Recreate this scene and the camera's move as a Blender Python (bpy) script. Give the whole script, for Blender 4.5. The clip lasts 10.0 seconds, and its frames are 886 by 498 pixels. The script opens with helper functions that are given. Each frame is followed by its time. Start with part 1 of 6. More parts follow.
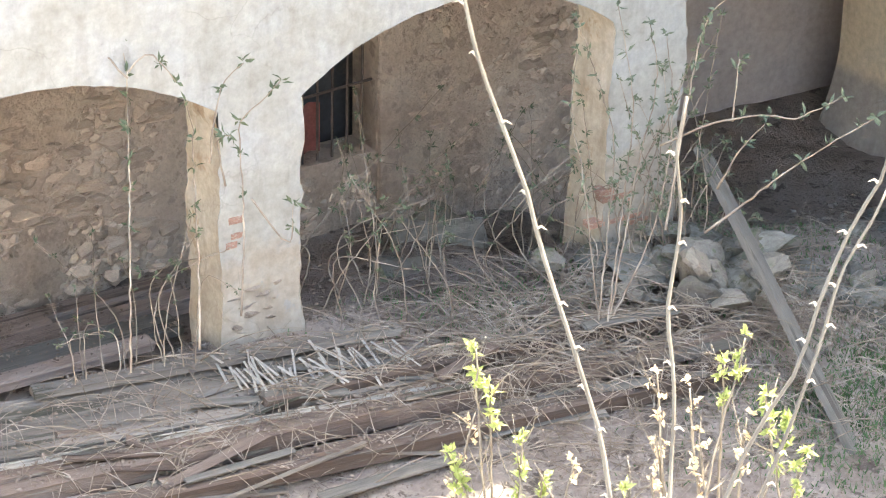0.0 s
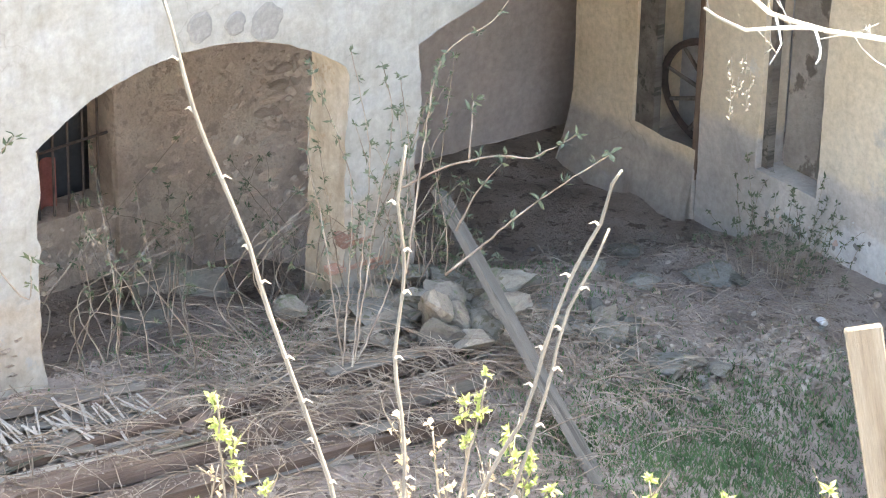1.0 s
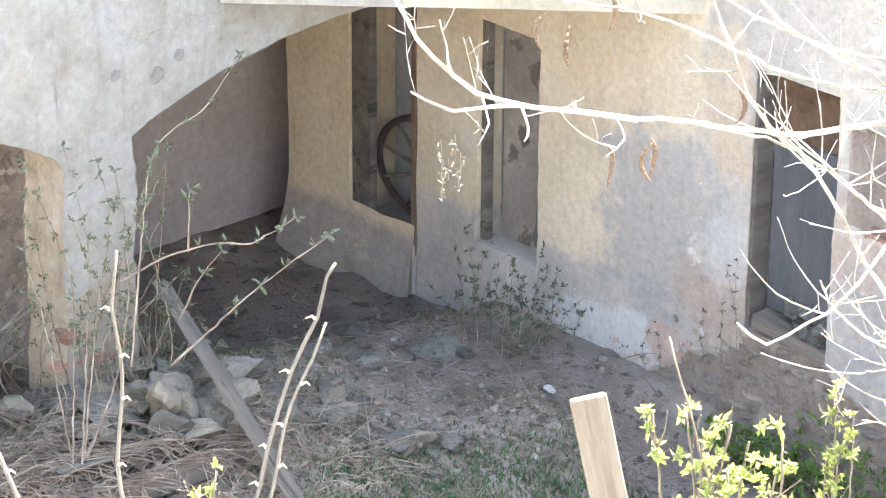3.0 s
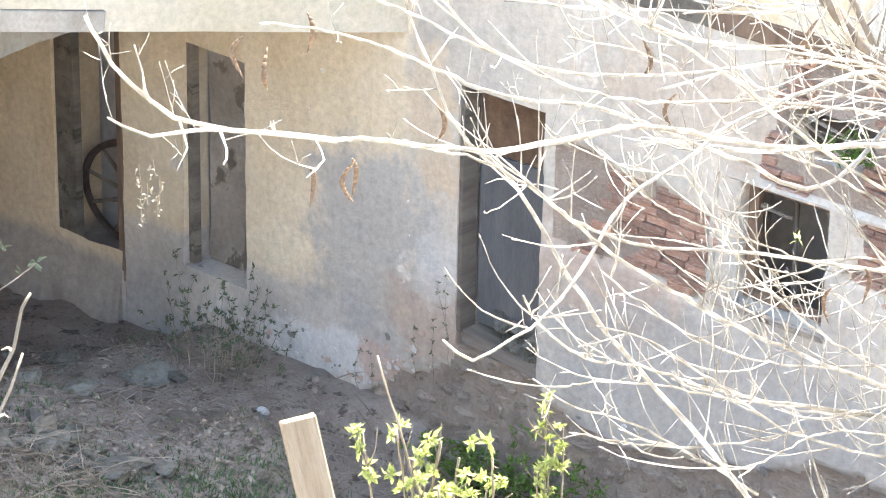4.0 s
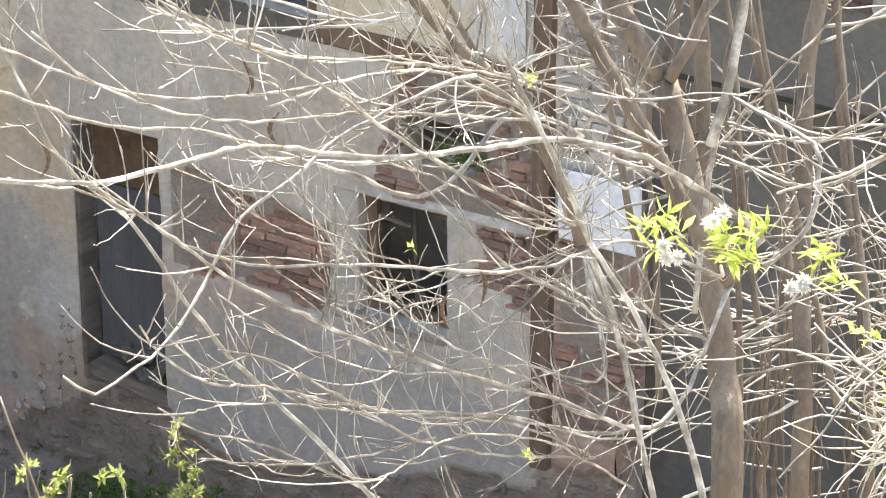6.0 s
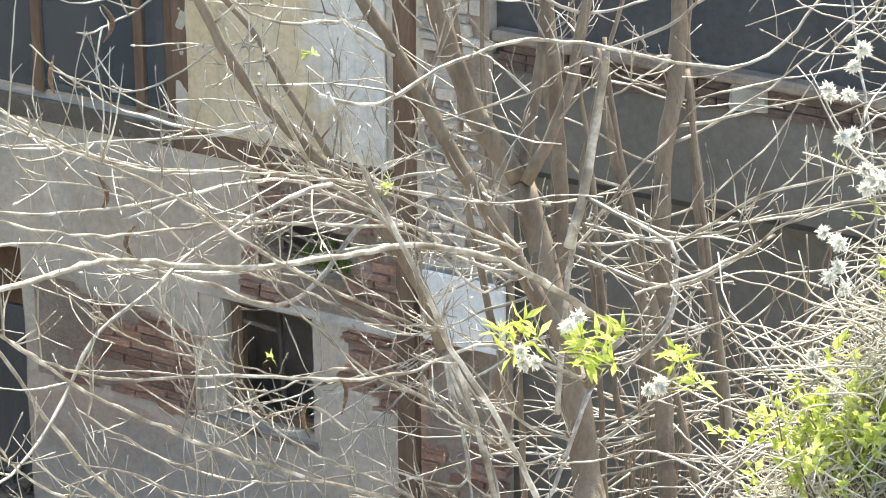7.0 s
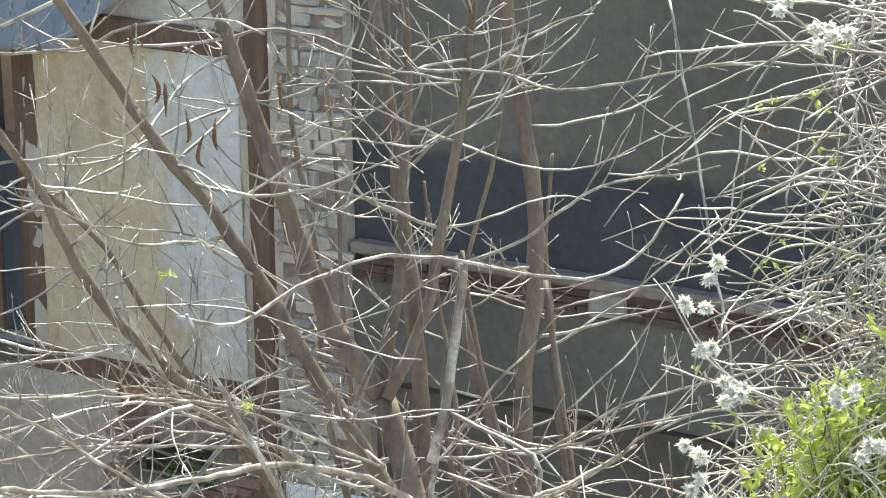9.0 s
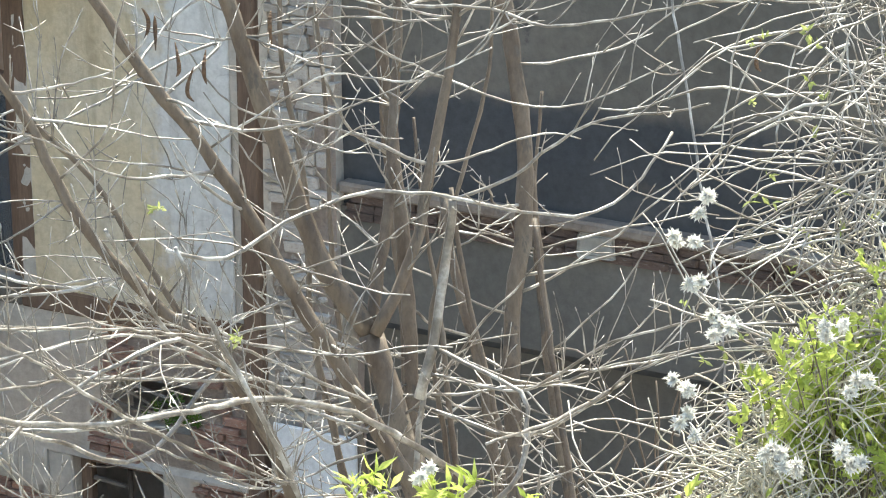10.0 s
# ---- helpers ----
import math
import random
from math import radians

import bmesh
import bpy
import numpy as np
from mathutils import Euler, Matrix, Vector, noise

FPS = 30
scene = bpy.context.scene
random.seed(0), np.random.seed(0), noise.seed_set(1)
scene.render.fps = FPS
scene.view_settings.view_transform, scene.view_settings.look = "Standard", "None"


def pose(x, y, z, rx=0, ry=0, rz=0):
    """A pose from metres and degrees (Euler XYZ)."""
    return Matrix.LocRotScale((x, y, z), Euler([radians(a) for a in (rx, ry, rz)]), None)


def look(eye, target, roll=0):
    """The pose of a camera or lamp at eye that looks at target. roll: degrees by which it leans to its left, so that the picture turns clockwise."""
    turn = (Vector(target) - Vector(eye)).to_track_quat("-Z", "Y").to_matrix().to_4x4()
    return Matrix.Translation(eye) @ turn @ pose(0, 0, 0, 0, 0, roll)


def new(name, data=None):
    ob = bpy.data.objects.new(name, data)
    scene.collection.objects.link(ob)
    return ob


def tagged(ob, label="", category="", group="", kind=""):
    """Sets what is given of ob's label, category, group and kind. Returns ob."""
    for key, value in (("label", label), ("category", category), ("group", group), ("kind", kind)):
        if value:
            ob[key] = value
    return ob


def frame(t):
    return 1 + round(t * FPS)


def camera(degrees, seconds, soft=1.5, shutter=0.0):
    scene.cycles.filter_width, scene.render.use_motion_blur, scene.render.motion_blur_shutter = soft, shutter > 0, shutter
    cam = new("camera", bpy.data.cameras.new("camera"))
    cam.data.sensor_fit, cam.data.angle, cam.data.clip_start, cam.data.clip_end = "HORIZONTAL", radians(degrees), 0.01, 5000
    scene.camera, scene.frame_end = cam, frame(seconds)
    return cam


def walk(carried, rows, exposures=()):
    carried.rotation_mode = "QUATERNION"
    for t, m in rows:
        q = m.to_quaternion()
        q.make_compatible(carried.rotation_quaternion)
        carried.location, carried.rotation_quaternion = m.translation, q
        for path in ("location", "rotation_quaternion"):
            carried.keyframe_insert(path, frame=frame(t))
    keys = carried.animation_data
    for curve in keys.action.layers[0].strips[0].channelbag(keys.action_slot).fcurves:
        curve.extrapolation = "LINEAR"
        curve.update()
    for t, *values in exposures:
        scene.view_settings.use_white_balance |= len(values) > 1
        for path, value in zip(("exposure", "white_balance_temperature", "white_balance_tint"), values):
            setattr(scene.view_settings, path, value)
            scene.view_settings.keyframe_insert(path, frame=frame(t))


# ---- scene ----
cam = camera(16.00, 10.0, soft=1.1)
PATH = [
    (0.0, pose(-17.127, -16.727, 10.726, 62.667, -0.989, -32.535)),
    (0.5, pose(-17.106, -16.735, 10.728, 62.991, -1.169, -35.792)),
    (1.0, pose(-17.083, -16.731, 10.730, 63.580, -1.204, -37.589)),
    (1.5, pose(-17.064, -16.722, 10.730, 64.246, -0.932, -39.342)),
    (2.0, pose(-17.052, -16.715, 10.730, 64.631, -0.104, -40.579)),
    (2.2, pose(-17.047, -16.711, 10.728, 64.723, 0.145, -41.003)),
    (3.3, pose(-17.056, -16.726, 10.752, 65.268, -0.662, -44.920)),
    (3.5, pose(-17.047, -16.729, 10.749, 65.373, -0.759, -45.992)),
    (4.0, pose(-17.030, -16.735, 10.749, 65.529, -1.106, -48.943)),
    (4.5, pose(-17.017, -16.733, 10.744, 65.663, -1.029, -51.195)),
    (5.0, pose(-17.006, -16.734, 10.741, 65.816, -0.722, -52.957)),
    (5.5, pose(-16.995, -16.737, 10.738, 65.825, -0.303, -54.860)),
    (5.7, pose(-16.992, -16.741, 10.740, 65.787, -0.248, -55.784)),
    (6.8, pose(-16.963, -16.774, 10.774, 66.839, 0.352, -59.130)),
    (7.0, pose(-16.965, -16.782, 10.783, 67.689, 0.337, -59.588)),
    (7.5, pose(-16.967, -16.799, 10.812, 69.280, 0.632, -60.375)),
    (8.0, pose(-16.967, -16.808, 10.828, 70.678, 0.805, -60.957)),
    (8.5, pose(-16.959, -16.797, 10.845, 71.325, 0.909, -62.011)),
    (9.0, pose(-16.941, -16.780, 10.824, 71.367, 0.723, -62.393)),
    (9.5, pose(-16.938, -16.779, 10.809, 71.053, 0.616, -62.673)),
    (10.0, pose(-16.951, -16.779, 10.782, 70.410, 0.264, -62.474)),
]
walk(cam, PATH, exposures=[(0.0, 3.47, 6900, 6), (0.5, 3.0, 6950, 6), (1.0, 3.52, 6750, 6), (2.0, 3.63, 6650, 7), (3.5, 3.57, 6800, 7), (4.5, 3.02, 6850, 7), (5.0, 2.62, 6950, 7), (5.5, 2.37, 7050, 8), (7.0, 1.98, 6950, 2), (7.5, 1.72, 6850, 0), (8.0, 1.97, 6700, -1), (8.5, 1.52, 6750, -2), (9.0, 1.5, 6700, -2), (9.5, 1.5, 6700, -2), (10.0, 1.65, 6600, 1)])

# ---- light ----
SUN_TO = Vector((0.66, 0.24, 0.92)).normalized()
world = bpy.data.worlds.new("sky")
scene.world = world
world.use_nodes = True
wn = world.node_tree
sky = wn.nodes.new("ShaderNodeTexSky")
sky.sky_type, sky.sun_disc = "NISHITA", False
sky.sun_elevation = math.asin(SUN_TO.z)
sky.sun_rotation = math.atan2(SUN_TO.x, SUN_TO.y)
sky.dust_density, sky.air_density = 3.0, 1.2
wn.links.new(sky.outputs[0], wn.nodes["Background"].inputs[0])
wn.nodes["Background"].inputs[1].default_value = 0.15
lamp = bpy.data.lights.new("sun", "SUN")
lamp.energy, lamp.angle, lamp.color = 5.0, radians(0.6), (1.0, 0.95, 0.86)
sun = new("sun", lamp)
sun.matrix_world = look(SUN_TO * 60, (0, 0, 0))


# ---- materials ----
def mat(name, cols, scale=1.0, fine=18.0, rough=0.9, bump=0.3, spots=None, spot_scale=2.0, spot_at=0.6, metal=0.0, rnd=0.0, stretch=(1, 1, 1), level=None, side=None, glow=0.0, dist=0.02, spec=0.25, blots=(), streak=0.0, island=False, crack=0.35):
    """A rough surface: cols blended by coarse noise, fine grain, spots of another colour, and above/below a ragged level another pair."""
    m = bpy.data.materials.new(name)
    m.use_nodes = True
    n, l = m.node_tree.nodes, m.node_tree.links
    b = n["Principled BSDF"]
    b.inputs["Roughness"].default_value, b.inputs["Metallic"].default_value = rough, metal
    b.inputs["Specular IOR Level"].default_value = spec
    tc = n.new("ShaderNodeTexCoord")
    mp = n.new("ShaderNodeMapping")
    mp.inputs["Scale"].default_value = stretch
    l.new(tc.outputs["Object"], mp.inputs[0])
    pos = mp.outputs[0]
    if rnd:
        oi = n.new("ShaderNodeNewGeometry" if island else "ShaderNodeObjectInfo")
        pick = oi.outputs["Random Per Island" if island else "Random"]
        ad = n.new("ShaderNodeVectorMath")
        ad.operation = "ADD"
        sc = n.new("ShaderNodeMath")
        sc.operation = "MULTIPLY"
        sc.inputs[1].default_value = 37.0
        l.new(pick, sc.inputs[0])
        l.new(pos, ad.inputs[0])
        l.new(sc.outputs[0], ad.inputs[1])
        pos = ad.outputs[0]

    def noise_of(s, detail=6.0, r=0.6):
        t = n.new("ShaderNodeTexNoise")
        t.inputs["Scale"].default_value, t.inputs["Detail"].default_value, t.inputs["Roughness"].default_value = s, detail, r
        l.new(pos, t.inputs["Vector"])
        return t.outputs["Fac"]

    def ramp(fac, colours, lo=0.3, hi=0.7):
        r = n.new("ShaderNodeValToRGB")
        e = r.color_ramp.elements
        while len(e) < len(colours):
            e.new(0.5)
        for i, c in enumerate(colours):
            e[i].position = lo + (hi - lo) * i / max(1, len(colours) - 1)
            e[i].color = (*c, 1)
        l.new(fac, r.inputs[0])
        return r.outputs[0]

    def mix(fac, a, c, how="MIX"):
        x = n.new("ShaderNodeMix")
        x.data_type, x.blend_type = "RGBA", how
        if isinstance(fac, float):
            x.inputs[0].default_value = fac
        else:
            l.new(fac, x.inputs[0])
        for k, v in ((6, a), (7, c)):
            if isinstance(v, tuple):
                x.inputs[k].default_value = (*v, 1)
            else:
                l.new(v, x.inputs[k])
        return x.outputs[2]

    col = ramp(noise_of(scale), cols)
    if level:
        z0, soft, cols2 = level
        sp = n.new("ShaderNodeSeparateXYZ")
        l.new(tc.outputs["Object"], sp.inputs[0])
        ma = n.new("ShaderNodeMath")
        ma.operation = "MULTIPLY_ADD"
        l.new(noise_of(1.1, 9.0, 0.62), ma.inputs[0])
        ma.inputs[1].default_value = soft
        l.new(sp.outputs[2], ma.inputs[2])
        mr = n.new("ShaderNodeMapRange")
        mr.inputs[1].default_value, mr.inputs[2].default_value = z0 + soft * 0.5 - 0.06, z0 + soft * 0.5 + 0.06
        l.new(ma.outputs[0], mr.inputs[0])
        col = mix(mr.outputs[0], ramp(noise_of(scale * 1.7), cols2), col)
    if side:
        y0, soft, cols2 = side
        sy = n.new("ShaderNodeSeparateXYZ")
        l.new(tc.outputs["Object"], sy.inputs[0])
        my = n.new("ShaderNodeMath")
        my.operation = "MULTIPLY_ADD"
        l.new(noise_of(1.6, 6.0, 0.6), my.inputs[0])
        my.inputs[1].default_value = soft
        l.new(sy.outputs[1], my.inputs[2])
        ry = n.new("ShaderNodeMapRange")
        ry.inputs[1].default_value, ry.inputs[2].default_value = y0 + soft * 0.5 - 0.08, y0 + soft * 0.5 + 0.08
        l.new(my.outputs[0], ry.inputs[0])
        col = mix(ry.outputs[0], ramp(noise_of(scale * 1.3), cols2), col)
    for k, (centre, size, tint, strength) in enumerate(blots):
        off = n.new("ShaderNodeVectorMath")
        off.operation = "SUBTRACT"
        l.new(tc.outputs["Object"], off.inputs[0])
        off.inputs[1].default_value = centre
        far = n.new("ShaderNodeVectorMath")
        far.operation = "LENGTH"
        sq = n.new("ShaderNodeVectorMath")
        sq.operation = "MULTIPLY"
        l.new(off.outputs[0], sq.inputs[0])
        sq.inputs[1].default_value = size
        l.new(sq.outputs[0], far.inputs[0])
        rag = n.new("ShaderNodeMath")
        rag.operation = "MULTIPLY_ADD"
        l.new(noise_of(2.6 + 0.3 * k, 8.0, 0.66), rag.inputs[0])
        rag.inputs[1].default_value = 2.2
        l.new(far.outputs[1], rag.inputs[2])
        edge = n.new("ShaderNodeMapRange")
        edge.inputs[1].default_value, edge.inputs[2].default_value = 1.85, 2.15
        edge.inputs[3].default_value, edge.inputs[4].default_value = strength, 0.0
        l.new(rag.outputs[0], edge.inputs[0])
        col = mix(edge.outputs[0], col, tint)
    if spots:
        col = mix(ramp(noise_of(spot_scale, 8.0, 0.65), [(0, 0, 0), (1, 1, 1)], spot_at, spot_at + 0.05), col, spots)
    if streak:
        run = n.new("ShaderNodeMapping")
        run.inputs["Scale"].default_value = (3.2, 3.2, 0.55)
        l.new(tc.outputs["Object"], run.inputs[0])
        keep, pos = pos, run.outputs[0]
        drips = ramp(noise_of(2.4, 7.0, 0.62), [(0.62, 0.59, 0.56), (1.0, 1.0, 1.0), (1.08, 1.08, 1.08)], 0.34, 0.62)
        pos = keep
        col = mix(streak, col, drips, "MULTIPLY")
        web = n.new("ShaderNodeTexVoronoi")
        web.feature = "DISTANCE_TO_EDGE"
        web.inputs["Scale"].default_value = 1.7
        wob = n.new("ShaderNodeMix")
        wob.data_type, wob.blend_type = "RGBA", "ADD"
        wob.inputs[0].default_value = 0.5
        l.new(pos, wob.inputs[6])
        bent = n.new("ShaderNodeTexNoise")
        bent.inputs["Scale"].default_value, bent.inputs["Detail"].default_value = 2.2, 6.0
        l.new(pos, bent.inputs["Vector"])
        l.new(bent.outputs["Color"], wob.inputs[7])
        l.new(wob.outputs[2], web.inputs["Vector"])
        thin = ramp(web.outputs["Distance"], [(0.5, 0.47, 0.45), (1.0, 1.0, 1.0)], 0.0, 0.012)
        col = mix(ramp(noise_of(0.9, 3.0, 0.5), [(0, 0, 0), (crack, crack, crack)], 0.5, 0.58), col, mix(1.0, col, thin, "MULTIPLY"))
    grain = noise_of(fine, 8.0, 0.7)
    col = mix(0.55, col, ramp(grain, [(0.55, 0.55, 0.55), (1.3, 1.3, 1.3)], 0.25, 0.75), "MULTIPLY")
    if rnd:
        col = mix(rnd, col, ramp(pick, [(0.5, 0.48, 0.47), (1.0, 1.0, 1.0), (1.4, 1.32, 1.25)], 0.0, 1.0), "MULTIPLY")
    l.new(col, b.inputs["Base Color"])
    bp = n.new("ShaderNodeBump")
    bp.inputs["Strength"].default_value, bp.inputs["Distance"].default_value = bump, dist
    l.new(grain, bp.inputs["Height"])
    l.new(bp.outputs[0], b.inputs["Normal"])
    if glow:
        tr = n.new("ShaderNodeBsdfTranslucent")
        l.new(col, tr.inputs[0])
        mx = n.new("ShaderNodeMixShader")
        mx.inputs[0].default_value = glow
        l.new(b.outputs[0], mx.inputs[1])
        l.new(tr.outputs[0], mx.inputs[2])
        l.new(mx.outputs[0], n["Material Output"].inputs[0])
    return m


WHITE = mat("whitewash", [(0.265, 0.252, 0.22), (0.328, 0.315, 0.283), (0.355, 0.355, 0.347)], 2.2, 14, level=(0.85, 0.9, [(0.285, 0.245, 0.20), (0.34, 0.30, 0.25), (0.35, 0.327, 0.29)]), spots=(0.29, 0.28, 0.26), spot_scale=4.2, spot_at=0.60, streak=0.3, bump=0.7)
JAMB = mat("cream_jamb", [(0.36, 0.30, 0.225), (0.46, 0.40, 0.315), (0.50, 0.455, 0.385)], 2.4, 20, spots=(0.36, 0.28, 0.20), spot_scale=3.2, spot_at=0.58, streak=0.5, bump=0.7)
CREAM = mat("cream_plaster", [(0.57, 0.465, 0.325), (0.65, 0.565, 0.435)], 0.8, 16, level=(-0.22, 0.4, [(0.37, 0.34, 0.31), (0.47, 0.43, 0.385), (0.55, 0.49, 0.42)]), side=(-1.8, 0.7, [(0.36, 0.335, 0.30), (0.46, 0.425, 0.375), (0.54, 0.485, 0.41)]), spots=(0.62, 0.58, 0.52), spot_scale=1.9, spot_at=0.64, streak=0.15, crack=0.15, bump=0.5,
            blots=(((0, -1.35, 0.42), (1.0, 1.45, 1.15), (0.37, 0.36, 0.35), 0.8), ((0, -2.05, 1.6), (1.0, 3.2, 1.4), (0.56, 0.43, 0.29), 0.5), ((0, -3.7, 0.75), (1.0, 1.2, 1.9), (0.42, 0.31, 0.25), 0.6), ((0, -2.1, -0.1), (1.0, 1.6, 2.6), (0.42, 0.32, 0.26), 0.6), ((0, -4.6, 2.45), (1.0, 0.9, 2.4), (0.44, 0.36, 0.29), 0.5), ((0, -1.15, -0.72), (1.0, 1.7, 4.2), (0.56, 0.55, 0.53), 0.9), ((0, -0.55, -0.80), (1.0, 2.6, 5.0), (0.55, 0.54, 0.52), 0.85), ((0, -1.5, -0.66), (1.0, 3.6, 5.0), (0.46, 0.33, 0.27), 0.8), ((0, -2.1, 0.35), (1.0, 3.8, 2.6), (0.52, 0.51, 0.49), 0.6), ((0, -4.7, 0.1), (1.0, 0.5, 1.25), (0.35, 0.335, 0.32), 0.7), ((0, -6.85, 1.1), (1.0, 2.2, 0.75), (0.40, 0.26, 0.20), 0.9)))
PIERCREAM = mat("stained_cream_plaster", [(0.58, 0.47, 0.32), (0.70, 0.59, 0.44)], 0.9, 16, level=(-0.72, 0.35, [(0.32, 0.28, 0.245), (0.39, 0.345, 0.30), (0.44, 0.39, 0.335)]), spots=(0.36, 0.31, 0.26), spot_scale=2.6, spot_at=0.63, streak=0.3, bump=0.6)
FOOTING = mat("crumbling_brown_masonry", [(0.24, 0.195, 0.16), (0.32, 0.27, 0.225), (0.38, 0.325, 0.275)], 3.0, 22, rnd=0.35, bump=1.0, spots=(0.22, 0.18, 0.15), spot_scale=5, spot_at=0.56)
DAMP = mat("damp_brown_plaster", [(0.21, 0.185, 0.165), (0.32, 0.285, 0.25), (0.40, 0.355, 0.31)], 1.4, 16, spots=(0.16, 0.135, 0.115), spot_scale=3.0, spot_at=0.57, bump=0.8, dist=0.04)
DARKDOOR = mat("dark_slate_fill", [(0.085, 0.088, 0.095), (0.13, 0.13, 0.135)], 2.0, 24, stretch=(3, 3, 0.5), spots=(0.17, 0.14, 0.12), spot_at=0.66)
PINK = mat("pinkish_undercoat", [(0.46, 0.33, 0.27), (0.56, 0.44, 0.37)], 6.0, 30, bump=0.5)
YELLOW = mat("ochre_panel", [(0.47, 0.39, 0.25), (0.54, 0.465, 0.33), (0.56, 0.52, 0.43)], 1.0, 18, spots=(0.52, 0.44, 0.33), spot_at=0.64, streak=0.5, blots=(((-0.02, -6.25, 4.7), (1.0, 1.75, 0.5), (0.58, 0.585, 0.58), 0.85),))
MORTAR = mat("mortar", [(0.42, 0.33, 0.26), (0.57, 0.465, 0.38), (0.63, 0.55, 0.46)], 2.2, 25, bump=1.0, dist=0.06, spots=(0.42, 0.34, 0.28), spot_scale=7, spot_at=0.54)
GREYMORTAR = mat("grey_mortar", [(0.27, 0.215, 0.18), (0.40, 0.335, 0.285)], 3.0, 25, bump=0.9, dist=0.04)
STONE = mat("fieldstone", [(0.44, 0.35, 0.285), (0.56, 0.46, 0.375), (0.62, 0.54, 0.455)], 5.0, 22, rnd=0.55, bump=0.8, spots=(0.50, 0.42, 0.34), spot_scale=5, spot_at=0.56)
BRICK = mat("brick", [(0.33, 0.19, 0.145), (0.43, 0.275, 0.215)], 6.0, 40, rnd=0.6, spots=(0.44, 0.36, 0.30), spot_scale=4, spot_at=0.54, bump=0.7)
CHIPS = mat("rubble_chips", [(0.42, 0.335, 0.27), (0.54, 0.445, 0.365), (0.59, 0.52, 0.44)], 5.0, 26, rnd=0.3, bump=0.9, island=True, spots=(0.33, 0.26, 0.21), spot_scale=6, spot_at=0.57)
# Unseen near slope, kept pale as a reflector that bounces sun into the arcade.
BOUNCESLOPE = mat("pale_bounce_slope", [(0.38, 0.365, 0.33), (0.50, 0.485, 0.45), (0.56, 0.545, 0.51)], 1.5, 24, spots=(0.34, 0.33, 0.25), spot_scale=5, spot_at=0.6, bump=1.0, dist=0.05)
YARDCHIP = mat("yard_chips", [(0.15, 0.118, 0.094), (0.25, 0.212, 0.175), (0.37, 0.335, 0.285)], 4.0, 30, rnd=0.9, bump=0.8, island=True)
LEDGEBRICK = mat("dark_brown_brick", [(0.13, 0.092, 0.076), (0.20, 0.148, 0.122)], 5.0, 40, rnd=0.4, spots=(0.25, 0.215, 0.185), spot_scale=6, spot_at=0.6, bump=0.8)
PALEBRICK = mat("limewashed_brick", [(0.36, 0.325, 0.285), (0.49, 0.465, 0.425)], 6.0, 30, rnd=0.6, spots=(0.36, 0.24, 0.18), spot_scale=8, spot_at=0.62)
RUBBLE = mat("rubble_stone", [(0.15, 0.132, 0.112), (0.24, 0.215, 0.18), (0.20, 0.195, 0.15)], 4.0, 24, rnd=0.8, spots=(0.17, 0.18, 0.12), spot_at=0.57, bump=0.9)
# Dark grey plaster, darker still below a ragged level near z 5.
DARKWALL = mat("dark_grey_plaster", [(0.115, 0.108, 0.095), (0.16, 0.148, 0.13)], 0.8, 14, level=(5.0, 0.7, [(0.054, 0.058, 0.064), (0.076, 0.079, 0.083)]), spots=(0.09, 0.085, 0.08), spot_at=0.62)
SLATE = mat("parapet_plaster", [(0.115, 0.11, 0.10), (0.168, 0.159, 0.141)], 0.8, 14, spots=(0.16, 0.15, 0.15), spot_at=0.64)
INNER = mat("dim_room_plaster", [(0.32, 0.275, 0.25), (0.42, 0.365, 0.335)], 0.7, 14, spots=(0.34, 0.29, 0.265), spot_scale=1.4, spot_at=0.6)
TIMBER = mat("weathered_timber", [(0.11, 0.093, 0.078), (0.19, 0.166, 0.142), (0.26, 0.232, 0.20)], 2.0, 30, stretch=(0.25, 3, 3), rnd=0.6, bump=0.9, spots=(0.09, 0.085, 0.065), spot_scale=2.2, spot_at=0.56)
REDTIMBER = mat("red_brown_timber", [(0.095, 0.070, 0.056), (0.165, 0.122, 0.098), (0.23, 0.185, 0.155)], 2.0, 30, stretch=(0.25, 3, 3), rnd=0.5, bump=0.9, spots=(0.19, 0.17, 0.145), spot_scale=2.2, spot_at=0.56)
PALECREAM = mat("pale_cream_plaster", [(0.43, 0.38, 0.285), (0.50, 0.46, 0.37)], 0.9, 16, spots=(0.50, 0.47, 0.42), spot_scale=1.8, spot_at=0.62)
ROOM = mat("blue_grey_room_plaster", [(0.36, 0.355, 0.355), (0.48, 0.465, 0.45)], 0.9, 14, spots=(0.30, 0.28, 0.27), spot_at=0.62)
# Pinkish timber with lightened colour, to make up for weak light inside the arch.
LIFTEDTIMBER = mat("lightened_pinkish_timber", [(0.24, 0.185, 0.155), (0.34, 0.27, 0.23), (0.42, 0.35, 0.305)], 2.0, 30, stretch=(0.25, 3, 3), rnd=0.5, bump=1.0, spots=(0.17, 0.13, 0.11), spot_scale=3.0, spot_at=0.57)
EDGEWOOD = mat("pale_worn_edge", [(0.31, 0.28, 0.24), (0.43, 0.395, 0.345)], 3.0, 30, stretch=(0.3, 3, 3), bump=0.8, spots=(0.15, 0.13, 0.105), spot_scale=3.0, spot_at=0.54)
REDWOOD = mat("brown_painted_wood", [(0.12, 0.08, 0.058), (0.20, 0.14, 0.10)], 3.0, 30, stretch=(3, 3, 0.4), spots=(0.34, 0.27, 0.20), spot_at=0.66)
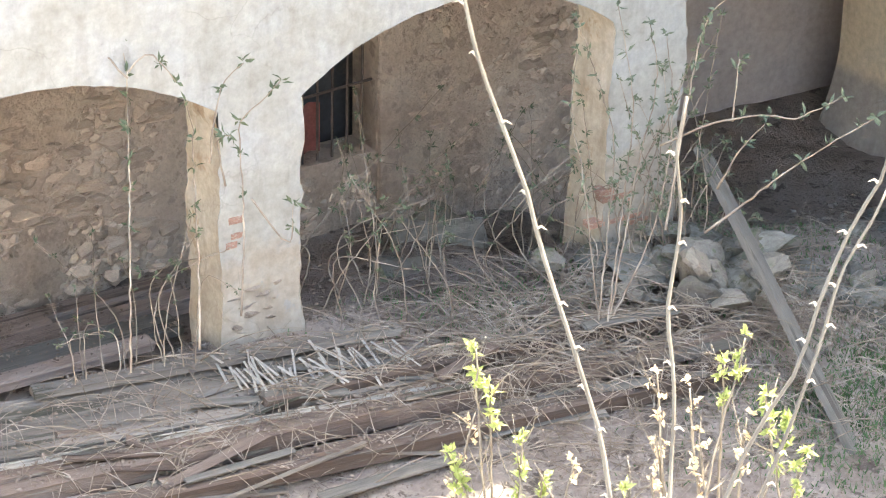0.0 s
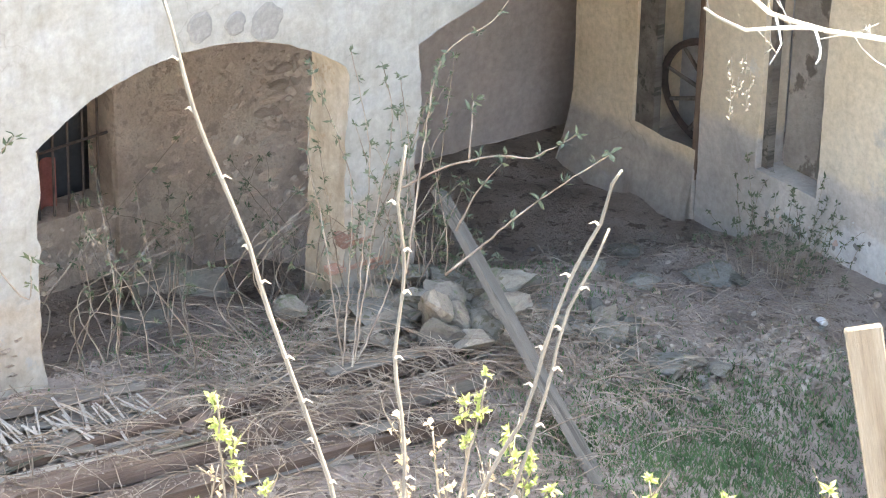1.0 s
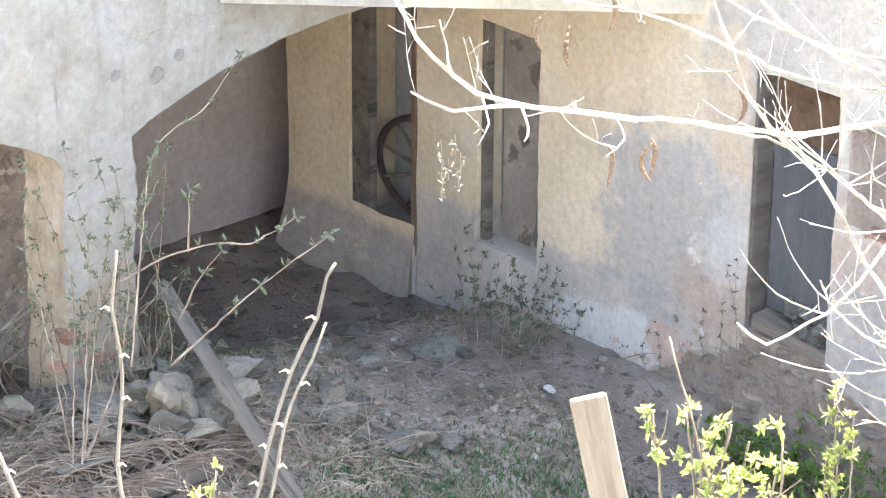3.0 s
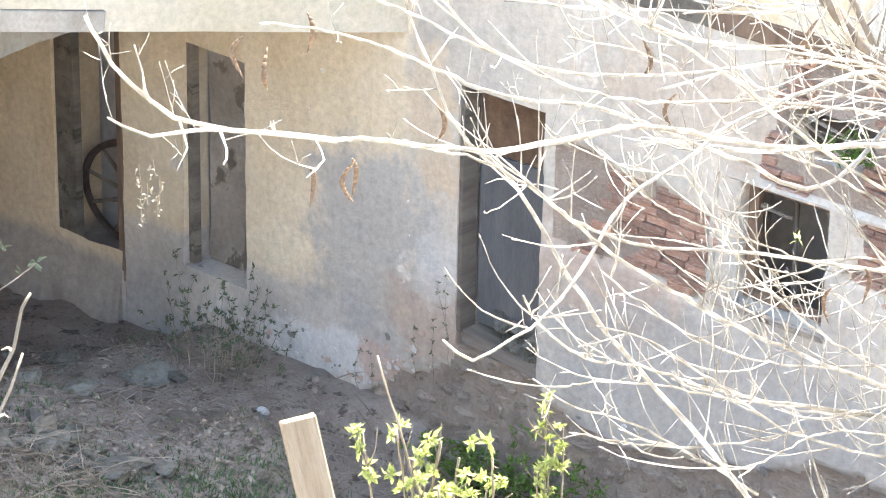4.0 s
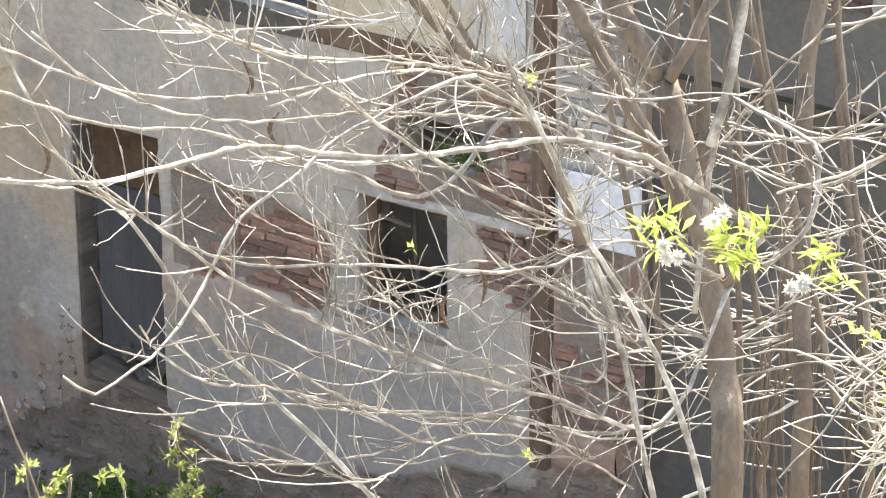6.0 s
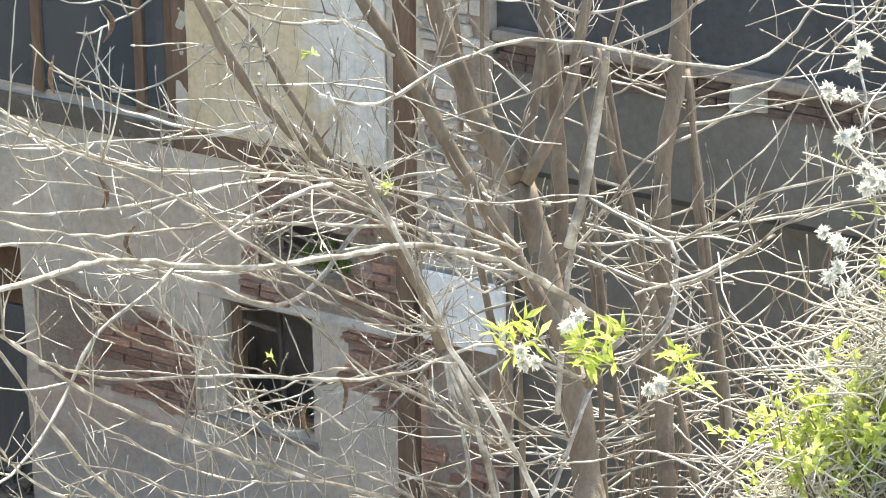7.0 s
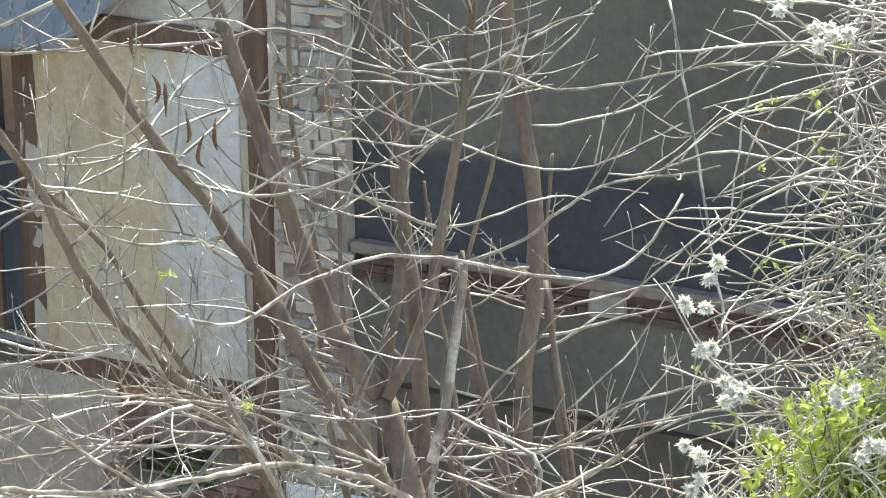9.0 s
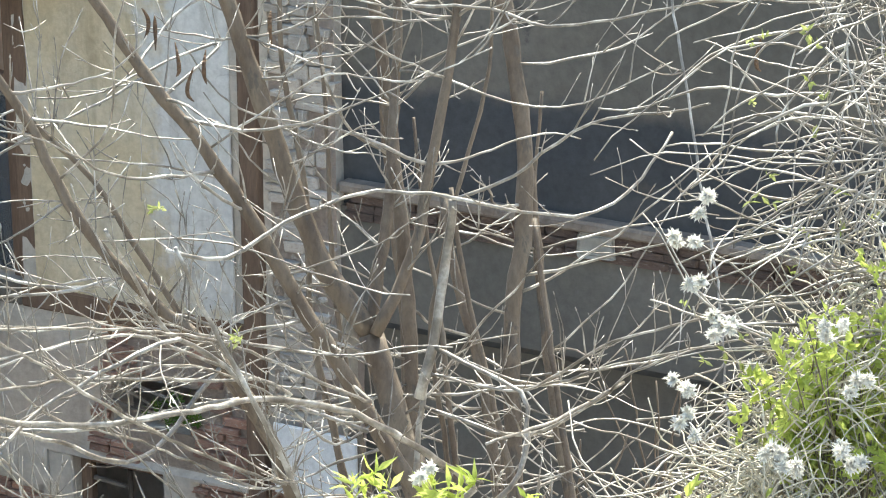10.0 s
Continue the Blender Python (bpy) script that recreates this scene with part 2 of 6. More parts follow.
FRESHWOOD = mat("pale_sawn_wood", [(0.125, 0.092, 0.064), (0.20, 0.158, 0.115), (0.24, 0.20, 0.155)], 2.4, 30, stretch=(0.5, 7, 7), bump=0.6, spots=(0.10, 0.07, 0.05), spot_scale=2.0, spot_at=0.66)
SOIL = mat("leafy_soil", [(0.19, 0.15, 0.124), (0.30, 0.245, 0.207), (0.40, 0.335, 0.288)], 1.9, 26, spots=(0.14, 0.108, 0.088), spot_scale=7, spot_at=0.56, bump=1.0, dist=0.05)
BARK = mat("smooth_grey_bark", [(0.092, 0.065, 0.046), (0.155, 0.119, 0.088), (0.19, 0.157, 0.122)], 5.0, 40, stretch=(1, 1, 0.4), bump=0.5, rough=0.6, spec=0.35, spots=(0.10, 0.085, 0.07), spot_scale=9, spot_at=0.58)
# Dry twig tones, spread wide to put sunlit highlights and shaded sides into the colour.
TWIG = mat("highlit_dry_twig", [(0.062, 0.048, 0.035), (0.23, 0.202, 0.168), (0.60, 0.57, 0.525)], 8.0, 60, bump=0.2, rough=0.36, spec=0.8)
CANE = mat("tan_cane", [(0.095, 0.070, 0.048), (0.20, 0.162, 0.118)], 6.0, 60, bump=0.3, rough=0.5, spec=0.4)
STRAW = mat("dry_straw", [(0.14, 0.106, 0.08), (0.25, 0.20, 0.155), (0.43, 0.375, 0.305)], 4.0, 40, bump=0.2)
YLEAF = mat("young_yellow_leaf", [(0.25, 0.295, 0.085), (0.36, 0.38, 0.155)], 8.0, 40, rough=0.6, glow=0.45)
GLEAF = mat("green_leaf", [(0.07, 0.13, 0.03), (0.16, 0.26, 0.05)], 6.0, 40, rough=0.6, glow=0.35)
DLEAF = mat("dull_green_leaf", [(0.07, 0.09, 0.05), (0.13, 0.15, 0.09)], 6.0, 40, rough=0.7, glow=0.2)
GRASS = mat("grass_blade", [(0.06, 0.11, 0.046), (0.115, 0.182, 0.078)], 3.0, 40, rough=0.7, glow=0.2)
DRYHEAD = mat("tan_seed_head", [(0.50, 0.36, 0.20), (0.66, 0.52, 0.34)], 8.0, 60, glow=0.25)
LITTER = mat("dead_leaf", [(0.12, 0.085, 0.064), (0.21, 0.165, 0.13), (0.33, 0.28, 0.235)], 9.0, 40)
SUNLEAF = mat("bright_green_leaf", [(0.36, 0.44, 0.08), (0.56, 0.60, 0.19)], 6.0, 40, rough=0.6, glow=0.5)
PALELEAF = mat("dusty_green_leaf", [(0.10, 0.118, 0.075), (0.165, 0.185, 0.122)], 6.0, 40, rough=0.7, glow=0.2)
CHALK = mat("chalky_lime_flake", [(0.52, 0.51, 0.49), (0.62, 0.61, 0.59)], 6.0, 30, bump=0.5)
DUSTSTONE = mat("dusty_pale_stone", [(0.15, 0.14, 0.118), (0.215, 0.205, 0.178), (0.26, 0.252, 0.225)], 5.0, 26, rnd=0.6, bump=1.0, spots=(0.13, 0.125, 0.085), spot_scale=4, spot_at=0.55)
THORN = mat("pale_thorn", [(0.34, 0.27, 0.20), (0.46, 0.39, 0.31)], 9.0, 60)
GREYWOOD = mat("silver_grey_wood", [(0.12, 0.108, 0.092), (0.20, 0.182, 0.158)], 2.0, 30, stretch=(0.3, 4, 4), bump=0.8, spots=(0.10, 0.09, 0.075), spot_at=0.6)
PALESLAT = mat("pale_split_wood", [(0.26, 0.235, 0.20), (0.40, 0.37, 0.325)], 4.0, 30, bump=0.4)
PATCH = mat("bare_grey_render", [(0.20, 0.19, 0.175), (0.27, 0.26, 0.24)], 6.0, 30, bump=0.6)
BLUESHEET = mat("blue_grey_roofing", [(0.16, 0.18, 0.21), (0.24, 0.26, 0.29)], 2.0, 20, rough=0.55, spots=(0.12, 0.12, 0.13), spot_at=0.6, stretch=(1, 4, 1))
HAY = mat("pale_dry_stem", [(0.34, 0.30, 0.225), (0.50, 0.455, 0.36), (0.62, 0.575, 0.48)], 6.0, 50, bump=0.2, rough=0.6)
POD = mat("brown_seed_pod", [(0.08, 0.05, 0.035), (0.17, 0.11, 0.07)], 8.0, 40)
FLUFF = mat("white_fluff", [(0.72, 0.69, 0.62), (0.84, 0.82, 0.76)], 8.0, 60, glow=0.3)
ENAMEL = mat("white_sheet", [(0.70, 0.72, 0.74), (0.78, 0.79, 0.80)], 2.0, 20, rough=0.5, spots=(0.5, 0.47, 0.42), spot_at=0.72)
IRON = mat("rusty_iron", [(0.07, 0.055, 0.05), (0.13, 0.10, 0.085)], 8.0, 40, rough=0.7, metal=0.3)
CLOTH = mat("faded_red_cloth", [(0.20, 0.07, 0.06), (0.30, 0.12, 0.10)], 4.0, 40)
GLASS = bpy.data.materials.new("dusty_glass")
GLASS.use_nodes = True
_g = GLASS.node_tree.nodes["Principled BSDF"]
_g.inputs["Base Color"].default_value, _g.inputs["Roughness"].default_value, _g.inputs["Alpha"].default_value = (0.08, 0.095, 0.11, 1), 0.18, 0.72


# ---- builders ----
def mesh_of(name, verts, faces, material, smooth=False):
    me = bpy.data.meshes.new(name)
    me.from_pydata([tuple(v) for v in verts], [], faces)
    me.materials.append(material)
    if smooth:
        me.polygons.foreach_set("use_smooth", [True] * len(me.polygons))
    me.update()
    return me


def thing(name, label="", category="", group="", kind="", at=(0, 0, 0)):
    ob = new(name)
    ob.location = at
    ob.empty_display_size = 0.1
    return tagged(ob, label, category, group, kind)


def piece(name, me, parent=None, label="", m=None):
    ob = new(name, me)
    if parent is not None:
        ob.parent = parent
    if m is not None:
        ob.matrix_basis = m
    return tagged(ob, label)


def box_data(lo, hi, bevel=0.0, wobble=0.0, seed=0):
    """Verts and faces of a box, corners cut when bevel is given, with a little unevenness."""
    r = random.Random(seed)
    bm = bmesh.new()
    bmesh.ops.create_cube(bm, size=1.0)
    for v in bm.verts:
        v.co = Vector([lo[i] + (hi[i] - lo[i]) * (v.co[i] + 0.5) for i in range(3)])
    if bevel:
        bmesh.ops.bevel(bm, geom=bm.edges[:], offset=bevel, segments=1, affect="EDGES")
    for v in bm.verts:
        v.co += Vector([r.uniform(-1, 1) * wobble for _ in range(3)])
    bm.verts.index_update()
    out = [v.co.copy() for v in bm.verts], [[v.index for v in f.verts] for f in bm.faces]
    bm.free()
    return out


def box(name, lo, hi, material, parent=None, bevel=0.006, wobble=0.0, label="", seed=0):
    return piece(name, mesh_of(name, *box_data(lo, hi, bevel, wobble, seed), material), parent, label)


def bar_between(name, a, b, w, h, material, parent=None, label="", up=(0, 0, 1), bevel=0.006, wobble=0.004, seed=0):
    """A squared timber from a to b, w wide and h high."""
    a, b = Vector(a), Vector(b)
    d = b - a
    L = d.length
    x = d.normalized()
    y = Vector(up).cross(x).normalized()
    z = x.cross(y)
    vs, fs = box_data((0, -w / 2, -h / 2), (L, w / 2, h / 2), bevel, wobble, seed)
    m = Matrix((x, y, z)).transposed().to_4x4()
    m.translation = a
    return piece(name, mesh_of(name, vs, fs, material), parent, label, m)


def grid(V, F, fn, us, vs, flip=False):
    """Adds a sheet fn(u, v) over the two ranges."""
    k = len(V)
    nu, nv = len(us), len(vs)
    for u in us:
        for v in vs:
            V.append(fn(u, v))
    for i in range(nu - 1):
        for j in range(nv - 1):
            q = [k + i * nv + j, k + (i + 1) * nv + j, k + (i + 1) * nv + j + 1, k + i * nv + j + 1]
            F.append(q[::-1] if flip else q)


def steps(a, b, d):
    n = max(1, int(abs(b - a) / d + 0.5))
    return [a + (b - a) * i / n for i in range(n + 1)]


def nz(x, y, z, s, seed=0.0):
    return noise.fractal(Vector((x * s + seed, y * s - seed, z * s)), 0.7, 2.0, 4)


def spline(pts, d=0.08, wob=0.0, rnd=None):
    """A smooth line through pts, in steps of about d."""
    P = [Vector(p) for p in pts]
    P = [P[0] * 2 - P[1]] + P + [P[-1] * 2 - P[-2]]
    out = []
    for i in range(1, len(P) - 2):
        n = max(2, int((P[i + 1] - P[i]).length / d))
        for j in range(n):
            t = j / n
            out.append(0.5 * ((2 * P[i]) + (P[i + 1] - P[i - 1]) * t + (2 * P[i - 1] - 5 * P[i] + 4 * P[i + 1] - P[i + 2]) * t * t + (3 * P[i] - P[i - 1] - 3 * P[i + 1] + P[i + 2]) * t ** 3))
    out.append(P[-2].copy())
    if wob and rnd:
        for p in out[1:-1]:
            p += Vector([rnd.uniform(-wob, wob) for _ in range(3)])
    return out


def tube(V, F, pts, r0, r1, sides=5, knob=0.0, rnd=None):
    """Adds a tapering tube along pts."""
    k, n = len(V), len(pts)
    a = None
    for i, p in enumerate(pts):
        d = (pts[min(i + 1, n - 1)] - pts[max(i - 1, 0)]).normalized()
        if a is None:
            a = d.cross(Vector((0.3, 0.2, 1.0)) if abs(d.z) < 0.8 else Vector((1.0, 0.2, 0.1)))
        a = a - d * a.dot(d)
        a = a.normalized() if a.length > 1e-5 else d.orthogonal().normalized()
        b = d.cross(a)
        r = r0 + (r1 - r0) * i / max(1, n - 1)
        if knob and rnd and rnd.random() < 0.3:
            r *= 1 + knob
        for s in range(sides):
            t = 2 * math.pi * s / sides
            V.append(p + a * (r * math.cos(t)) + b * (r * math.sin(t)))
    for i in range(n - 1):
        for s in range(sides):
            s2 = (s + 1) % sides
            F.append([k + i * sides + s, k + i * sides + s2, k + (i + 1) * sides + s2, k + (i + 1) * sides + s])
    F.append([k + s for s in range(sides)][::-1])
    F.append([k + (n - 1) * sides + s for s in range(sides)])


def leaf(V, F, p, d, up, L, w):
    """Adds one pointed leaf, folded along its rib."""
    d = d.normalized()
    s = d.cross(up)
    s = s.normalized() if s.length > 1e-4 else Vector((1, 0, 0))
    u = s.cross(d)
    k = len(V)
    V += [p, p + d * L * 0.45 + s * w * 0.5 + u * w * 0.18, p + d * L - u * L * 0.12, p + d * L * 0.45 - s * w * 0.5 + u * w * 0.18, p + d * L * 0.5]
    F += [[k, k + 1, k + 4], [k + 1, k + 2, k + 4], [k + 2, k + 3, k + 4], [k + 3, k, k + 4]]


def rdir(r, up=0.0):
    v = Vector((r.gauss(0, 1), r.gauss(0, 1), r.gauss(0, 1) + up))
    return v.normalized()


EYE_XY = Vector((-17.04, -16.74))


def ground_z(x, y, rough=True):
    """Height of the ground: a sunken yard corner, banked debris along the arcade, and the slope from which the yard is seen."""
    num = den = 0.0
    for px, py, pz in YARD:
        w = 1.0 / ((x - px) ** 2 + (y - py) ** 2 + 0.15) ** 2
        num += w * pz
        den += w
    z = num / den
    d = math.hypot(x - EYE_XY.x, y - EYE_XY.y)
    az = math.degrees(math.atan2(x - EYE_XY.x, y - EYE_XY.y))
    hill = 9.0 - 0.62 * max(0.0, d - 0.6)
    if az > 58 and d > 3:
        hill += min(2.6, 0.22 * (az - 58)) * math.exp(-((d - 9.0) / 4.0) ** 2)
    if abs(az - 47) > 90 or d < 0.6:
        hill = 9.0
    k = 0.5
    m = max(z, hill) + 0.25 * math.log(1 + math.exp(-abs(z - hill) / k)) * k
    if rough and d < 40:
        m += 0.05 * nz(x, y, 0, 1.3) + 0.02 * nz(x, y, 3, 5.0)
    return m


YARD = [(-10.5, 0, 0.1), (-8, -0.2, 0.12), (-7.4, -0.3, 0.1), (-10, -1, 0.0), (-8, -1.6, -0.1), (-6, -0.6, 0.0), (-4.7, -0.2, 0.0),
        (-4.2, -0.8, 0.0), (-3.2, -0.6, -0.25), (-5, -3.5, -0.1), (-2.2, -1.5, -0.5), (-1.2, 0, -0.85), (0, 1.4, -1.3), (0, 0, -0.95),
        (0, -1.3, -0.95), (-0.5, -2.5, -1.3), (0, -4, -1.5), (0, -7, -1.5), (-2, -4, -0.8), (-3, 2, -1.1), (-6, 2.2, -0.62), (-9, 2.2, -0.62), (-5.6, 1.1, -0.3), (-8.6, 1.0, -0.26), (-7.7, 1.6, -0.48), (-9.8, 1.4, -0.40), (-8.0, 2.2, -0.66), (-10, 2.3, -0.62), (-9.5, 0.8, -0.16), (-4.6, 1.8, -0.8), (-1.6, 3.6, -1.25), (-3.0, 3.6, -1.25), (-0.3, 3.4, -1.22), (-1.0, 2.4, -1.2),
        (-2, 4.5, -1.2), (-3, -6, -0.8), (-6, -6, -0.1), (0, 3, -1.4), (3, 0, -1.4), (30, 30, -1.4), (30, -30, -1.4), (-30, 30, 0.0), (-12, 8, -0.5)]


# ---- ground ----
def axis(lo, hi, d, far):
    mid = steps(lo, hi, d)
    out, s, a, b = [], d, lo, hi
    left, right = [], []
    while a > -far:
        s *= 1.35
        a -= s
        b += s
        left.append(a)
        right.append(b)
    return left[::-1] + mid + right


V, F = [], []
grid(V, F, lambda x, y: Vector((x, y, ground_z(x, y))), axis(-20, 3, 0.14, 1500), axis(-19, 5, 0.14, 1500))
land = mesh_of("ground", V, F, SOIL, True)
# Near slope faces get the pale bounce material; they stay out of view.
land.materials.append(BOUNCESLOPE)
for f in land.polygons:
    dx, dy = f.center.x - EYE_XY.x, f.center.y - EYE_XY.y
    if math.hypot(dx, dy) < 11.8 + 1.2 * nz(dx, dy, 0, 0.5) or abs(math.degrees(math.atan2(dx, dy)) - 47) > 90:
        f.material_index = 1
tagged(piece("ground", land), "dark leaf-littered soil sloping down into a sunken yard", "ground", kind="structure")

# ---- north wall: the arcade ----
THICK = 0.46
# Unseen upper wall, carried this high to shade the yard.
SHADE_TOP = 8.6
ARCHES = [(-15.0, -11.5, 1.9, 0.45), (-10.95, -8.05, 1.91, 0.46), (-7.40, -4.84, 1.87, 0.44), (-4.19, -0.02, 1.88, 0.42)]


def arch_z(x, a):
    x0, x1, z, h = a
    w = (x1 - x0) / 2
    rad = (w * w + h * h) / (2 * h)
    c = (x0 + x1) / 2
    return z + h - rad + math.sqrt(max(0.0, rad * rad - (x - c) ** 2))


def face_y(x, z):
    return 0.018 * nz(x, 0, z, 1.3) + 0.006 * nz(x, 0, z, 6.0)


V, F = [], []


def jamb_edge(x, z):
    return 0.040 * nz(0, 3.1, z, 1.7, x) + 0.014 * nz(0, 1.0, z, 8.0, x)


def north_patch(xs, low, worn=False):
    """Front and back skins over the columns xs, from low(x) to the top."""
    rows = [0.34 * i / 44 for i in range(44)] + [0.34 + 0.66 * i / 22 for i in range(23)]

    def pt(x, s, back):
        z0 = low(x)
        z = z0 + (SHADE_TOP - z0) * s
        if worn and x in (xs[0], xs[-1]) and z < 1.86:
            x += jamb_edge(x, z)
        return Vector((x, THICK if back else face_y(x, z), z))
    grid(V, F, lambda x, s: pt(x, s, False), xs, rows)
    grid(V, F, lambda x, s: pt(x, s, True), xs, rows, True)


edge = -16.0
piers = []
for a in ARCHES:
    piers.append((edge, a[0]))
    edge = a[1]
    north_patch(steps(a[0], a[1], 0.06), lambda x, a=a: arch_z(x, a) + 0.008 * nz(x, 0, 0, 7.0))
    grid(V, F, lambda x, y, a=a: Vector((x, y if y > 0 else face_y(x, arch_z(x, a)), arch_z(x, a) + 0.008 * nz(x, 0, 0, 7.0))), steps(a[0], a[1], 0.06), [0, 0.15, 0.3, THICK], True)
for x0, x1 in piers:
    north_patch(steps(x0, x1, 0.07), lambda x: -1.6, True)
wall_n = tagged(piece("wall_north", mesh_of("wall_north", V, F, WHITE, True)), "whitewashed arcade wall with flaking plaster and wide low arches", "wall", kind="structure")
V, F = [], []
for a in ARCHES:
    for x, z, fl in ((a[0], a[2], False), (a[1], a[2], True)):
        if x > -0.5:
            continue
        grid(V, F, lambda y, s, x=x, z=z: Vector((x + jamb_edge(x, s) * (0 if s > z - 0.02 else 1), y, s)), [0.0, 0.15, 0.3, THICK], steps(-1.6, z + 0.0, 0.05), fl)
piece("jamb_lining", mesh_of("jamb_lining", V, F, JAMB, True), wall_n, "worn cream plaster of the arch jambs")

# ---- rear wall of the arcade, rooms behind ----
RY = 2.4
WIN = (-6.06, -5.34, -0.02, 1.5)


def rect_wall(name, plane, u0, u1, z0, z1, holes, thick, material, label, bumpy=0.015, d=0.1, kind="structure", dent=None, caps=False):
    """A wall in the plane ('x' or 'y', place, +1/-1 side of its body) with rectangular holes (u0, u1, z0, z1)."""
    axis_name, place, side = plane
    us = sorted({u0, u1, *[h[0] for h in holes], *[h[1] for h in holes]})
    zs = sorted({z0, z1, *[h[2] for h in holes], *[h[3] for h in holes]})
    V, F = [], []

    def at(u, z, depth):
        if dent and not depth and dent(u, z):
            depth = 0.045
        off = depth if depth else bumpy * nz(u, 2.0, z, 1.4, place) + bumpy * 0.4 * nz(u, 2.0, z, 6.0, place)
        p = place + side * off
        return Vector((p, u, z)) if axis_name == "x" else Vector((u, p, z))
    turn = (axis_name == "x") != (side > 0)
    for i in range(len(us) - 1):
        for j in range(len(zs) - 1):
            mu, mz = (us[i] + us[i + 1]) / 2, (zs[j] + zs[j + 1]) / 2
            if any(h[0] < mu < h[1] and h[2] < mz < h[3] for h in holes):
                continue
            grid(V, F, lambda u, z: at(u, z, 0), steps(us[i], us[i + 1], d), steps(zs[j], zs[j + 1], d), not turn)
            grid(V, F, lambda u, z: at(u, z, thick), [us[i], us[i + 1]], [zs[j], zs[j + 1]], turn)
    for h in holes:
        for z in (h[2], h[3]):
            grid(V, F, lambda u, t: at(u, z, t), steps(h[0], h[1], d), [0, thick * 0.5, thick])
        for u in (h[0], h[1]):
            grid(V, F, lambda z, t: at(u, z, t), steps(h[2], h[3], d), [0, thick * 0.5, thick])
    if caps:
        for u in (u0, u1):
            grid(V, F, lambda z, t: at(u, z, t), steps(z0, z1, 0.3), [0, thick])
    me = mesh_of(name, V, F, material, True)
    if dent:
        me.materials.append(GREYMORTAR)
        k = 0 if axis_name == "x" else 1
        for f in me.polygons:
            c = f.center
            if all(0.02 < abs(me.vertices[i].co[k] - place) < 0.06 for i in f.vertices):
                f.material_index = 1
    return tagged(piece(name, me), label, "wall", kind=kind)


def foot(y):
    """Height under which the plaster has fallen from the foot of the east wall."""
    pts = [(-7.2, 0.35), (-6.3, 0.05), (-5.0, -0.30), (-4.0, -0.55), (-3.25, -0.45), (-3.15, -0.22), (-2.3, -0.22), (-2.2, -0.45), (-1.4, -0.90), (-0.9, -1.1), (1.0, -2.5)]
    for (a, za), (b, zb) in zip(pts, pts[1:]):
        if a <= y <= b:
            return za + (zb - za) * (y - a) / (b - a) + 0.14 * nz(y, 0, 0, 2.0)
    return -9.0


def bare_low(u, z):
    """Brick patch beside the doorway."""
    return -4.66 < u < -3.2 and z < 1.80 - 0.12 * (-3.2 - u) + 0.06 * nz(u, 0, z, 3) and z > 0.92 + 0.10 * nz(u, 5, z, 2.5)


def bare_high(u, z):
    """Broken wall under the upstairs window."""
    return 1.98 < z < 3.0 and abs(u + 5.78) < 0.64 - 0.22 * max(0, z - 2.6) + 0.08 * nz(u, 3, z, 2.5)


def bare_side(u, z):
    """Bricks between the small window and the tall post."""
    return -6.42 < u < -5.78 and 1.3 < z < 1.95 and nz(u, 7, z, 1.3) > -0.05


def bare_end(u, z):
    """Bare brick at the end of the wall."""
    return -7.2 < u < -6.58 and (0.5 < z < 2.1 or 2.6 < z < 8)


def bare(u, z):
    return z < foot(u) or bare_low(u, z) or bare_high(u, z) or bare_side(u, z) or bare_end(u, z)


wall_r = rect_wall("wall_rear", ("y", RY, 1), -16, -3.3, -2.0, 3.2, [WIN], 0.35, MORTAR, "rough rubble-stone back wall of the arcade", bumpy=0.045, d=0.07)
rect_wall("wall_partition", ("x", -3.3, -1), RY + 0.36, 4.0, -2.0, 3.2, [], 0.3, INNER, "dim plastered cross wall behind the arcade")
rect_wall("wall_back_room", ("y", 3.7, 1), -16, 1.4, -2.0, 3.2, [], 0.3, INNER, "dim plastered wall at the back of the dark room")
V, F = box_data((-16, 0.461, 2.75), (1.0, 4.0, 3.0))
tagged(piece("ceiling", mesh_of("ceiling", V, F, INNER)), "dim plastered ceiling of the arcade", "ceiling", kind="structure")

# ---- east wall and the house behind it ----
O2 = (-0.01, 0.72, -0.50, 1.53)
DOOR = (-3.14, -2.30, -0.26, 1.97)
WIN1 = (-5.70, -4.72, 1.00, 1.95)
WIN2 = (-4.62, -2.55, 3.20, 5.32)
HOLE = (-6.0, -5.28, 2.27, 2.62)
# Upper part to z 10 is unseen, added height that shades the yard.
wall_e = rect_wall("wall_east", ("x", 0.0, 1), -7.10, 1.45, -2.2, 10.0, [O2, DOOR, WIN1, WIN2, HOLE], 0.30, CREAM, "cream and grey plastered house wall, damp-stained and peeling", d=0.035, dent=bare, caps=True)
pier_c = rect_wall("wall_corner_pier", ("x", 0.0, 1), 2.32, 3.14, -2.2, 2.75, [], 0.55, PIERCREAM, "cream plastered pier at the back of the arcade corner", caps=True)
rect_wall("wall_behind_wheel", ("x", 0.62, 1), 1.0, 3.3, -2.2, 2.75, [], 0.2, ROOM, "dim grey plaster inside the wheel recess")
# House top left open to brighten the rooms with skylight.
rect_wall("wall_inner_room", ("x", 1.5, 1), -7.0, 0.95, -2.2, 2.9, [], 0.2, ROOM, "grey-blue plaster wall inside the rooms left open to skylight")
rect_wall("wall_inner_upper", ("x", 2.6, 1), -7.0, 3.0, 2.9, 9.0, [], 0.2, INNER, "dim plaster wall inside the upper room")
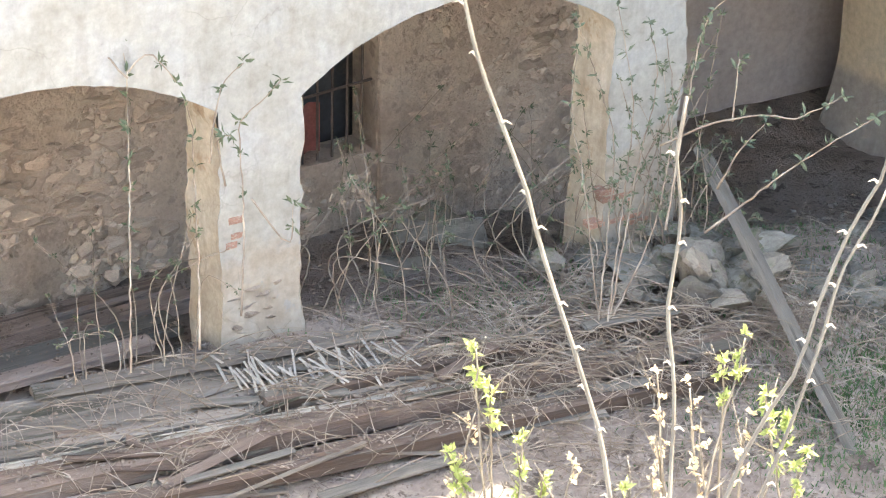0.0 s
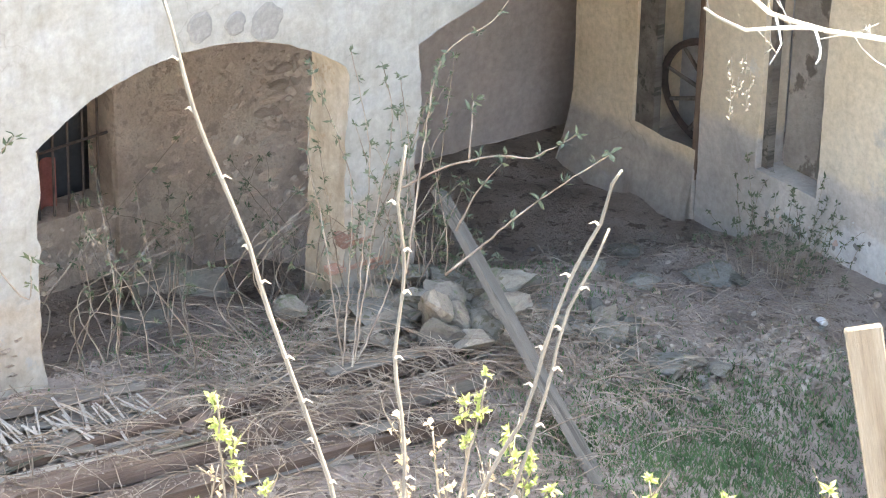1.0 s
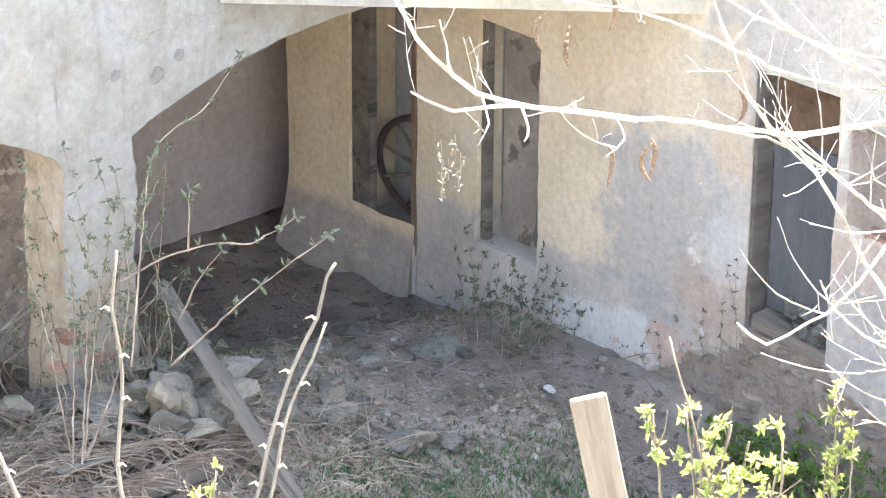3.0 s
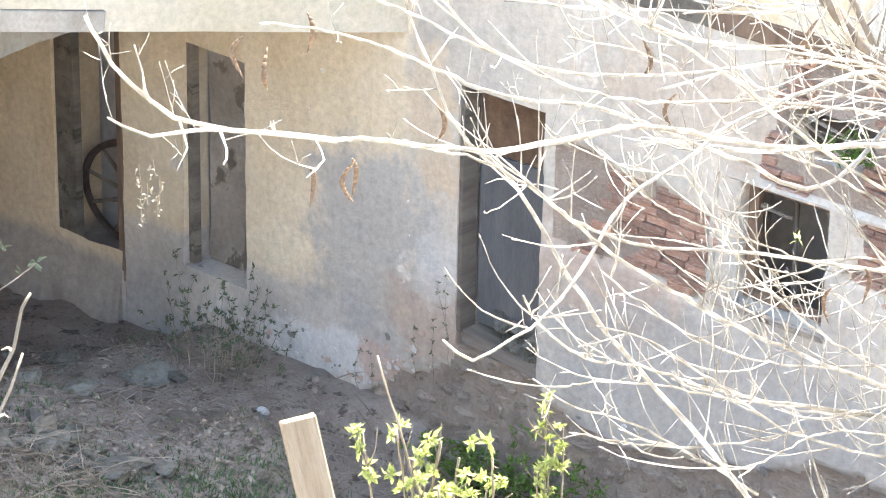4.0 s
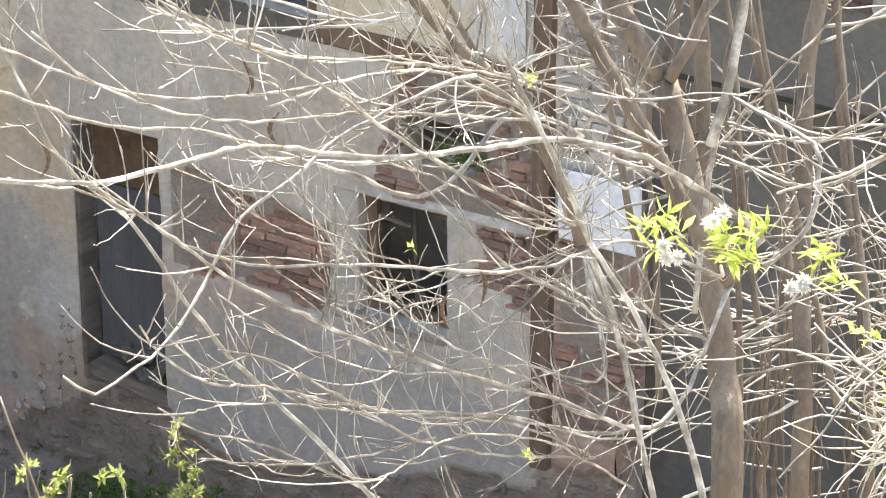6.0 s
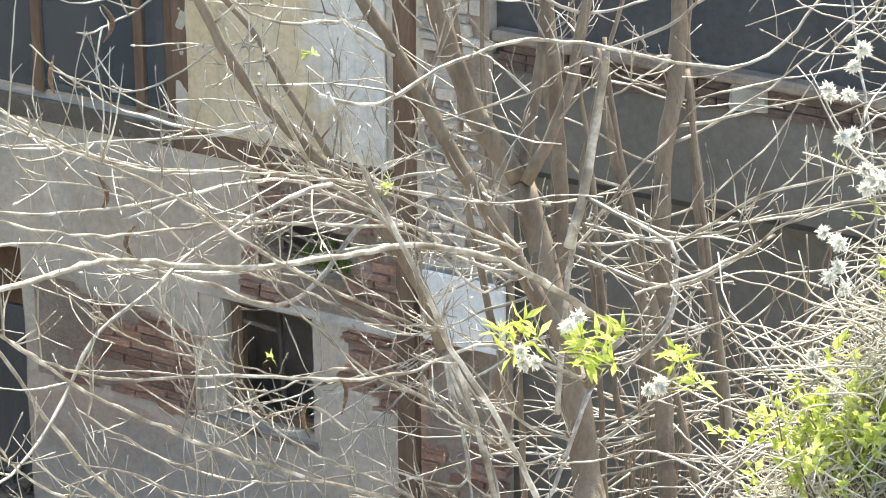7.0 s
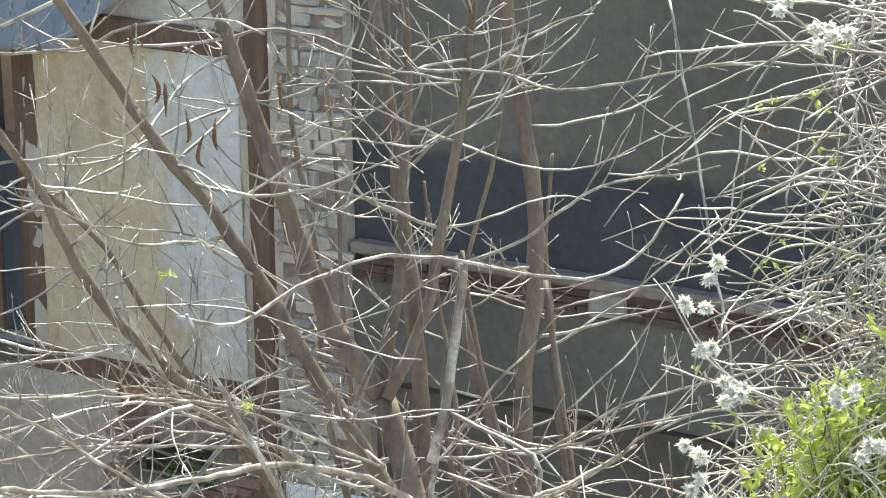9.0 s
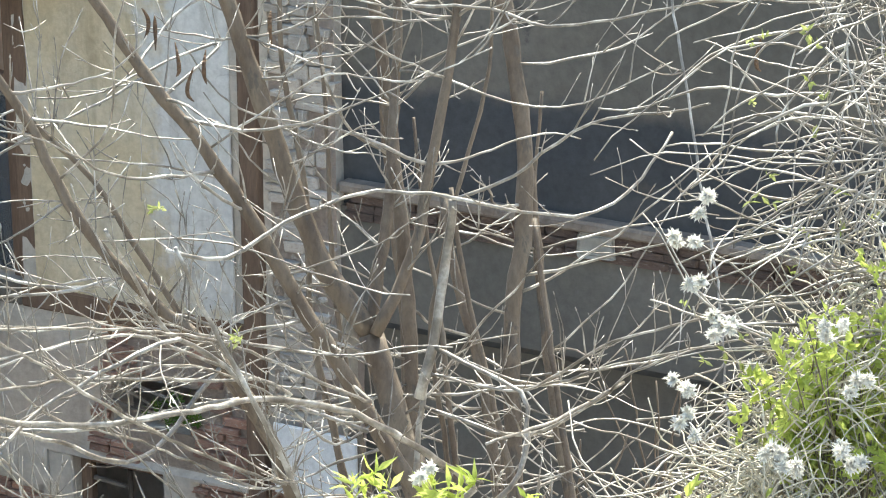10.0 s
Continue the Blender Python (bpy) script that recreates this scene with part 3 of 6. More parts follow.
rect_wall("wall_cross", ("y", -4.2, 1), 0.30, 1.5, -2.2, 2.9, [], 0.15, ROOM, "grey plaster cross wall between the rooms")
# Added end wall: keeps the sunlit ground beyond from showing through the openings.
rect_wall("wall_cross_north", ("y", 0.97, 1), 0.30, 3.0, -2.2, 9.0, [], 0.15, ROOM, "grey plaster end wall added to shut sunlit ground out of the rooms")
rect_wall("wall_cross_south", ("y", -7.0, -1), 0.30, 4.0, -2.2, 7.6, [], 0.1, INNER, "dim plaster end wall of the house")
# Slab kept narrow so skylight falls past it into the lower rooms.
box("floor_slab", (1.1, -7.0, 2.75), (2.6, 3.0, 2.9), INNER, label="dusty upper floor of the house, cut short to let skylight down")
tagged(bpy.data.objects["floor_slab"], "dusty upper floor of the house, cut short to let skylight down", "floor", kind="structure")
box("floor_lower", (0.30, -6.99, -0.6), (1.5, 0.9, -0.35), INNER)
tagged(bpy.data.objects["floor_lower"], "dusty lower floor of the house", "floor", kind="structure")

V, F = [], []
grid(V, F, lambda y, s: Vector((-0.012 - 0.20 * s ** 1.7 + 0.03 * s * nz(y, s, 0, 3.0), y + 0.13 * s * max(0.0, y - 2.3), -0.62 - 1.0 * s + (0.02 + 0.16 * s) * nz(y, s, 4, 2.6))), steps(1.47, 3.13, 0.06), steps(0, 1, 0.06))
grid(V, F, lambda x, s: Vector((0.2 - (0.21 + 0.20 * s ** 1.7) * x, 3.135 + 0.11 * s, -0.62 - 1.0 * s)), [0, 0.5, 1], steps(0, 1, 0.1))
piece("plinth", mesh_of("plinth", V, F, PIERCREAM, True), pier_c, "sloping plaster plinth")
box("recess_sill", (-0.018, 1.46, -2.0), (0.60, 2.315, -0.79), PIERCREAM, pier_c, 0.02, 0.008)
box("jamb_board", (0.02, 2.07, -0.78), (0.10, 2.31, 2.70), TIMBER, pier_c, 0.008, 0.006, "dark weathered board lining the recess")
box("jamb_post", (-0.006, 1.462, -0.90), (0.10, 1.525, 2.70), REDWOOD, pier_c, 0.008, 0.005, "thin brown timber post")

# south end: dark upper wall, string course, parapet, undercroft
rect_wall("wall_parapet", ("x", 0.10, 1), -14.0, -7.10, 3.35, 4.12, [], 0.25, SLATE, "grey plastered band below the string course")
rect_wall("wall_south_upper", ("x", 0.15, 1), -14.0, -7.10, 4.121, 10.0, [], 0.25, DARKWALL, "dark grey upper wall with a darker lower band", 0.02)
rect_wall("wall_undercroft", ("x", 0.40, 1), -14.0, -7.1, -2.2, 3.35, [], 0.25, SLATE, "recessed dark grey wall below the parapet band", 0.03)
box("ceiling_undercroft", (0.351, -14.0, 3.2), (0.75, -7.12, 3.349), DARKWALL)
tagged(bpy.data.objects["ceiling_undercroft"], "dark soffit over the undercroft", "ceiling", kind="structure")
ledge = tagged(box("ledge", (0.03, -14.0, 4.225), (0.16, -7.12, 4.30), FOOTING, bevel=0.015, wobble=0.004), "crumbling mortar string course on the dark wall", "ledge", kind="structure")
box("patch", (0.045, -9.10, 4.06), (0.062, -8.84, 4.222), WHITE, ledge, 0.02, 0.012, "pale plaster patch")
# Added to close the gap where sun reached the dark room.
rect_wall("wall_east_far", ("x", 0.62, 1), 3.3, 4.0, -2.2, 2.75, [], 0.2, INNER, "plaster wall added to keep the sun out of the dark room")

# ---- gallery fascia across the corner ----
FL, FR = Vector((-3.40, -0.12, 2.75)), Vector((-0.005, -1.76, 2.25))
gal = thing("gallery_front", "sagging cream plastered gallery front on an old beam", "gallery")
fd = (FR - FL).normalized()
fn = Vector((fd.y, -fd.x, 0)).normalized()
V, F = [], []
half = FL.lerp(FR, 0.36)


def fascia(t, z):
    p = FL.lerp(FR, t)
    low = p.z + (0.17 if t < 0.36 else 0.0)
    q = Vector((p.x, p.y, low + (4.6 - low) * z))
    return q + fn * (0.012 * nz(q.x, q.y, q.z, 1.6))


for lo, hi in ((0.0, 0.3599), (0.36, 1.0)):
    us = steps(lo, hi, 0.03)
    grid(V, F, fascia, us, [0, 0.04, 0.1, 0.2, 0.35, 0.5, 0.7, 1.0])
    grid(V, F, lambda t, k: fascia(t, 0.0) - fn * 0.22 * k, us, [0, 0.5, 1.0], True)
    grid(V, F, lambda t, z: fascia(t, z) - fn * 0.22, us, [0, 0.5, 1.0], True)
grid(V, F, lambda k, z: fascia(0.0, z) - fn * 0.22 * k, [0, 1.0], [0, 0.5, 1.0])
piece("fascia", mesh_of("fascia", V, F, PALECREAM, True), gal)
bar_between("beam", FL - fd * 0.02 + Vector((0, 0, 0.085)) - fn * 0.08, half + Vector((0, 0, 0.085)) - fn * 0.08, 0.20, 0.165, PALESLAT, gal, "weathered pale grey beam", wobble=0.008, seed=4)
box("slab", (-3.2, -0.02, 2.76), (-0.01, 0.0, 2.78), PALECREAM, gal)

# ---- stones and bricks: shared shapes ----
rnd = random.Random(11)


def stone_mesh(material, seed, lump=0.18, flat=1.0, fine=3):
    r = random.Random(seed)
    bm = bmesh.new()
    bmesh.ops.create_icosphere(bm, subdivisions=fine, radius=0.58)
    cuts = [(rdir(r), r.uniform(0.24, 0.40)) for _ in range(9)]
    for v in bm.verts:
        for c, d in cuts:
            over = v.co.dot(c) - d
            if over > 0:
                v.co -= c * over * 0.98
        v.co *= 1 + lump * nz(v.co.x, v.co.y, v.co.z, 2.2, seed * 3.7)
        v.co.z *= flat
    bm.verts.index_update()
    vs, fs = [v.co.copy() for v in bm.verts], [[v.index for v in f.verts] for f in bm.faces]
    bm.free()
    return mesh_of("stone", vs, fs, material)


def block_mesh(name, material, seed, wob=0.07, bev=0.10):
    vs, fs = box_data((-0.5, -0.5, -0.5), (0.5, 0.5, 0.5), bev, wob, seed)
    return mesh_of(name, vs, fs, material)


RUB = [stone_mesh(RUBBLE, i) for i in range(7)]
PALERUB = [stone_mesh(DUSTSTONE, 110 + i) for i in range(5)]
WALLSTONE = [stone_mesh(STONE, 20 + i, 0.22, 1.0, 2) for i in range(9)]
FOOTSTONE = [stone_mesh(FOOTING, 70 + i, 0.24, 1.0, 2) for i in range(8)]
BRICKS = [block_mesh("brick", BRICK, 40 + i, 0.025, 0.06) for i in range(4)]
PALEBRICKS = [block_mesh("brick", PALEBRICK, 50 + i, 0.06, 0.10) for i in range(4)]
FOOTBRICKS = [block_mesh("brick", LEDGEBRICK, 130 + i, 0.04, 0.08) for i in range(4)]
CRUMBLE = [stone_mesh(PALEBRICK, 90 + i, 0.26, 1.0, 2) for i in range(2)] + PALEBRICKS + PALEBRICKS


def courses(parent, meshes, name, u0, u1, z0, z1, w, h, put, keep, jit=0.25, gap=0.012, r=rnd):
    """Lays uneven courses of blocks; put(u, z) gives the place and keep(u, z) says where blocks show."""
    z = z0
    while z < z1:
        hh = h * r.uniform(1 - jit, 1 + jit)
        u = u0 - r.uniform(0, w)
        while u < u1:
            ww = w * r.uniform(1 - jit * 1.6, 1 + jit * 1.6)
            cu, cz = u + ww / 2, z + hh / 2 + r.uniform(-0.1, 0.1) * h * jit
            if keep(cu, cz):
                m, along = put(cu, cz)
                size = (0.10, ww - gap, hh - gap) if along == "x" else (ww - gap, 0.10, hh - gap)
                piece(name, r.choice(meshes), parent, m=m @ pose(0, 0, 0, r.gauss(0, 2.0) * jit * 2, r.gauss(0, 3) * jit * 2, r.gauss(0, 3) * jit * 2) @ Matrix.Diagonal((*size, 1)))
            u += ww
        z += hh


# ---- door, windows, frames in the east wall ----
door = tagged(thing("door_1"), "dark doorway without a leaf, brown frame and rubble on its sill", "door", kind="structure")
box("jamb", (0.012, -2.345, -0.12), (0.20, -2.302, 1.965), TIMBER, door, wobble=0.004)
box("jamb", (0.16, -3.139, -0.25), (0.24, -3.09, 1.965), REDWOOD, door, wobble=0.004)
box("lintel", (0.12, -3.138, 1.91), (0.20, -2.348, 1.965), REDWOOD, door, wobble=0.004)
# Added panels fill the opening in place of the room beyond.
box("leaf", (0.205, -3.085, -0.09), (0.235, -2.348, 1.38), DARKDOOR, door, 0.006, 0.003, "blue-grey lower panel filling the doorway")
box("upper_leaf", (0.212, -3.085, 1.39), (0.235, -2.348, 1.905), POD, door, 0.006, 0.003, "dark brown upper panel filling the doorway")
bar_between("threshold", (0.14, -2.365, -0.14), (0.14, -3.135, -0.22), 0.26, 0.10, TIMBER, door, "worn wooden threshold", wobble=0.008)
o2 = tagged(thing("window_2"), "tall empty window opening with one brown post left standing", "window", kind="structure")
box("post", (0.05, 0.645, -0.49), (0.13, 0.715, 1.525), TIMBER, o2, wobble=0.004)
box("shutter", (0.235, 0.0, -0.49), (0.262, 0.64, 1.525), DAMP, o2, 0.006, 0.006, "dull grey-brown shutter board closing the opening")
bar_between("loose_board", (0.215, 0.16, -0.46), (0.222, 0.10, 0.40), 0.14, 0.02, GREYWOOD, o2, up=(1, 0, 0))
w1 = tagged(thing("window_1"), "small empty window with a broken brown casement", "window", kind="structure")
box("frame_side", (0.12, -5.02, 1.01), (0.19, -4.93, 1.945), REDWOOD, w1)
box("frame_side", (0.12, -5.695, 1.01), (0.19, -5.63, 1.945), REDWOOD, w1)
box("frame_head", (0.12, -5.629, 1.87), (0.19, -5.021, 1.945), REDWOOD, w1)
box("frame_foot", (0.12, -5.629, 1.01), (0.19, -5.021, 1.07), REDWOOD, w1)
box("infill", (0.02, -4.929, 1.005), (0.22, -4.725, 1.945), CREAM, w1, 0.01, 0.006, "plastered strip beside the casement")
bar_between("glazing_bar", (0.15, -5.02, 1.74), (0.15, -5.30, 1.72), 0.03, 0.03, TIMBER, w1)
bar_between("glazing_bar", (0.15, -5.35, 1.08), (0.15, -5.33, 1.86), 0.03, 0.03, TIMBER, w1, up=(1, 0, 0))
box("sill", (-0.03, -5.74, 0.93), (0.29, -4.70, 0.995), DAMP, w1, 0.015, 0.01, "chipped mortar sill")
w2 = tagged(thing("window_3"), "large brown-framed upstairs window with dusty broken panes", "window", kind="structure")
box("frame_side", (-0.01, -4.72, 3.10), (0.16, -4.60, 5.36), REDWOOD, w2, wobble=0.004)
box("frame_side", (0.04, -4.595, 3.22), (0.14, -4.50, 5.30), REDWOOD, w2, wobble=0.004)
box("mullion", (0.05, -4.30, 3.22), (0.12, -4.22, 5.30), REDWOOD, w2)
box("mullion", (0.05, -3.40, 3.22), (0.12, -3.32, 5.30), REDWOOD, w2)
box("sill_beam", (-0.03, -6.42, 3.03), (0.12, -4.60, 3.195), REDWOOD, w2, 0.01, 0.006, "long cracked brown sill beam")
box("window_sill", (-0.03, -4.597, 3.03), (0.12, -2.40, 3.195), GREYWOOD, w2, 0.01, 0.006, "grey weathered sill")
box("head_beam", (-0.05, -6.42, 5.46), (0.12, -2.40, 5.64), REDWOOD, w2, 0.01, 0.006)
box("transom", (0.05, -4.495, 4.62), (0.12, -2.56, 4.69), REDWOOD, w2)
for y0, y1, z0, z1 in ((-4.22, -3.40, 3.24, 4.62), (-4.49, -4.305, 3.24, 4.6), (-3.32, -2.56, 3.24, 4.62)):
    box("pane", (0.08, y0, z0), (0.086, y1, z1), GLASS, w2, 0.0)
# Added dark sheet that stands in for the dim room behind the panes.
backing = box("curtain", (0.30, -4.2, 3.25), (0.33, -3.75, 5.25), DARKDOOR, w2, 0.008, 0.02, "dark sheet added for the dimness of the room")
panel = tagged(box("wall_panel", (-0.022, -6.34, 3.20), (-0.008, -4.73, 5.455), YELLOW, bevel=0.004), "ochre plaster panel flaking to white along its edge", "wall", kind="structure")
lip = tagged(box("post_tall", (-0.07, -6.575, 0.20), (0.05, -6.43, 5.9), REDWOOD, bevel=0.012, wobble=0.008), "tall brown timber post set in the house wall", "post", kind="structure")
sheet = thing("roofing_sheet", "dark grey bent roofing sheet hanging over the window", "roofing")
V, F = [], []
for drop in (0.0, 0.025):
    grid(V, F, lambda u, v: Vector((-0.06 - 0.36 * v - 0.015 * math.sin(u * 22), u - 0.55 * (1 - v), 5.49 - drop + 0.55 * (1 - v) + 0.03 * nz(u, v, 0, 2.0))), steps(-5.18, -2.6, 0.05), steps(0, 1, 0.12), drop > 0)
piece("sheet", mesh_of("sheet", V, F, BLUESHEET, True), sheet)
white = thing("white_board", "white painted board fixed to the broken wall", "board")
box("board", (-0.10, -7.30, 2.05), (-0.07, -6.66, 2.56), ENAMEL, white, 0.008, 0.004)
box("batten", (-0.069, -7.33, 2.03), (-0.03, -7.22, 2.60), TIMBER, white)

laths = thing("broken_laths", "broken pale laths sticking out of the wall breach", "laths")
bar_between("lath", (-0.02, -5.32, 2.60), (0.12, -5.75, 2.32), 0.03, 0.02, FRESHWOOD, laths)
bar_between("lath", (0.02, -5.45, 2.58), (0.16, -5.95, 2.40), 0.025, 0.02, TIMBER, laths)
bar_between("lath", (0.0, -5.30, 2.44), (0.14, -5.62, 2.29), 0.025, 0.02, TIMBER, laths)

# cart wheel leaning in the recess
wheel = thing("cart_wheel", "old iron-rimmed cart wheel leaning in the recess", "wheel", at=(0.40, 1.70, -0.30))
wheel.rotation_euler = (0, radians(80), radians(12))
V, F = [], []
ring = [Vector((0.55 * math.cos(t), 0.55 * math.sin(t), 0)) for t in [2 * math.pi * i / 40 for i in range(41)]]
tube(V, F, ring, 0.035, 0.035, 6)
piece("rim", mesh_of("rim", V, F, IRON), wheel)
V, F = [], []
tube(V, F, [Vector((0, 0, -0.1)), Vector((0, 0, 0.1))], 0.09, 0.07, 10)
piece("hub", mesh_of("hub", V, F, IRON), wheel)
for i in range(10):
    V, F = [], []
    d = Vector((math.cos(i * math.pi / 5), math.sin(i * math.pi / 5), 0))
    tube(V, F, [d * 0.07, d * 0.54], 0.024, 0.018, 6)
    piece("spoke", mesh_of("spoke", V, F, TIMBER), wheel)

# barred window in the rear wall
# Added dark sheet: stops sunlight leaking in behind the bars.
rect_wall("wall_window_back", ("y", RY + 0.55, 1), -7.2, -4.4, -1.5, 2.7, [], 0.1, DARKWALL, "dark backing added behind the barred window against a sun leak")
bw = tagged(thing("window_4"), "barred dark window in the rubble wall", "window", kind="structure")
for i in range(5):
    V, F = [], []
    x = WIN[0] + 0.1 + i * 0.135
    tube(V, F, [Vector((x, RY + 0.08, WIN[2])), Vector((x + 0.004, RY + 0.08, 0.8)), Vector((x, RY + 0.08, WIN[3]))], 0.011, 0.011, 6)
    piece("bar", mesh_of("bar", V, F, IRON), bw)
V, F = [], []
tube(V, F, [Vector((WIN[0], RY + 0.06, 0.55)), Vector((WIN[1], RY + 0.06, 0.58))], 0.012, 0.012, 6)
piece("cross_bar", mesh_of("cross_bar", V, F, IRON), bw)
box("side_post", (WIN[1] + 0.01, RY - 0.06, -0.5), (WIN[1] + 0.20, RY - 0.005, 2.6), MORTAR, bw, 0.015, 0.012, "plastered brick post beside the window")
sack = thing("red_cloth", "faded dark red cloth hanging behind the window bars", "cloth")
V, F = [], []
grid(V, F, lambda u, v: Vector((u, RY + 0.2 + 0.03 * math.sin(u * 30), v)), steps(-5.98, -5.74, 0.02), [0.0, 0.2, 0.42])
piece("cloth", mesh_of("cloth", V, F, CLOTH, True), sack)

# ---- timbers lying along the arcade ----
planks = [
    ((-11.0, 0.04, 0.12), (-7.05, -0.70, 0.09), 0.50, 0.07, TIMBER),
    ((-9.5, -0.02, 0.20), (-6.9, -0.46, 0.17), 0.14, 0.06, TIMBER),
    ((-11.0, -0.33, 0.10), (-6.8, -1.02, 0.07), 0.20, 0.10, TIMBER),
    ((-11.0, -0.52, 0.13), (-6.9, -1.21, 0.10), 0.045, 0.06, EDGEWOOD),
    ((-11.0, -0.62, 0.07), (-5.6, -1.36, 0.05), 0.12, 0.12, REDTIMBER),
    ((-11.0, -0.82, 0.06), (-4.7, -1.58, 0.05), 0.16, 0.14, REDTIMBER),
    ((-11.0, -1.08, 0.01), (-5.0, -1.90, 0.0), 0.20, 0.12, REDTIMBER),
    ((-8.2, -0.84, 0.15), (-4.8, -1.24, 0.10), 0.12, 0.12, REDTIMBER),
    ((-10.4, 2.14, -0.50), (-8.9, 2.16, -0.52), 0.24, 0.16, LIFTEDTIMBER),
    ((-9.1, 2.04, -0.50), (-7.3, 2.10, -0.56), 0.20, 0.15, LIFTEDTIMBER),
    ((-10.4, 1.80, -0.44), (-8.5, 1.84, -0.44), 0.20, 0.15, LIFTEDTIMBER),
    ((-9.4, 1.56, -0.38), (-7.4, 1.62, -0.42), 0.18, 0.13, LIFTEDTIMBER),
    ((-10.4, 1.32, -0.30), (-8.1, 1.36, -0.32), 0.20, 0.12, LIFTEDTIMBER),
    ((-10.4, 0.92, -0.14), (-7.9, 0.98, -0.18), 0.30, 0.08, GREYWOOD),
    ((-10.4, 0.60, -0.04), (-8.3, 0.56, -0.02), 0.14, 0.08, LIFTEDTIMBER),
]
for i, (a, b, w, h, wood) in enumerate(planks):
    ob = bar_between("timber", a, b, w, h, wood, wobble=0.012, seed=i, bevel=0.012)
    tagged(ob, "long weathered timber lying along the arcade foot", "timber", "timbers along the arcade")


def timber_top(x, y):
    z = ground_z(x, y)
    for a, b, w, h, wood in planks:
        t = (x - a[0]) / (b[0] - a[0])
        if 0 < t < 1 and abs(y - (a[1] + (b[1] - a[1]) * t)) < w * 0.45:
            z = max(z, a[2] + (b[2] - a[2]) * t + h * 0.5)
    return z


slat0 = Vector((-8.30, -0.42, 0.16))
slat1 = Vector((-7.10, -0.66, 0.13))
for i in range(46):
    p = slat0.lerp(slat1, rnd.random()) + Vector((rnd.gauss(0, 0.05), rnd.gauss(0, 0.1), rnd.uniform(0.03, 0.1)))
    d = Vector((rnd.gauss(0.0, 0.22), -1, rnd.uniform(-0.5, 0.1))).normalized()
    q = p + d * rnd.uniform(0.18, 0.42)
    q.z = max(q.z, ground_z(q.x, q.y) + 0.03)
    ob = bar_between("dry_stick", p, q, rnd.uniform(0.009, 0.019), 0.006, PALESLAT, wobble=0.004, seed=100 + i, bevel=0.002)
    tagged(ob, "pale dry stick lying across the timbers", "stick", "dry sticks on the timbers")
for i in range(34):
    x, y = rnd.uniform(-9.8, -5.2), rnd.uniform(-1.9, -0.5)
    a = rnd.gauss(-0.15, 0.2)
    L = rnd.uniform(0.35, 1.1)
    e = Vector((x + L * math.cos(a), y + L * math.sin(a), 0))
    z0, z1 = timber_top(x, y) + rnd.uniform(0.01, 0.05), timber_top(e.x, e.y) + rnd.uniform(0.01, 0.05)
    ob = bar_between("broken_board", (x, y, z0), (e.x, e.y, z1), rnd.uniform(0.03, 0.11), 0.018, rnd.choice((TIMBER, REDTIMBER, GREYWOOD)), wobble=0.008, seed=200 + i)
    tagged(ob, "short broken board lying among the timbers", "board", "broken boards among the timbers")
for p, q, w in (((-5.71, 1.57, -0.35), (-5.04, 1.32, -0.35), 0.32), ((-6.15, 1.02, -0.30), (-5.70, 0.97, -0.35), 0.3)):
    ob = bar_between("stone_slab", p, q, w, 0.07, RUBBLE, wobble=0.05, bevel=0.03, up=(0.1, -0.3, 0.9), seed=77)
    tagged(ob, "flat broken stone slab inside the arch", "slab", "slabs inside the arch")
lean = bar_between("leaning_plank", (-4.09, -0.15, 0.74), (-4.91, -3.16, -0.20), 0.13, 0.05, GREYWOOD, wobble=0.006, seed=31, up=(0.3, -0.6, 0.6))
tagged(lean, "grey weathered plank leaning on the rubble heap", "plank")
post = bar_between("fence_board", (-10.02, -10.09, 5.71), (-10.04, -10.40, 4.82), 0.128, 0.05, FRESHWOOD, up=(-0.62, -0.76, 0.15), wobble=0.002)
tagged(post, "pale sawn fence board standing aslant on the slope", "board")

# ---- rubble ----
for k in range(16):
    y = rnd.uniform(-3.05, -2.5)
    sz = rnd.uniform(0.05, 0.17)
    z = -0.09 - 0.10 * (-2.365 - y) + sz * 0.2 + (0.12 if k > 10 else 0.0)
    ob = piece("rock", rnd.choice(PALERUB), m=pose(rnd.uniform(0.07, 0.17), y, z, rnd.uniform(-30, 30), rnd.uniform(-30, 30), rnd.uniform(0, 360)) @ Matrix.Diagonal((sz, sz * 1.3, sz * 0.7, 1)))
    tagged(ob, "pale rubble stone lying on the door sill", "stone", "rubble on the door sill")
def loose(x, y, s, flat=0.7, lift=0.0, r=rnd, meshes=RUB, group="rubble heap", label="broken grey fieldstone in the rubble heap"):
    sx, sy, sz = s * r.uniform(0.7, 1.4), s * r.uniform(0.7, 1.3), s * flat * r.uniform(0.7, 1.2)
    ob = piece("rock", r.choice(meshes), m=pose(x, y, ground_z(x, y) + sz * 0.25 + lift, r.uniform(-25, 25), r.uniform(-25, 25), r.uniform(0, 360)) @ Matrix.Diagonal((sx, sy, sz, 1)))
    return tagged(ob, label, "stone", group)


heap = Vector((-4.49, -0.74, 0.10))
for i in range(100):
    a, d = rnd.uniform(0, 6.28), abs(rnd.gauss(0, 0.55))
    loose(heap.x + math.cos(a) * d * 1.2, heap.y + math.sin(a) * d * 0.7, rnd.choice((0.08, 0.12, 0.16, 0.22, 0.3)) * rnd.uniform(0.8, 1.2), flat=rnd.uniform(0.25, 0.7), lift=max(0, 0.24 - 0.28 * d), meshes=PALERUB if i % 3 == 0 else RUB)
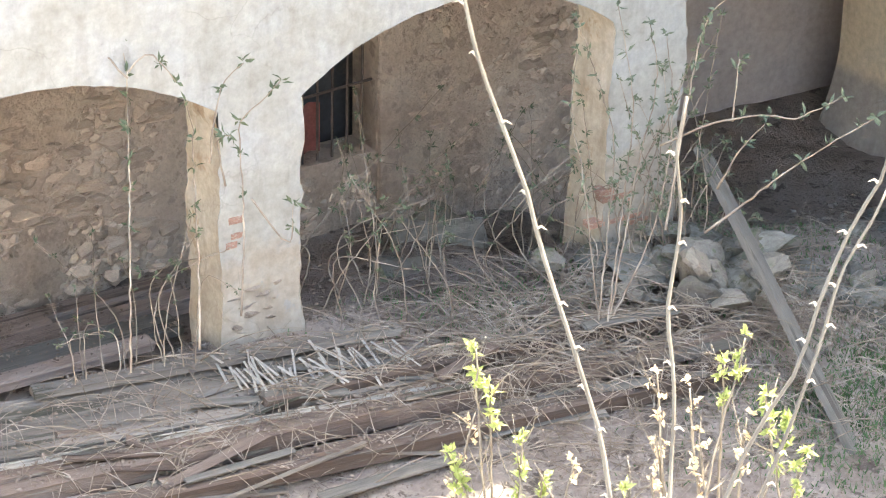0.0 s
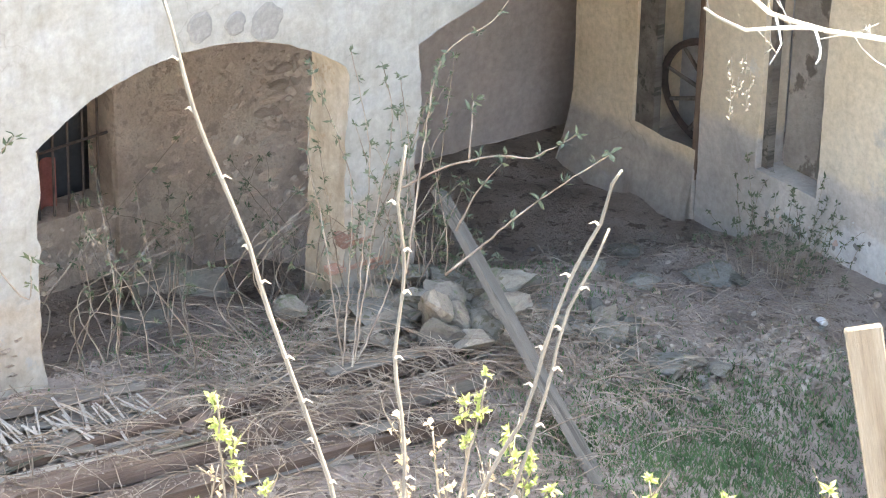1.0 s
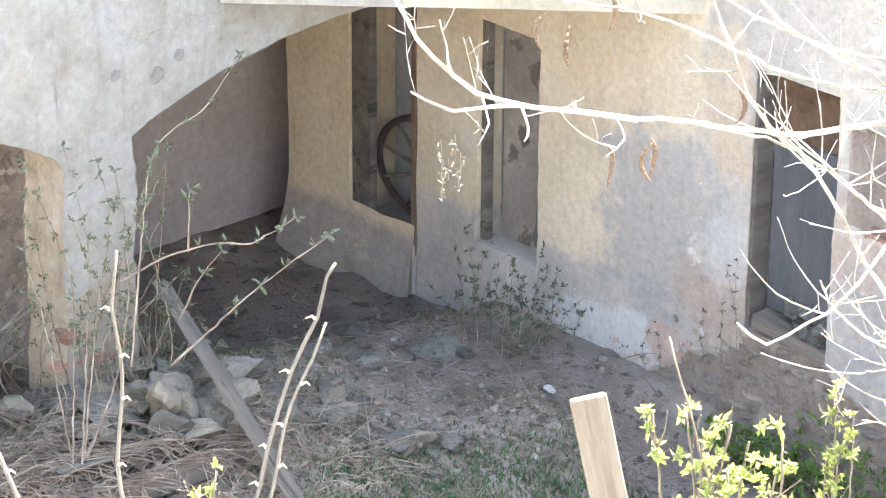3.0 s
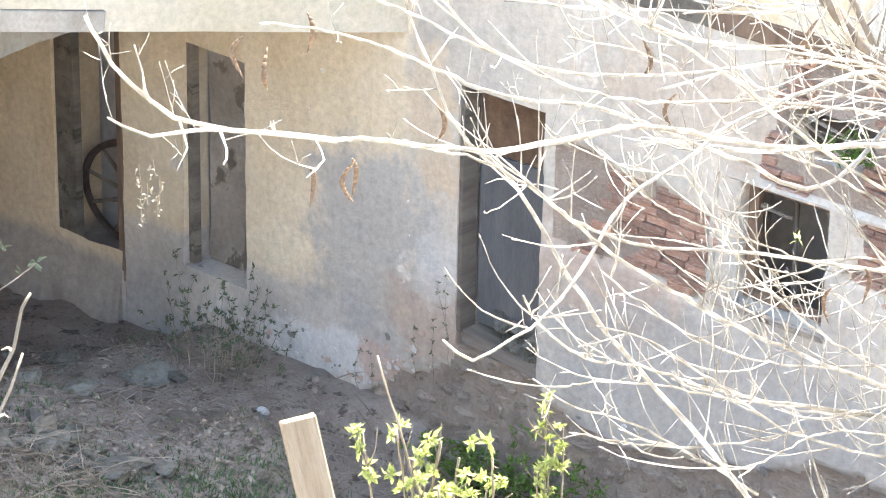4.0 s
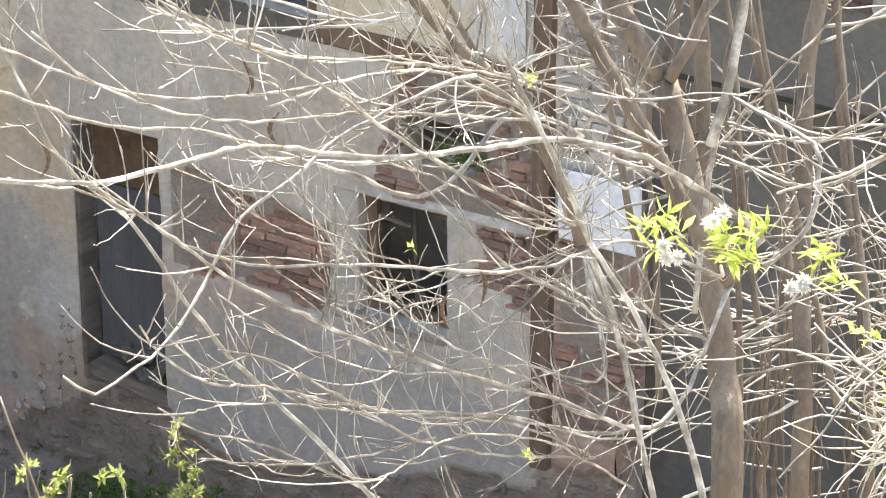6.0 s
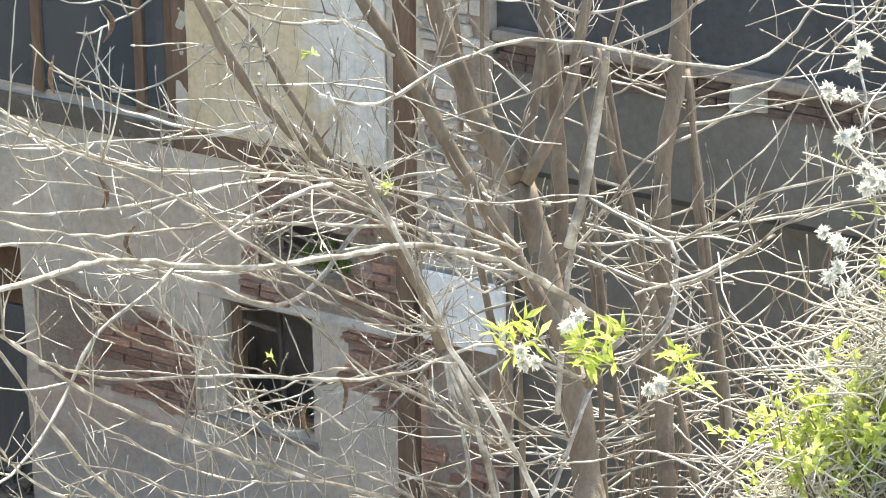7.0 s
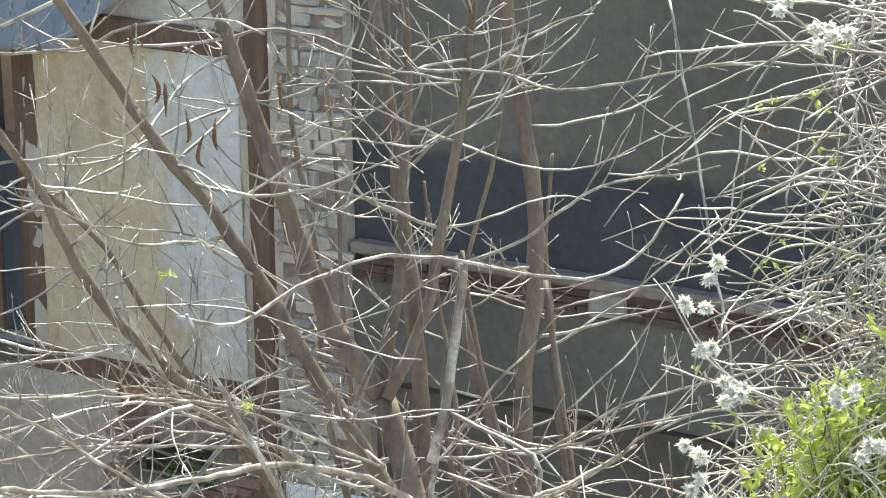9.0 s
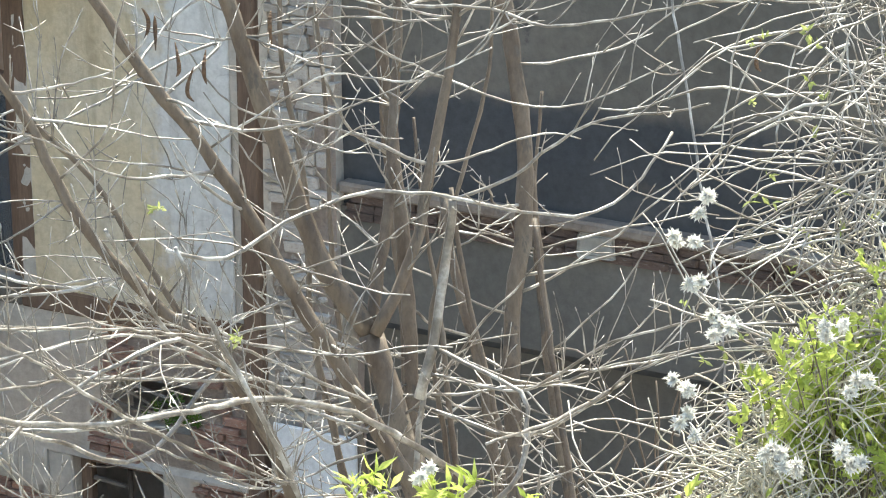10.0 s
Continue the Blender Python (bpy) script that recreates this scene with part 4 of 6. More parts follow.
for p, s in (((-4.75, -1.11, 0.20), 0.34), ((-4.71, -0.26, 0.20), 0.28), ((-4.67, -0.60, 0.20), 0.34), ((-3.68, -0.58, 0.00), 0.4), ((-4.61, -1.25, 0.00), 0.3), ((-5.21, 1.79, -0.50), 0.6), ((-5.37, 0.00, 0.00), 0.3)):
    loose(p[0], p[1], s, lift=0.08)
for x, y, size, flat, lift in ((-4.68, -0.91, 0.40, 0.95, 0.08), (-4.46, -0.22, 0.36, 0.35, 0.22), (-3.83, -0.70, 0.36, 0.5, 0.15), (-4.44, -1.12, 0.32, 0.9, 0.05), (-4.95, -0.55, 0.34, 0.4, 0.12), (-4.25, -0.45, 0.30, 0.5, 0.2), (-3.40, -1.29, 0.32, 0.4, 0.04), (-3.10, -1.65, 0.30, 0.4, 0.03), (-3.06, -1.17, 0.22, 0.6, 0.02), (-1.19, -0.10, 0.34, 0.4, 0.04), (-1.44, 0.72, 0.22, 0.7, 0.03), (-2.3, -0.5, 0.24, 0.5, 0.03)):
    loose(x, y, size, flat, lift, meshes=PALERUB[:3] if size < 0.37 else RUB, label="large pale grey stone lying on the heap")
for p in ((-1.65, 0.49, -0.70), (-1.36, -0.27, -0.70), (-2.04, -0.29, -0.60), (-1.24, -1.40, -0.80), (-2.19, 0.06, -0.60), (-0.18, -0.95, -0.90), (-1.11, -0.31, -0.80)):
    loose(p[0], p[1], rnd.uniform(0.07, 0.18), meshes=PALERUB, label="pale stone lying on the dark yard soil", group="stones on the soil")
loose(-1.01, -1.18, 0.11, 0.5, 0.02, meshes=[stone_mesh(CHALK, 180)], label="small white plaster lump on the yard soil", group="stones on the soil")
strip = [Vector((-3.92, -0.88, -0.30)), Vector((-3.50, -1.28, -0.40)), Vector((-2.78, -1.85, -0.50))]
for i in range(110):
    t = rnd.random() * 2
    p = strip[int(t)].lerp(strip[int(t) + 1], t % 1) + Vector((rnd.gauss(0, 0.16), rnd.gauss(0, 0.22), 0))
    loose(p.x, p.y, rnd.uniform(0.04, 0.17), meshes=PALERUB if i % 2 else RUB, group="stones on the soil", label="small pale rubble stone on the dark yard soil")

# ---- plants ----
def grow(tree, name, pts, r0, r1, material, sides=7, wob=0.004, d=0.08, label=""):
    """One limb through pts as a part of its plant."""
    V, F = [], []
    if name == "trunk":
        x, y, z = pts[0]
        pts = [(x, y + 0.1, ground_z(x, y + 0.1) - 0.1)] + pts
    line = spline(pts, d, wob, rnd)
    tube(V, F, line, r0, r1, sides, 0.12, rnd)
    piece(name, mesh_of(name, V, F, material, True), tree, label)
    return line


def twigs_on(V, F, line, n, length, r0, r, lift=0.25, side=None, sub=2, spread=0.9):
    """Short side shoots along a limb, curving up, with shoots of their own."""
    for _ in range(n):
        i = r.randrange(1, len(line) - 1)
        p = line[i]
        d = (line[i + 1] - line[i - 1]).normalized()
        out = rdir(r)
        out = (out - d * out.dot(d)).normalized()
        if side is not None:
            out = (out * 0.5 + side * r.uniform(-1, 1)).normalized()
        g = (d * r.uniform(0.3, 1.0) + out * spread + Vector((0, 0, lift * r.uniform(-0.6, 1.4)))).normalized()
        L = length * r.uniform(0.35, 1.25)
        q = [p]
        seg = max(4, int(L / 0.06))
        bend = rdir(r) * 0.08 + Vector((0, 0, 0.22 * lift))
        for k in range(seg):
            g = (g + bend + rdir(r) * 0.13).normalized()
            q.append(q[-1] + g * L / seg)
        tube(V, F, q, r0 * r.uniform(0.6, 1.1), r0 * 0.35, 4)
        tube(V, F, [q[-1] - g * 0.006, q[-1] + g * 0.002, q[-1] + g * 0.010], r0 * 0.9, r0 * 0.3, 4)
        for _k in range(r.randint(0, sub)):
            j = r.randrange(1, len(q) - 1)
            g2 = (g + rdir(r) * 0.9).normalized()
            l2 = L * r.uniform(0.15, 0.4)
            tube(V, F, [q[j], q[j] + g2 * l2 * 0.5 + rdir(r) * l2 * 0.08, q[j] + g2 * l2], r0 * 0.55, r0 * 0.3, 4)


def tuft(V, F, p, n, L, w, r, up=0.6, toward=None):
    for _ in range(n):
        d = rdir(r, up)
        if toward is not None:
            d = (d + toward).normalized()
        leaf(V, F, p + rdir(r) * L * 0.2, d, rdir(r, 0.8), L * r.uniform(0.6, 1.2), w * r.uniform(0.7, 1.2))


RIGHT = Vector((0.53, -0.85, 0.0))
NEAR = Vector((-0.72, -0.45, 0.3)).normalized()

# the bare tree
tree = thing("bare_tree", "many-stemmed bare tree with arching pale twigs and hanging pods", "tree", at=(0, 0, 0))
stems = [
    grow(tree, "trunk", [(-7.15, -11.67, 4.81), (-6.98, -11.54, 5.20), (-6.86, -11.42, 5.54), (-6.77, -11.24, 5.94), (-6.70, -11.09, 6.25)], 0.068, 0.052, BARK, 10),
    grow(tree, "limb", [(-6.70, -11.09, 6.25), (-6.75, -10.91, 6.52), (-6.76, -10.77, 6.84), (-6.78, -10.69, 7.09), (-6.80, -10.60, 7.36), (-6.82, -10.52, 7.63), (-6.84, -10.37, 8.09)], 0.044, 0.028, BARK, 9),
    grow(tree, "limb", [(-6.74, -11.13, 6.27), (-6.59, -11.22, 6.57), (-6.48, -11.25, 6.92), (-6.35, -11.27, 7.33), (-6.28, -11.28, 7.66), (-6.18, -11.28, 8.16)], 0.025, 0.015, BARK, 8),
    grow(tree, "limb", [(-6.70, -11.08, 6.26), (-6.48, -11.05, 6.70), (-6.33, -11.00, 7.01), (-6.18, -10.94, 7.38), (-5.99, -10.83, 8.03)], 0.025, 0.016, BARK, 8),
    grow(tree, "trunk", [(-6.90, -11.53, 4.70), (-6.74, -11.38, 5.11), (-6.59, -11.22, 5.57), (-6.39, -11.10, 6.12), (-6.24, -10.97, 6.66), (-6.11, -10.83, 7.21), (-6.07, -10.76, 7.48), (-5.98, -10.64, 8.01)], 0.040, 0.024, BARK, 9),
    grow(tree, "trunk", [(-6.39, -11.62, 4.43), (-6.07, -11.43, 5.15), (-5.78, -11.26, 5.94), (-5.61, -11.23, 6.39), (-5.51, -11.18, 6.73), (-5.41, -11.06, 7.19), (-5.37, -10.99, 7.44), (-5.28, -10.90, 7.94)], 0.042, 0.032, BARK, 9),
    grow(tree, "trunk", [(-6.08, -11.79, 4.38), (-5.80, -11.58, 5.07), (-5.61, -11.38, 5.64), (-5.47, -11.24, 6.14), (-5.36, -11.14, 6.55)], 0.038, 0.020, BARK, 8),
    grow(tree, "limb", [(-5.72, -11.26, 4.58), (-5.53, -11.07, 5.12), (-5.39, -10.92, 5.58), (-5.31, -10.76, 5.95), (-5.22, -10.64, 6.33)], 0.034, 0.018, BARK, 8),
    grow(tree, "limb", [(-7.15, -11.66, 5.68), (-7.19, -11.42, 6.03), (-7.22, -11.24, 6.33), (-7.27, -11.08, 6.60), (-7.32, -10.95, 6.87), (-7.39, -10.78, 7.17), (-7.49, -10.60, 7.45), (-7.58, -10.43, 7.76), (-7.66, -10.30, 8.02), (-7.74, -10.22, 8.24)], 0.034, 0.018, BARK, 8),
    grow(tree, "limb", [(-7.70, -11.31, 5.97), (-7.73, -11.24, 6.20), (-7.79, -11.07, 6.51), (-7.92, -10.84, 6.78), (-8.04, -10.64, 7.07), (-8.11, -10.47, 7.46), (-8.21, -10.36, 7.71), (-8.31, -10.26, 7.96)], 0.028, 0.014, BARK, 8),
    grow(tree, "limb", [(-7.58, -11.12, 6.17), (-7.65, -11.07, 6.30), (-7.73, -10.80, 6.71), (-7.81, -10.55, 7.14), (-7.93, -10.39, 7.37), (-8.04, -10.28, 7.58)], 0.016, 0.009, BARK, 7),
    grow(tree, "limb", [(-7.01, -11.47, 6.16), (-6.93, -11.51, 6.46), (-6.86, -11.53, 6.81), (-6.88, -11.55, 6.94)], 0.022, 0.015, TWIG, 7),
    grow(tree, "limb", [(-6.48, -11.18, 5.13), (-6.38, -11.08, 5.51), (-6.20, -10.96, 6.13), (-6.06, -10.81, 6.81), (-5.93, -10.72, 7.50), (-5.87, -10.68, 7.95)], 0.016, 0.008, BARK, 7),
    grow(tree, "limb", [(-6.61, -11.51, 5.26), (-6.54, -11.39, 5.63), (-6.39, -11.24, 6.25), (-6.34, -11.14, 6.65), (-6.29, -11.07, 7.04)], 0.015, 0.007, BARK, 7),
    grow(tree, "limb", [(-5.84, -11.22, 4.87), (-5.72, -11.19, 5.27), (-5.53, -11.15, 5.83), (-5.36, -11.15, 6.40), (-5.25, -11.14, 6.88)], 0.014, 0.007, BARK, 7),
    grow(tree, "limb", [(-7.11, -11.48, 5.49), (-6.97, -11.44, 5.93), (-6.91, -11.44, 6.17), (-6.83, -11.46, 6.48), (-6.79, -11.48, 6.70)], 0.012, 0.009, TWIG, 7),
    grow(tree, "limb", [(-6.34, -11.75, 4.83), (-6.15, -11.46, 5.45), (-6.04, -11.27, 5.88), (-5.96, -11.13, 6.23), (-5.87, -11.02, 6.61)], 0.017, 0.010, BARK, 7),
    grow(tree, "limb", [(-6.52, -11.01, 4.74), (-6.31, -10.85, 5.38), (-6.22, -10.71, 5.83), (-6.14, -10.60, 6.25), (-6.00, -10.50, 6.89), (-5.94, -10.42, 7.36)], 0.015, 0.008, BARK, 7),
    grow(tree, "limb", [(-6.44, -11.95, 4.93), (-6.26, -11.82, 5.26), (-6.05, -11.62, 5.75), (-5.87, -11.45, 6.21), (-5.75, -11.35, 6.49)], 0.016, 0.011, BARK, 7),
    grow(tree, "limb", [(-6.75, -11.51, 4.97), (-6.51, -11.33, 5.71), (-6.40, -11.20, 6.19), (-6.22, -11.23, 6.72), (-6.09, -11.29, 7.13), (-6.00, -11.29, 7.53)], 0.014, 0.007, BARK, 7),
    grow(tree, "limb", [(-6.73, -11.08, 5.22), (-6.65, -10.88, 5.78), (-6.61, -10.76, 6.24), (-6.53, -10.70, 6.74), (-6.50, -10.59, 7.27), (-6.45, -10.55, 7.83)], 0.017, 0.009, BARK, 7),
]
arms = []
for spec, r0, r1 in (
    ([(-7.02, -11.71, 5.83), (-7.35, -11.68, 6.10), (-7.72, -11.58, 6.38), (-8.14, -11.47, 6.57), (-8.57, -11.44, 6.68), (-9.07, -11.32, 6.79), (-9.50, -11.26, 6.96), (-9.86, -11.35, 7.10), (-10.25, -11.42, 7.20), (-10.68, -11.45, 7.30), (-11.13, -11.43, 7.46), (-11.45, -11.57, 7.60)], 0.021, 0.009),
    ([(-8.22, -10.98, 6.28), (-8.62, -10.91, 6.48), (-9.04, -10.83, 6.71), (-9.39, -10.86, 6.89), (-9.83, -10.82, 7.05), (-10.20, -10.84, 7.25), (-10.54, -10.92, 7.44), (-10.87, -11.01, 7.60), (-11.23, -11.10, 7.74)], 0.013, 0.005),
    ([(-7.47, -11.76, 5.86), (-7.85, -11.60, 6.10), (-8.30, -11.51, 6.15), (-8.69, -11.48, 6.27), (-9.12, -11.35, 6.43), (-9.58, -11.23, 6.57), (-9.93, -11.23, 6.76), (-10.23, -11.29, 6.98), (-10.54, -11.34, 7.19), (-10.86, -11.42, 7.35)], 0.012, 0.005),
    ([(-7.77, -11.71, 5.36), (-8.28, -11.52, 5.63), (-8.75, -11.41, 5.90), (-9.20, -11.36, 6.18), (-9.61, -11.36, 6.46), (-9.99, -11.44, 6.72), (-10.37, -11.49, 7.02), (-10.73, -11.60, 7.30)], 0.014, 0.006),
    ([(-7.82, -11.62, 5.36), (-8.41, -11.36, 5.57), (-8.94, -11.23, 5.78), (-9.35, -11.29, 6.01), (-9.75, -11.35, 6.24), (-10.16, -11.44, 6.45), (-10.51, -11.54, 6.72), (-10.82, -11.72, 6.98)], 0.011, 0.005),
    ([(-9.18, -11.54, 5.39), (-9.26, -11.46, 5.61), (-9.40, -11.23, 5.92), (-9.54, -11.05, 6.18), (-9.66, -10.92, 6.46), (-9.77, -10.78, 6.76), (-9.92, -10.70, 6.93), (-10.01, -10.55, 7.35), (-10.09, -10.58, 7.52)], 0.014, 0.007),
    ([(-8.63, -11.43, 6.96), (-8.81, -11.37, 6.96), (-9.12, -11.21, 6.85), (-9.34, -11.17, 6.77), (-9.56, -11.12, 6.70), (-9.79, -11.14, 6.55), (-9.99, -11.15, 6.45), (-10.16, -11.15, 6.42), (-10.34, -11.14, 6.41), (-10.46, -11.12, 6.51)], 0.012, 0.006),
    ([(-7.70, -11.31, 6.40), (-8.14, -11.16, 6.68), (-8.52, -11.17, 6.89), (-9.03, -11.06, 6.98), (-9.43, -11.13, 7.09), (-9.87, -11.13, 7.22), (-10.29, -11.14, 7.41), (-10.68, -11.16, 7.64), (-11.05, -11.23, 7.85)], 0.010, 0.005),
    ([(-7.92, -11.27, 6.53), (-8.39, -11.21, 6.69), (-8.86, -11.17, 6.85), (-9.27, -11.23, 6.98), (-9.72, -11.25, 7.12), (-10.14, -11.29, 7.31), (-10.54, -11.35, 7.54), (-10.88, -11.44, 7.81)], 0.010, 0.005),
    ([(-7.42, -11.46, 6.30), (-7.97, -11.30, 6.66), (-8.49, -11.29, 6.91), (-9.02, -11.32, 7.11), (-9.58, -11.32, 7.31), (-10.07, -11.39, 7.58), (-10.48, -11.59, 7.81)], 0.010, 0.005),
    ([(-7.83, -11.35, 6.10), (-8.42, -11.35, 6.45), (-8.98, -11.39, 6.82), (-9.54, -11.43, 7.23), (-10.13, -11.48, 7.58), (-10.67, -11.67, 7.86)], 0.010, 0.005),
    ([(-7.98, -11.87, 4.89), (-7.95, -11.68, 5.52), (-8.00, -11.57, 6.01), (-8.10, -11.33, 6.60), (-8.33, -11.19, 6.84), (-8.49, -11.15, 7.10), (-8.65, -11.16, 7.31)], 0.018, 0.010),
    ([(-8.19, -12.20, 5.09), (-8.14, -11.98, 5.64), (-8.20, -11.81, 6.02), (-8.29, -11.69, 6.28), (-8.37, -11.61, 6.57), (-8.46, -11.45, 6.95), (-8.55, -11.37, 7.25)], 0.020, 0.012),
    ([(-7.86, -11.52, 5.39), (-8.21, -11.38, 5.64), (-8.55, -11.30, 5.88), (-8.87, -11.18, 6.19), (-9.14, -11.14, 6.53), (-9.39, -11.18, 6.81)], 0.009, 0.004),
    ([(-7.95, -11.53, 5.24), (-8.44, -11.39, 5.43), (-8.87, -11.33, 5.67), (-9.23, -11.34, 5.95), (-9.59, -11.37, 6.23)], 0.009, 0.004),
    ([(-8.38, -11.10, 5.39), (-9.03, -11.06, 5.56), (-9.57, -11.12, 5.82), (-10.02, -11.28, 6.08)], 0.007, 0.004),
    ([(-7.80, -11.70, 5.33), (-8.38, -11.37, 5.55), (-8.95, -11.14, 5.75), (-9.36, -11.15, 5.96), (-9.78, -11.19, 6.14), (-10.13, -11.33, 6.30)], 0.008, 0.004),
    ([(-8.22, -11.01, 5.77), (-8.67, -11.09, 6.14), (-9.09, -11.24, 6.46), (-9.54, -11.31, 6.87)], 0.006, 0.003),
    ([(-7.96, -11.51, 5.25), (-8.33, -11.41, 5.51), (-8.78, -11.27, 5.70), (-9.16, -11.24, 5.92), (-9.50, -11.21, 6.19), (-9.86, -11.25, 6.39)], 0.008, 0.004),
    ([(-8.71, -11.13, 5.27), (-9.06, -10.95, 5.57), (-9.35, -10.95, 5.76), (-9.64, -10.98, 5.93), (-9.90, -11.03, 6.14)], 0.007, 0.004),
    ([(-7.70, -11.56, 5.63), (-8.01, -11.44, 5.90), (-8.32, -11.34, 6.14), (-8.60, -11.25, 6.46), (-8.86, -11.26, 6.71)], 0.008, 0.004),
    ([(-7.72, -11.19, 6.00), (-8.13, -11.07, 6.27), (-8.47, -11.11, 6.48), (-8.87, -11.08, 6.69), (-9.20, -11.08, 6.99), (-9.54, -11.15, 7.20), (-9.95, -11.16, 7.37)], 0.008, 0.004),
    ([(-8.09, -11.20, 5.77), (-8.38, -11.19, 5.97), (-8.70, -11.21, 6.08), (-9.03, -11.27, 6.13), (-9.34, -11.33, 6.23)], 0.006, 0.003),
    ([(-7.45, -11.34, 6.11), (-7.74, -11.26, 6.39), (-8.07, -11.17, 6.61), (-8.42, -11.13, 6.73), (-8.77, -11.15, 6.78), (-9.12, -11.17, 6.84)], 0.008, 0.004),
    ([(-7.33, -11.30, 6.42), (-7.86, -11.12, 6.64), (-8.32, -11.08, 6.86), (-8.82, -11.04, 7.00), (-9.28, -11.05, 7.18), (-9.72, -11.07, 7.41)], 0.008, 0.004),
    ([(-7.65, -11.40, 5.66), (-8.00, -11.29, 5.94), (-8.36, -11.25, 6.13), (-8.77, -11.25, 6.20), (-9.15, -11.28, 6.29), (-9.46, -11.36, 6.45)], 0.008, 0.004),
    ([(-8.46, -11.34, 5.03), (-8.59, -11.24, 5.48), (-8.77, -11.21, 5.82), (-8.94, -11.20, 6.14)], 0.006, 0.003),
    ([(-7.81, -11.48, 5.51), (-8.18, -11.36, 5.67), (-8.57, -11.27, 5.78), (-8.92, -11.22, 5.92), (-9.25, -11.16, 6.12), (-9.54, -11.15, 6.35), (-9.80, -11.21, 6.55)], 0.008, 0.004),
    ([(-7.95, -10.96, 5.84), (-8.50, -10.97, 6.13), (-9.07, -10.99, 6.43), (-9.55, -11.11, 6.75), (-9.98, -11.31, 7.06)], 0.006, 0.003),
    ([(-7.92, -11.68, 5.14), (-8.39, -11.61, 5.51), (-8.91, -11.59, 5.77), (-9.41, -11.69, 5.93), (-9.89, -11.85, 6.08)], 0.007, 0.004),
    ([(-11.43, -11.57, 7.59), (-11.70, -11.45, 7.67), (-11.88, -11.43, 7.75), (-12.02, -11.41, 7.88), (-12.13, -11.43, 8.01), (-12.22, -11.48, 8.12)], 0.011, 0.006),
    ([(-11.82, -11.55, 7.73), (-11.90, -11.53, 7.75), (-12.01, -11.48, 7.75), (-12.08, -11.44, 7.79), (-12.12, -11.44, 7.82)], 0.008, 0.005),
    ([(-12.00, -11.57, 7.81), (-12.03, -11.63, 7.77), (-12.10, -11.66, 7.74)], 0.005, 0.003),
    ([(-12.03, -11.50, 7.85), (-12.06, -11.50, 7.94), (-12.09, -11.51, 8.02)], 0.005, 0.003),
    ([(-11.87, -11.58, 7.75), (-11.90, -11.63, 7.72), (-11.95, -11.67, 7.71)], 0.006, 0.004),
    ([(-11.64, -11.69, 7.69), (-11.68, -11.75, 7.66), (-11.75, -11.76, 7.64)], 0.004, 0.003),
    ([(-6.27, -12.19, 7.13), (-6.41, -12.17, 7.04), (-6.58, -12.09, 6.92), (-6.73, -11.99, 6.90), (-6.88, -11.85, 6.94), (-7.06, -11.63, 7.02), (-7.25, -11.43, 7.07), (-7.39, -11.36, 7.07), (-7.51, -11.33, 7.07), (-7.66, -11.27, 7.05), (-7.83, -11.20, 6.98), (-7.98, -11.13, 6.99), (-8.11, -11.05, 7.05)], 0.008, 0.012),
    ([(-6.75, -11.74, 7.03), (-6.74, -12.06, 7.28), (-6.78, -12.40, 7.38), (-6.89, -12.60, 7.47)], 0.012, 0.005),
    ([(-6.76, -11.31, 7.65), (-6.83, -11.69, 7.70), (-6.96, -11.98, 7.70), (-7.03, -12.35, 7.80), (-7.11, -12.71, 7.92), (-7.19, -13.16, 7.98)], 0.010, 0.006),
    ([(-7.27, -10.80, 7.02), (-7.52, -10.61, 7.13), (-7.79, -10.41, 7.20), (-8.00, -10.33, 7.27)], 0.009, 0.004),
    ([(-7.48, -10.60, 7.47), (-7.80, -10.43, 7.36), (-8.11, -10.27, 7.31), (-8.29, -10.25, 7.33)], 0.009, 0.006),
    ([(-7.15, -10.70, 7.52), (-7.42, -10.56, 7.47), (-7.68, -10.45, 7.42), (-7.90, -10.36, 7.46)], 0.010, 0.005),
    ([(-7.64, -9.86, 7.78), (-7.53, -10.27, 7.80), (-7.51, -10.52, 7.91), (-7.46, -10.86, 7.96), (-7.51, -11.08, 7.94)], 0.011, 0.007),
    ([(-8.04, -10.10, 6.36), (-7.83, -10.52, 6.54), (-7.78, -10.82, 6.60), (-7.78, -11.09, 6.58)], 0.008, 0.005),
    ([(-8.43, -10.32, 6.34), (-8.12, -10.70, 6.30), (-7.89, -10.93, 6.34), (-7.69, -11.17, 6.35), (-7.57, -11.34, 6.28), (-7.47, -11.50, 6.20)], 0.013, 0.013),
    ([(-6.90, -11.81, 6.03), (-7.00, -12.00, 6.13), (-7.04, -12.25, 6.31), (-7.14, -12.39, 6.46), (-7.21, -12.62, 6.62)], 0.013, 0.006),
    ([(-6.82, -11.82, 6.19), (-6.93, -12.20, 6.47), (-7.07, -12.60, 6.69), (-7.24, -12.99, 6.88), (-7.42, -13.40, 7.03)], 0.010, 0.006),
    ([(-6.79, -11.85, 6.21), (-7.08, -12.34, 6.48), (-7.37, -12.84, 6.75), (-7.68, -13.37, 6.99)], 0.009, 0.005),
    ([(-7.08, -11.94, 6.30), (-7.11, -11.98, 6.19), (-7.16, -12.00, 6.07), (-7.23, -11.97, 5.97), (-7.33, -11.88, 5.87)], 0.011, 0.016),
    ([(-7.27, -11.01, 7.35), (-7.30, -11.27, 7.51), (-7.33, -11.62, 7.54), (-7.34, -11.95, 7.71)], 0.008, 0.004),
    ([(-6.98, -12.32, 6.37), (-7.47, -12.27, 6.39), (-7.94, -12.23, 6.47)], 0.010, 0.008),
